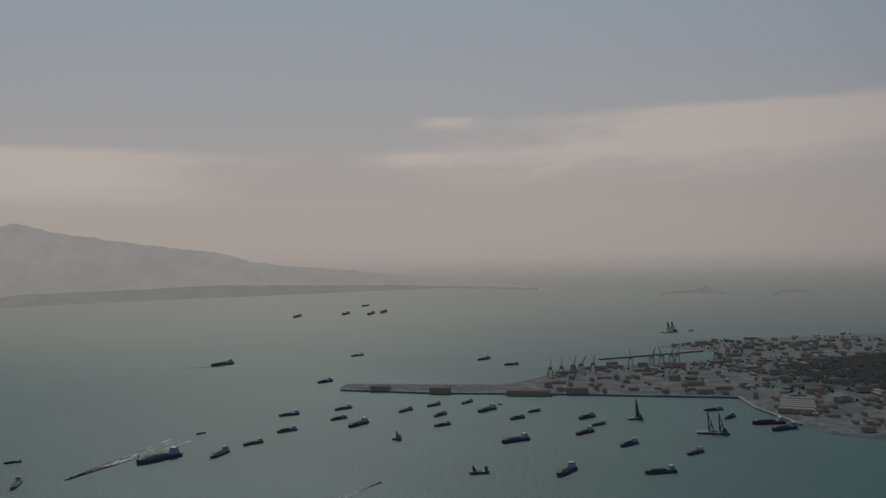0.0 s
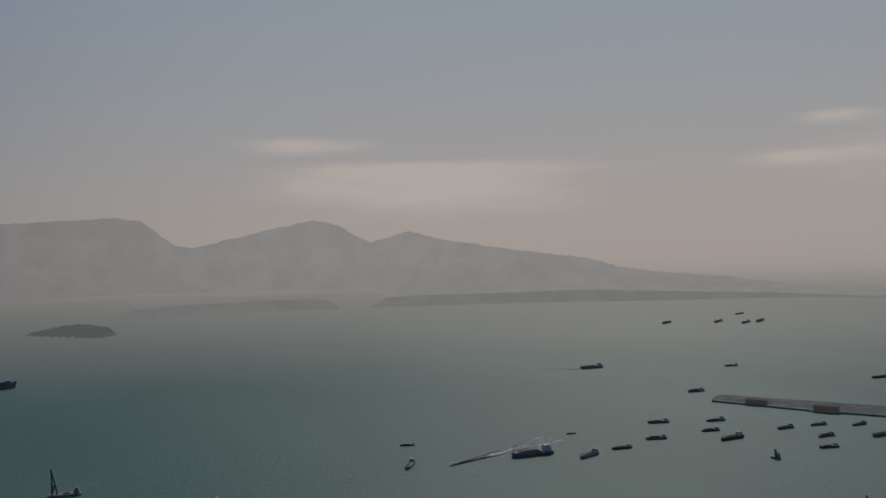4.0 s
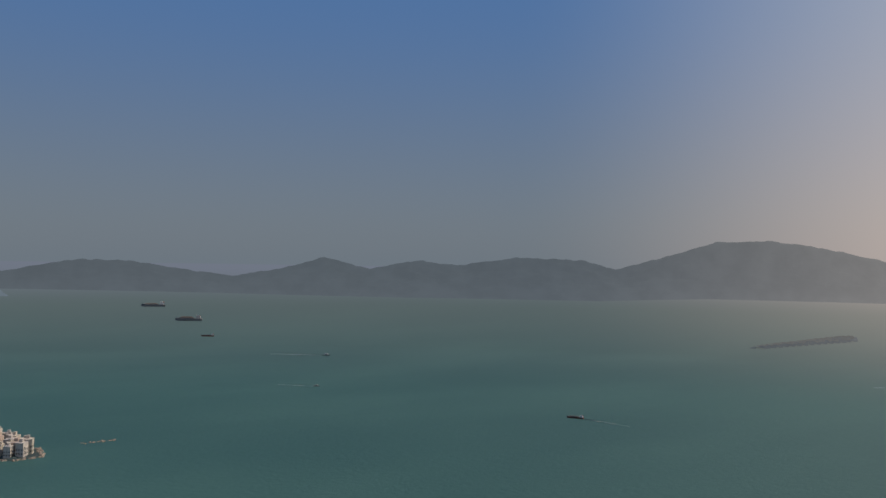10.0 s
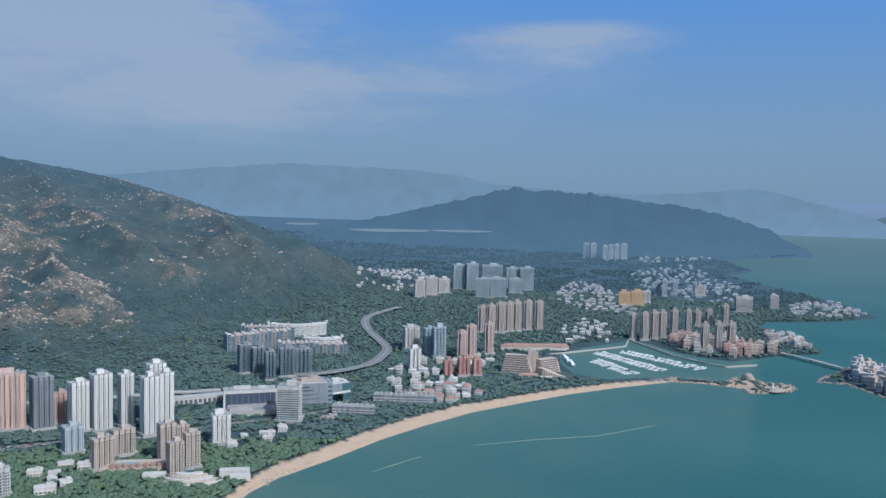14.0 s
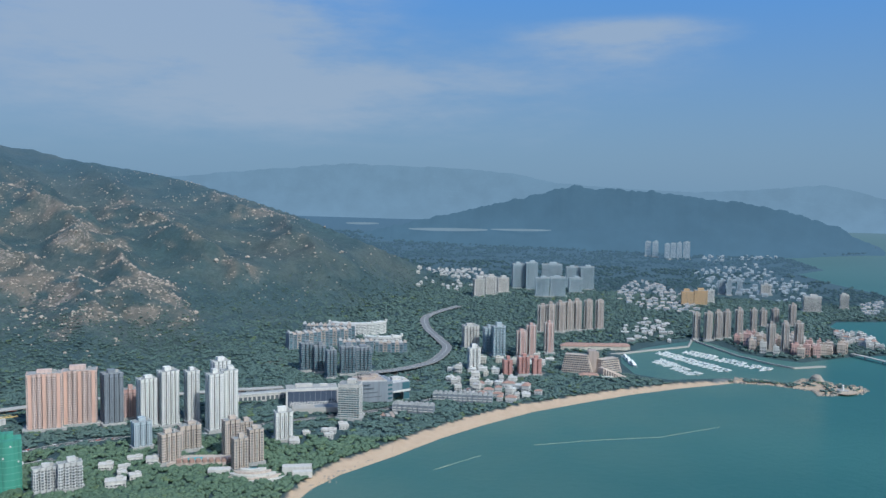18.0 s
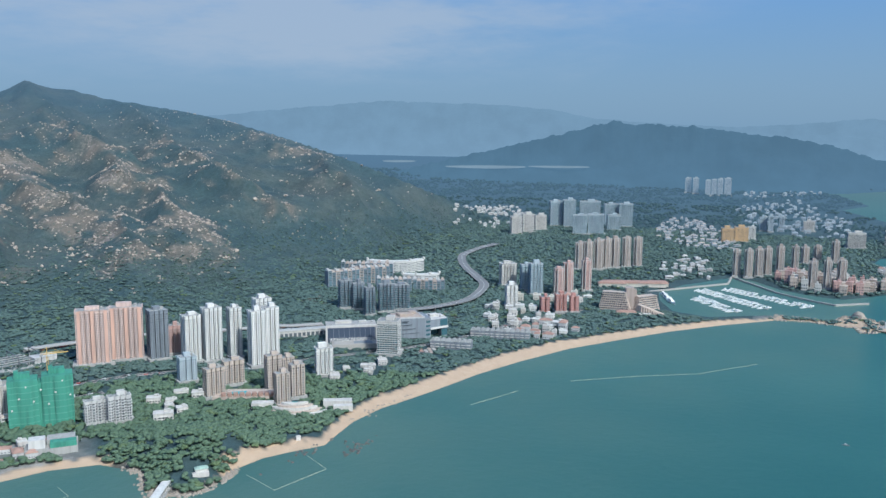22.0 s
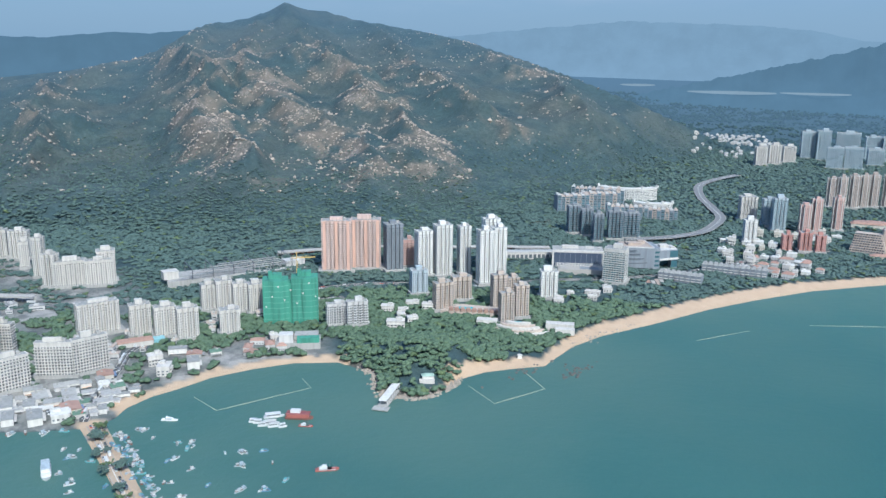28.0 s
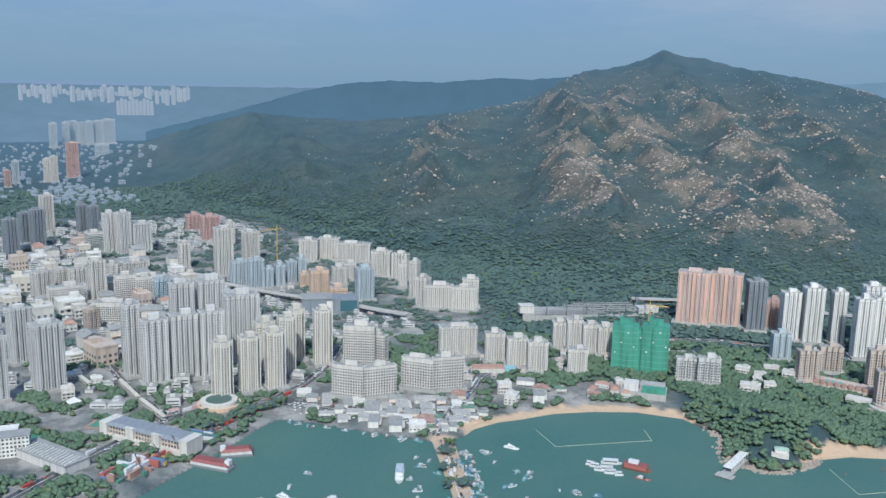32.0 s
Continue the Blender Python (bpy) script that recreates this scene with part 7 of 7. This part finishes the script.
def boulders(name, label, spots, seed, lo, hi, sink=.35, mat=None):
    """Rough granite blocks, joined."""
    rng = random.Random(seed)
    s = Shape()
    for x, y, z in spots:
        r = rng.uniform(lo, hi)
        i = len(s.v)
        a0 = rng.uniform(0, 6)
        for k in range(6):
            a = a0 + k * 1.047
            q = r * rng.uniform(.75, 1.2)
            s.v.append((x + q * math.cos(a), y + q * math.sin(a), z - r * sink))
        for k in range(6):
            a = a0 + k * 1.047 + .3
            q = r * rng.uniform(.5, .8)
            s.v.append((x + q * math.cos(a), y + q * math.sin(a), z + r * rng.uniform(.35, .7)))
        s.v.append((x + rng.uniform(-.2, .2) * r, y, z + r * rng.uniform(.6, .95)))
        for k in range(6):
            s.f.append((i + k, i + (k + 1) % 6, i + 6 + (k + 1) % 6, i + 6 + k))
            s.f.append((i + 6 + k, i + 6 + (k + 1) % 6, i + 12))
    ob = new(name, s.mesh(name, mat or ROCK))
    tagged(ob, label, "rocks", kind="stuff")


def shore_rocks():
    rng = random.Random(12)
    wet = [(-650 + rng.gauss(0, 13), -427 + rng.gauss(0, 6), -.2) for k in range(46)]
    wet += [(-612 + rng.gauss(0, 16), -462 + rng.gauss(0, 4), -.1) for k in range(24)]
    boulders("tidal_rocks", "dark wet rocks in the shallows off the beach", wet, 5, .6, 2.3, mat=WET_ROCK)
    spots = []
    head = BAY[7:16]
    for (ax, ay), (bx, by) in zip(head, head[1:]):
        for k in range(40):
            u = rng.random()
            spots.append((ax + (bx - ax) * u + rng.gauss(0, 2.5), ay + (by - ay) * u + rng.gauss(0, 2.5), .2))
    for k in range(60):
        u = rng.random()
        spots.append((-703 - 114 * u + rng.gauss(0, 3), -471 + 8 * u + rng.gauss(0, 5), .3))
    boulders("shore_rocks", "brown granite rocks along the waterline", spots, 1, .7, 2.2)
    isle = []
    for (ax, ay), (bx, by) in zip(ISLAND, ISLAND[1:] + ISLAND[:1]):
        for k in range(20):
            u = rng.random()
            isle.append((ax + (bx - ax) * u + rng.gauss(0, 2), ay + (by - ay) * u + rng.gauss(0, 2), .5))
    for (ax, ay), (bx, by) in zip(JETTY, JETTY[1:] + JETTY[:1]):
        for k in range(16):
            u = rng.random()
            isle.append((ax + (bx - ax) * u + rng.gauss(0, 1.5), ay + (by - ay) * u + rng.gauss(0, 1.5), .4))
    for k in range(26):
        isle.append((-1478 + rng.gauss(0, 3), 314 + 54 * rng.random(), 0))
    boulders("breakwater_rocks", "pale rock armour round the islet and the jetty", isle, 2, 1.2, 3.0)


shore_rocks()


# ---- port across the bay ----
# sunlit haze over the port, put into its paints as even emission
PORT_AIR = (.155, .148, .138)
PORT_DARK = hazy_paint("hazy_dark_roof", (.13, .125, .12), .34, PORT_AIR)
PORT_BROWN = hazy_paint("hazy_brown_roof", (.17, .135, .11), .34, PORT_AIR)
PORT_RUST = hazy_paint("hazy_rust_roof", (.19, .11, .085), .34, PORT_AIR)
PORT_PALE = hazy_paint("hazy_pale_roof", (.34, .32, .29), .3, PORT_AIR)


def port_things():
    rng = random.Random(21)
    for k in range(7):
        x, y = 1352 + k * 17 + rng.uniform(-3, 3), 812 + k * 10
        t = thing("port_shed", "long pale-roofed port warehouse", "warehouse", put(None, x, y, ground(x, y), 118), "port sheds")
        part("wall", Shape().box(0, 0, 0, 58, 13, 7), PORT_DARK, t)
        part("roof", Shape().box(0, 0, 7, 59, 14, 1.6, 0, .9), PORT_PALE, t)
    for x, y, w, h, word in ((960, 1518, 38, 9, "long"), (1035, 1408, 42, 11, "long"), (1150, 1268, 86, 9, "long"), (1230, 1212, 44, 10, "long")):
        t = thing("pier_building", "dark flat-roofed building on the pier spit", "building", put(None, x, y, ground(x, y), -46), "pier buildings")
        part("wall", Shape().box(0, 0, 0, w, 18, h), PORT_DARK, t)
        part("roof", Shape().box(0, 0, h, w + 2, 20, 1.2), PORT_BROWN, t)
        for q in range(int(w / 8)):
            part("bay_door", Shape().box(-w / 2 + 4 + q * 8, -9.2, .5, 5, .5, h * .6), PORT_DARK, t)
    t = thing("sea_wall", "dark sea wall along the pier", "sea wall", kind="structure")
    wall = [(901, 1581), (1017, 1421), (1189, 1238), (1416, 969), (1347, 888), (1276, 760)]
    for (ax, ay), (bx, by) in zip(wall, wall[1:]):
        part("wall", Shape().beam((ax, ay, 1.5), (bx, by, 1.5), 4.5), CONCRETE, t)
    t = thing("breakwater", "low dark rock breakwater", "breakwater", kind="structure")
    part("bank", Shape().beam((1631, 1525, .5), (1948, 1443, .5), 7), ROCK, t)
    for k, (x, y) in enumerate(((1329, 1391), (1358, 1385), (1388, 1379), (1413, 1378), (1444, 1371), (1587, 1383), (1637, 1360), (1668, 1356), (1692, 1345), (1726, 1354), (1791, 1287), (1853, 1298), (1918, 1309))):
        c = thing("quay_crane", "dark portal quay crane with a raised jib", "crane", put(None, x, y, ground(x, y), 40 + rng.uniform(-30, 30)), "port cranes")
        for a in (-5, 5):
            for b in (-6, 6):
                part("leg", Shape().beam((a, b, 0), (a * .7, b * .7, 17), 1.2), PORT_DARK, c)
        part("house", Shape().box(0, 0, 17, 10, 8, 6), PORT_DARK, c)
        part("jib", Shape().beam((2, 0, 20), (20, 0, 38), 1.5).beam((-4, 0, 23), (20, 0, 38), .5), PORT_DARK, c)
    pick = np.random.RandomState(6)
    az, r = pick.uniform(-66, -43, 2600), pick.uniform(1400, 2750, 2600)
    px, py = -np.sin(np.radians(az)) * r, np.cos(np.radians(az)) * r
    sd = shore_distance(px, py)
    pz = land_height(px, py, sd)
    n = 0
    for x, y, z, q in zip(px, py, pz, sd):
        if q < 22 or z > 22 or n >= 300:
            continue
        n += 1
        w, d, h = rng.uniform(7, 34), rng.uniform(6, 13), rng.choice((3, 4, 5, 6, 9))
        mat, word = rng.choice(((PORT_DARK, "grey"), (PORT_DARK, "dark"), (PORT_BROWN, "brownish"), (PORT_BROWN, "brownish"), (PORT_RUST, "rusty"), (PORT_PALE, "pale-roofed")))
        t = thing("port_building", word + " low port building among yards", "port building", put(None, x, y, z, rng.choice((-40, 50)) + rng.uniform(-8, 8)), "port buildings")
        part("wall", Shape().box(0, 0, 0, w, d, h), PORT_BROWN if word in ("brownish", "rusty") else PORT_DARK, t)
        part("roof", Shape().box(0, 0, h, w + 1, d + 1, 1.6, 0, .9), mat, t)


port_things()


# ---- far town on the plain ----
def far_town():
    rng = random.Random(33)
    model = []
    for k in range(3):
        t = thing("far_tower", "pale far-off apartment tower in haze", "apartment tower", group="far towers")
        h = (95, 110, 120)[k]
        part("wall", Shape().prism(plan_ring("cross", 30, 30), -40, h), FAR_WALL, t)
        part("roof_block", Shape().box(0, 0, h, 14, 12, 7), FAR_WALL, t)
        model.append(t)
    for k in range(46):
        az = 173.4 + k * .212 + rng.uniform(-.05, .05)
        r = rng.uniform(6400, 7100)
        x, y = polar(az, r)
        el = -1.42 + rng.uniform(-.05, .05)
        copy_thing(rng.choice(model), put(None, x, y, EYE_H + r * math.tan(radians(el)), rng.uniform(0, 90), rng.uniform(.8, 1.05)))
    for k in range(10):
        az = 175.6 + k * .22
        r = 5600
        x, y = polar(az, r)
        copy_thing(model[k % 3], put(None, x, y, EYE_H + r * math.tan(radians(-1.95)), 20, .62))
    drop(model)


# tower colour is largely haze, emitted by the walls
FAR_WALL = hazy_paint("hazy_tower_render", (.44, .42, .41), .72, (.195, .235, .285))
far_town()


# ---- woods ----
def ico():
    g = (1 + 5 ** .5) / 2
    v = np.array([(-1, g, 0), (1, g, 0), (-1, -g, 0), (1, -g, 0), (0, -1, g), (0, 1, g), (0, -1, -g), (0, 1, -g), (g, 0, -1), (g, 0, 1), (-g, 0, -1), (-g, 0, 1)], float)
    f = np.array([(0, 11, 5), (0, 5, 1), (0, 1, 7), (0, 7, 10), (0, 10, 11), (1, 5, 9), (5, 11, 4), (11, 10, 2), (10, 7, 6), (7, 1, 8),
                  (3, 9, 4), (3, 4, 2), (3, 2, 6), (3, 6, 8), (3, 8, 9), (4, 9, 5), (2, 4, 11), (6, 2, 10), (8, 6, 7), (9, 8, 1)])
    return v / np.linalg.norm(v[0]), f


def clump_mesh(name, x, y, z, size, lumps, mat, seed, flat=.8):
    """Crowns of several uneven leaf clumps each, joined into one mesh."""
    rng = np.random.RandomState(seed)
    v, f = ico()
    n = len(x)
    off = rng.normal(0, .42, (n, lumps, 3)) * np.array([1, 1, .55])
    rad = rng.uniform(.5, .85, (n, lumps))
    jit = rng.uniform(.78, 1.18, (n, lumps, 12))
    spin = rng.uniform(0, 6.28, (n, lumps))
    c, s = np.cos(spin)[..., None], np.sin(spin)[..., None]
    bx, by, bz = v[:, 0], v[:, 1], v[:, 2]
    px = (bx * c - by * s) * jit * rad[..., None]
    py = (bx * s + by * c) * jit * rad[..., None]
    pz = bz * jit * rad[..., None] * flat
    k = size[:, None, None]
    co = np.stack([x[:, None, None] + k * (px + off[..., 0:1]), y[:, None, None] + k * (py + off[..., 1:2]), z[:, None, None] + k * (pz + (off[..., 2:3] + .95) * flat)], -1).reshape(-1, 3)
    tri = (f[None] + 12 * np.arange(n * lumps)[:, None, None]).reshape(-1, 3)
    me = bpy.data.meshes.new(name)
    me.vertices.add(len(co))
    me.vertices.foreach_set("co", co.astype(np.float32).ravel())
    me.loops.add(tri.size)
    me.loops.foreach_set("vertex_index", tri.astype(np.int32).ravel())
    me.polygons.add(len(tri))
    me.polygons.foreach_set("loop_start", np.arange(0, tri.size, 3, dtype=np.int32))
    me.polygons.foreach_set("use_smooth", np.full(len(tri), True))
    me.materials.append(mat)
    me.update()
    return me


def woods():
    rng = np.random.RandomState(4)
    free = np.ones(GZ.shape, bool)
    for x, y, c in TAKEN + ROADS:
        i, j, k = int((x - GX) / GSTEP), int((y - GY) / GSTEP), max(1, int(c * .62 / GSTEP))
        if i > 0 and j > 0:
            free[max(i - k, 0):i + k + 1, max(j - k, 0):j + k + 1] = False
    for zone, name, label, count, lumps, lo, hi in (
            ((560, 1000), "near_woods", "dense dark green broadleaf trees near the shore", 30000, 5, 2.1, 4.3),
            ((1000, 1500), "middle_woods", "dense green trees between the blocks", 42000, 3, 2.4, 4.8),
            ((1500, 2500), "far_woods", "far dark green woods on the plain", 76000, 1, 3.8, 7.0)):
        r = np.sqrt(rng.uniform(zone[0] ** 2, zone[1] ** 2, count))
        az = rng.uniform(85, 187, count)
        x, y = -np.sin(np.radians(az)) * r, np.cos(np.radians(az)) * r
        i, j = ((x - GX) / GSTEP).astype(int), ((y - GY) / GSTEP).astype(int)
        ok = (i >= 0) & (j >= 0) & (i < GZ.shape[0]) & (j < GZ.shape[1])
        i, j = np.clip(i, 0, GZ.shape[0] - 1), np.clip(j, 0, GZ.shape[1] - 1)
        sd, z = GSD[i, j], GZ[i, j]
        shore = np.where((az > 131.5) & (az < 140), 5, np.where((az > 96) & (az < 126), np.interp(az, [96, 104, 112, 122, 126], [20, 30, 37, 31, 16]), np.where((az > 126) & (az < 132), 20, np.where((az > 140) & (az < 153), 18, 9))))
        town = (az > 152) & (r < np.minimum(np.interp(az, *np.array(FOOT).T) - 100, 2000))
        centre = (az > 140) & (az <= 156) & (sd < 80)
        thin = np.where(town, .75, np.where(centre, .8, 1.0)) * np.interp(z, [40, 70, 105, 130], [1, .8, .25, .0])
        thin = np.where((az < 92) & (r > 1380) & (r < 1700), .35, thin)
        clumps = wave_noise(x, y, 60, 51) > np.where(town | centre, -.15, -1.2)
        ok &= (sd > shore) & free[i, j] & (rng.uniform(0, 1, count) < thin) & clumps
        x, y, z = x[ok], y[ok], z[ok]
        size = rng.uniform(lo, hi, len(x)) * np.interp(z, [22, 55, 110, 180], [1, .72, .55, .35])
        z = z - size * np.interp(z, [22, 55], [0, .55])
        light = (rng.uniform(0, 1, len(x)) < .10) & (wave_noise(x, y, 45, 52) > .2)
        for pick, mat, tag in ((~light, LEAF_NEAR if lumps > 3 else LEAF, name), (light, LEAF_LIGHT, name + "_light")):
            ob = new(tag, clump_mesh(tag, x[pick], y[pick], z[pick], size[pick], lumps, mat, 5, .66 if lumps > 3 else .40))
            tagged(ob, label, "trees", kind="stuff")


woods()


# dark foliage colour with a share of emitted haze added
PORT_WOOD = hazy_paint("hazy_port_wood", (.045, .055, .05), .22, (.20, .195, .185))


def port_woods():
    rng = np.random.RandomState(14)
    x, y = rng.normal(1850, 150, 9000), rng.normal(850, 150, 9000)
    sd = shore_distance(x, y)
    z = land_height(x, y, sd)
    ok = (z > 14) & (sd > 30)
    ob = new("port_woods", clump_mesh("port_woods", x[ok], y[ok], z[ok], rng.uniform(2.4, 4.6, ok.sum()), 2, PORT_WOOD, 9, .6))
    tagged(ob, "dark wooded hill behind the port", "trees", kind="stuff")
    x, y = rng.uniform(1500, 2900, 5000), rng.uniform(500, 1650, 5000)
    sd = shore_distance(x, y)
    z = land_height(x, y, sd)
    ok = (sd > 25) & (wave_noise(x, y, 160, 61) > .15) & (np.degrees(np.arctan2(x, y)) > 47)
    ob = new("port_trees", clump_mesh("port_trees", x[ok], y[ok], z[ok], rng.uniform(3, 5, ok.sum()), 1, LEAF, 10))
    tagged(ob, "dark trees between the port yards", "trees", kind="stuff")
    for poly, n, size, seed in ((ISLET_A, 1600, 3.6, 1), (ISLET_B, 1600, 3.2, 2), (ISLAND, 260, 3, 3), (JETTY, 50, 1.7, 4)):
        p = np.array(poly, float)
        x, y = rng.uniform(p[:, 0].min(), p[:, 0].max(), n), rng.uniform(p[:, 1].min(), p[:, 1].max(), n)
        sd = shore_distance(x, y)
        z = land_height(x, y, sd)
        ok = sd > (14 if seed < 3 else 7)
        if seed == 3:
            ok &= wave_noise(x, y, 40, 5) > .1
        if not ok.any():
            continue
        co = squash(np.stack([x[ok], y[ok], z[ok]], 1))
        # scrub on the two far islets takes the emissive haze colour
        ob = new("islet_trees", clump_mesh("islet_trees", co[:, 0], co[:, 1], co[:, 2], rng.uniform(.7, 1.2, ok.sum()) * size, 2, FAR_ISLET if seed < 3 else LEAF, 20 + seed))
        tagged(ob, "dark green scrub covering an islet", "trees", kind="stuff")


port_woods()


def tree_model(i):
    rng = random.Random(60 + i)
    t = thing("tree", "round-crowned green tree on the harbour causeway", "tree", group="causeway trees")
    s = Shape()
    s.prism([(.35 * math.cos(k * 1.047), .35 * math.sin(k * 1.047)) for k in range(6)], 0, 3.2, .6)
    for k in range(5):
        a = k * 1.26 + i
        s.beam((0, 0, 2.6), (1.8 * math.cos(a), 1.8 * math.sin(a), 4.6), .22)
    part("trunk", s, BARK, t)
    n = 30
    q = np.array([(rng.gauss(0, 1.35), rng.gauss(0, 1.35), 3.0 + abs(rng.gauss(0, 1.0))) for k in range(n)])
    part("crown", clump_mesh("crown", q[:, 0], q[:, 1], q[:, 2], np.full(n, 1.15), 3, LEAF_LIGHT if i % 2 else LEAF, i), None, t)
    return t


def causeway_trees():
    rng = random.Random(8)
    models = [tree_model(i) for i in range(3)]
    for k in range(26):
        u = rng.random()
        x, y = -274 + u * 60 + rng.uniform(-7, 9), -626 + u * 200
        copy_thing(models[k % 3], pose(x, y, ground(x, y) - .2, 0, 0, rng.uniform(0, 360)) @ Matrix.Scale(rng.uniform(.6, 1.3), 4))
    for k in range(30):
        u = k / 30
        x, y = -92 - 77 * u + rng.uniform(-3, 3), -723 - 39 * u + rng.uniform(-3, 3)
        copy_thing(models[k % 3], pose(x, y, ground(x, y) - .2, 0, 0, rng.uniform(0, 360)) @ Matrix.Scale(rng.uniform(.8, 1.2), 4))
    drop(models)


causeway_trees()


def hillside_boulders():
    """Weathered granite boulders strewn in patches over the bare upper slopes."""
    rng = np.random.RandomState(77)
    n = 64000
    a, r = np.radians(rng.uniform(118, 166, n)), rng.uniform(1150, 2900, n)
    x, y = -np.sin(a) * r, np.cos(a) * r
    sd = shore_distance(x, y)
    z = land_height(x, y, sd)
    odds = bare_ground(x, y, z) ** 1.2 * .5 + .011 * (z > 60) * (z < 340)
    ok = rng.uniform(0, 1, n) < odds
    x, y, z = x[ok], y[ok], z[ok]
    k = len(x)
    base = np.array([(1, 0, 0), (-1, 0, 0), (0, 1, 0), (0, -1, 0), (0, 0, 1), (0, 0, -1), (.6, .6, .5), (-.6, .6, .55), (-.6, -.6, .5), (.6, -.6, .45)])
    faces = np.array([(0, 6, 4), (6, 2, 4), (2, 7, 4), (7, 1, 4), (1, 8, 4), (8, 3, 4), (3, 9, 4), (9, 0, 4), (0, 2, 6), (2, 1, 7), (1, 3, 8), (3, 0, 9), (0, 5, 2), (2, 5, 1), (1, 5, 3), (3, 5, 0)])
    size = rng.uniform(1.0, 2.6, k) * np.where(rng.uniform(0, 1, k) > .94, 2.0, 1)
    v = base[None] * size[:, None, None] * rng.uniform(.7, 1.3, (k, 10, 3)) * rng.uniform(.7, 1.4, (k, 1, 3))
    t = rng.uniform(0, 6.3, k)
    c, s = np.cos(t)[:, None], np.sin(t)[:, None]
    v = np.stack([v[..., 0] * c - v[..., 1] * s + x[:, None], v[..., 0] * s + v[..., 1] * c + y[:, None], v[..., 2] * .8 + z[:, None]], -1)
    me = bpy.data.meshes.new("hillside_boulders")
    me.from_pydata(squash(v.reshape(-1, 3)).tolist(), [], (faces[None] + np.arange(k)[:, None, None] * 10).reshape(-1, 3).tolist())
    me.materials.append(BOULDER)
    tagged(new("hillside_boulders", me), "pale granite boulders scattered over the mountain", "rocks", kind="stuff")


BOULDER = plain("hill_granite", (.36, .30, .245), .9)
hillside_boulders()


def valley_woods():
    """Hazy woods and clearings on the far valley floor."""
    rng = np.random.RandomState(91)
    n = 20000
    az, r = rng.uniform(87, 128, n), rng.uniform(2450, 5200, n) ** 1.0
    x, y = -np.sin(np.radians(az)) * r, np.cos(np.radians(az)) * r
    sd = shore_distance(x, y)
    z = land_height(x, y, sd)
    ok = (sd > 20) & (z < 55) & (wave_noise(x, y, 260, 71) + .4 * wave_noise(x, y, 90, 72) > -.25)
    near = np.zeros(n, bool)
    for a, b, c in TAKEN:
        if math.hypot(a, b) > 2000:
            near |= (x - a) ** 2 + (y - b) ** 2 < 20 ** 2
    ok &= ~near
    co = squash(np.stack([x[ok], y[ok], z[ok]], 1))
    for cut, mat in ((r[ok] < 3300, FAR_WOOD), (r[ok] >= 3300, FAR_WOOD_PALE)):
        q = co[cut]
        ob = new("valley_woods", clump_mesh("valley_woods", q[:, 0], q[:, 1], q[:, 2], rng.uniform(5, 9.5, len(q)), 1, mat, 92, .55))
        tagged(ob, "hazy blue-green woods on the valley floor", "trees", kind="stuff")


# far foliage with blue haze mixed in as emission; glow is its share
def hazy_leaf(name, dark, light, glow):
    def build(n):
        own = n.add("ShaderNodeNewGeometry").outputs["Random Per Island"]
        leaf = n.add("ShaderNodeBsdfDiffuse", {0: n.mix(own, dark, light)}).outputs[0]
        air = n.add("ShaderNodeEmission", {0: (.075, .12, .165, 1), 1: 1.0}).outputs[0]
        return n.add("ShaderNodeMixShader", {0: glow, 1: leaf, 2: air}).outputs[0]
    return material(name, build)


# the same leaves twice, the farther woods with more painted haze
FAR_WOOD = hazy_leaf("far_wood", (.03, .055, .05), (.06, .09, .075), .3)
FAR_WOOD_PALE = hazy_leaf("far_wood_hazy", (.03, .055, .05), (.05, .085, .075), .6)
valley_woods()
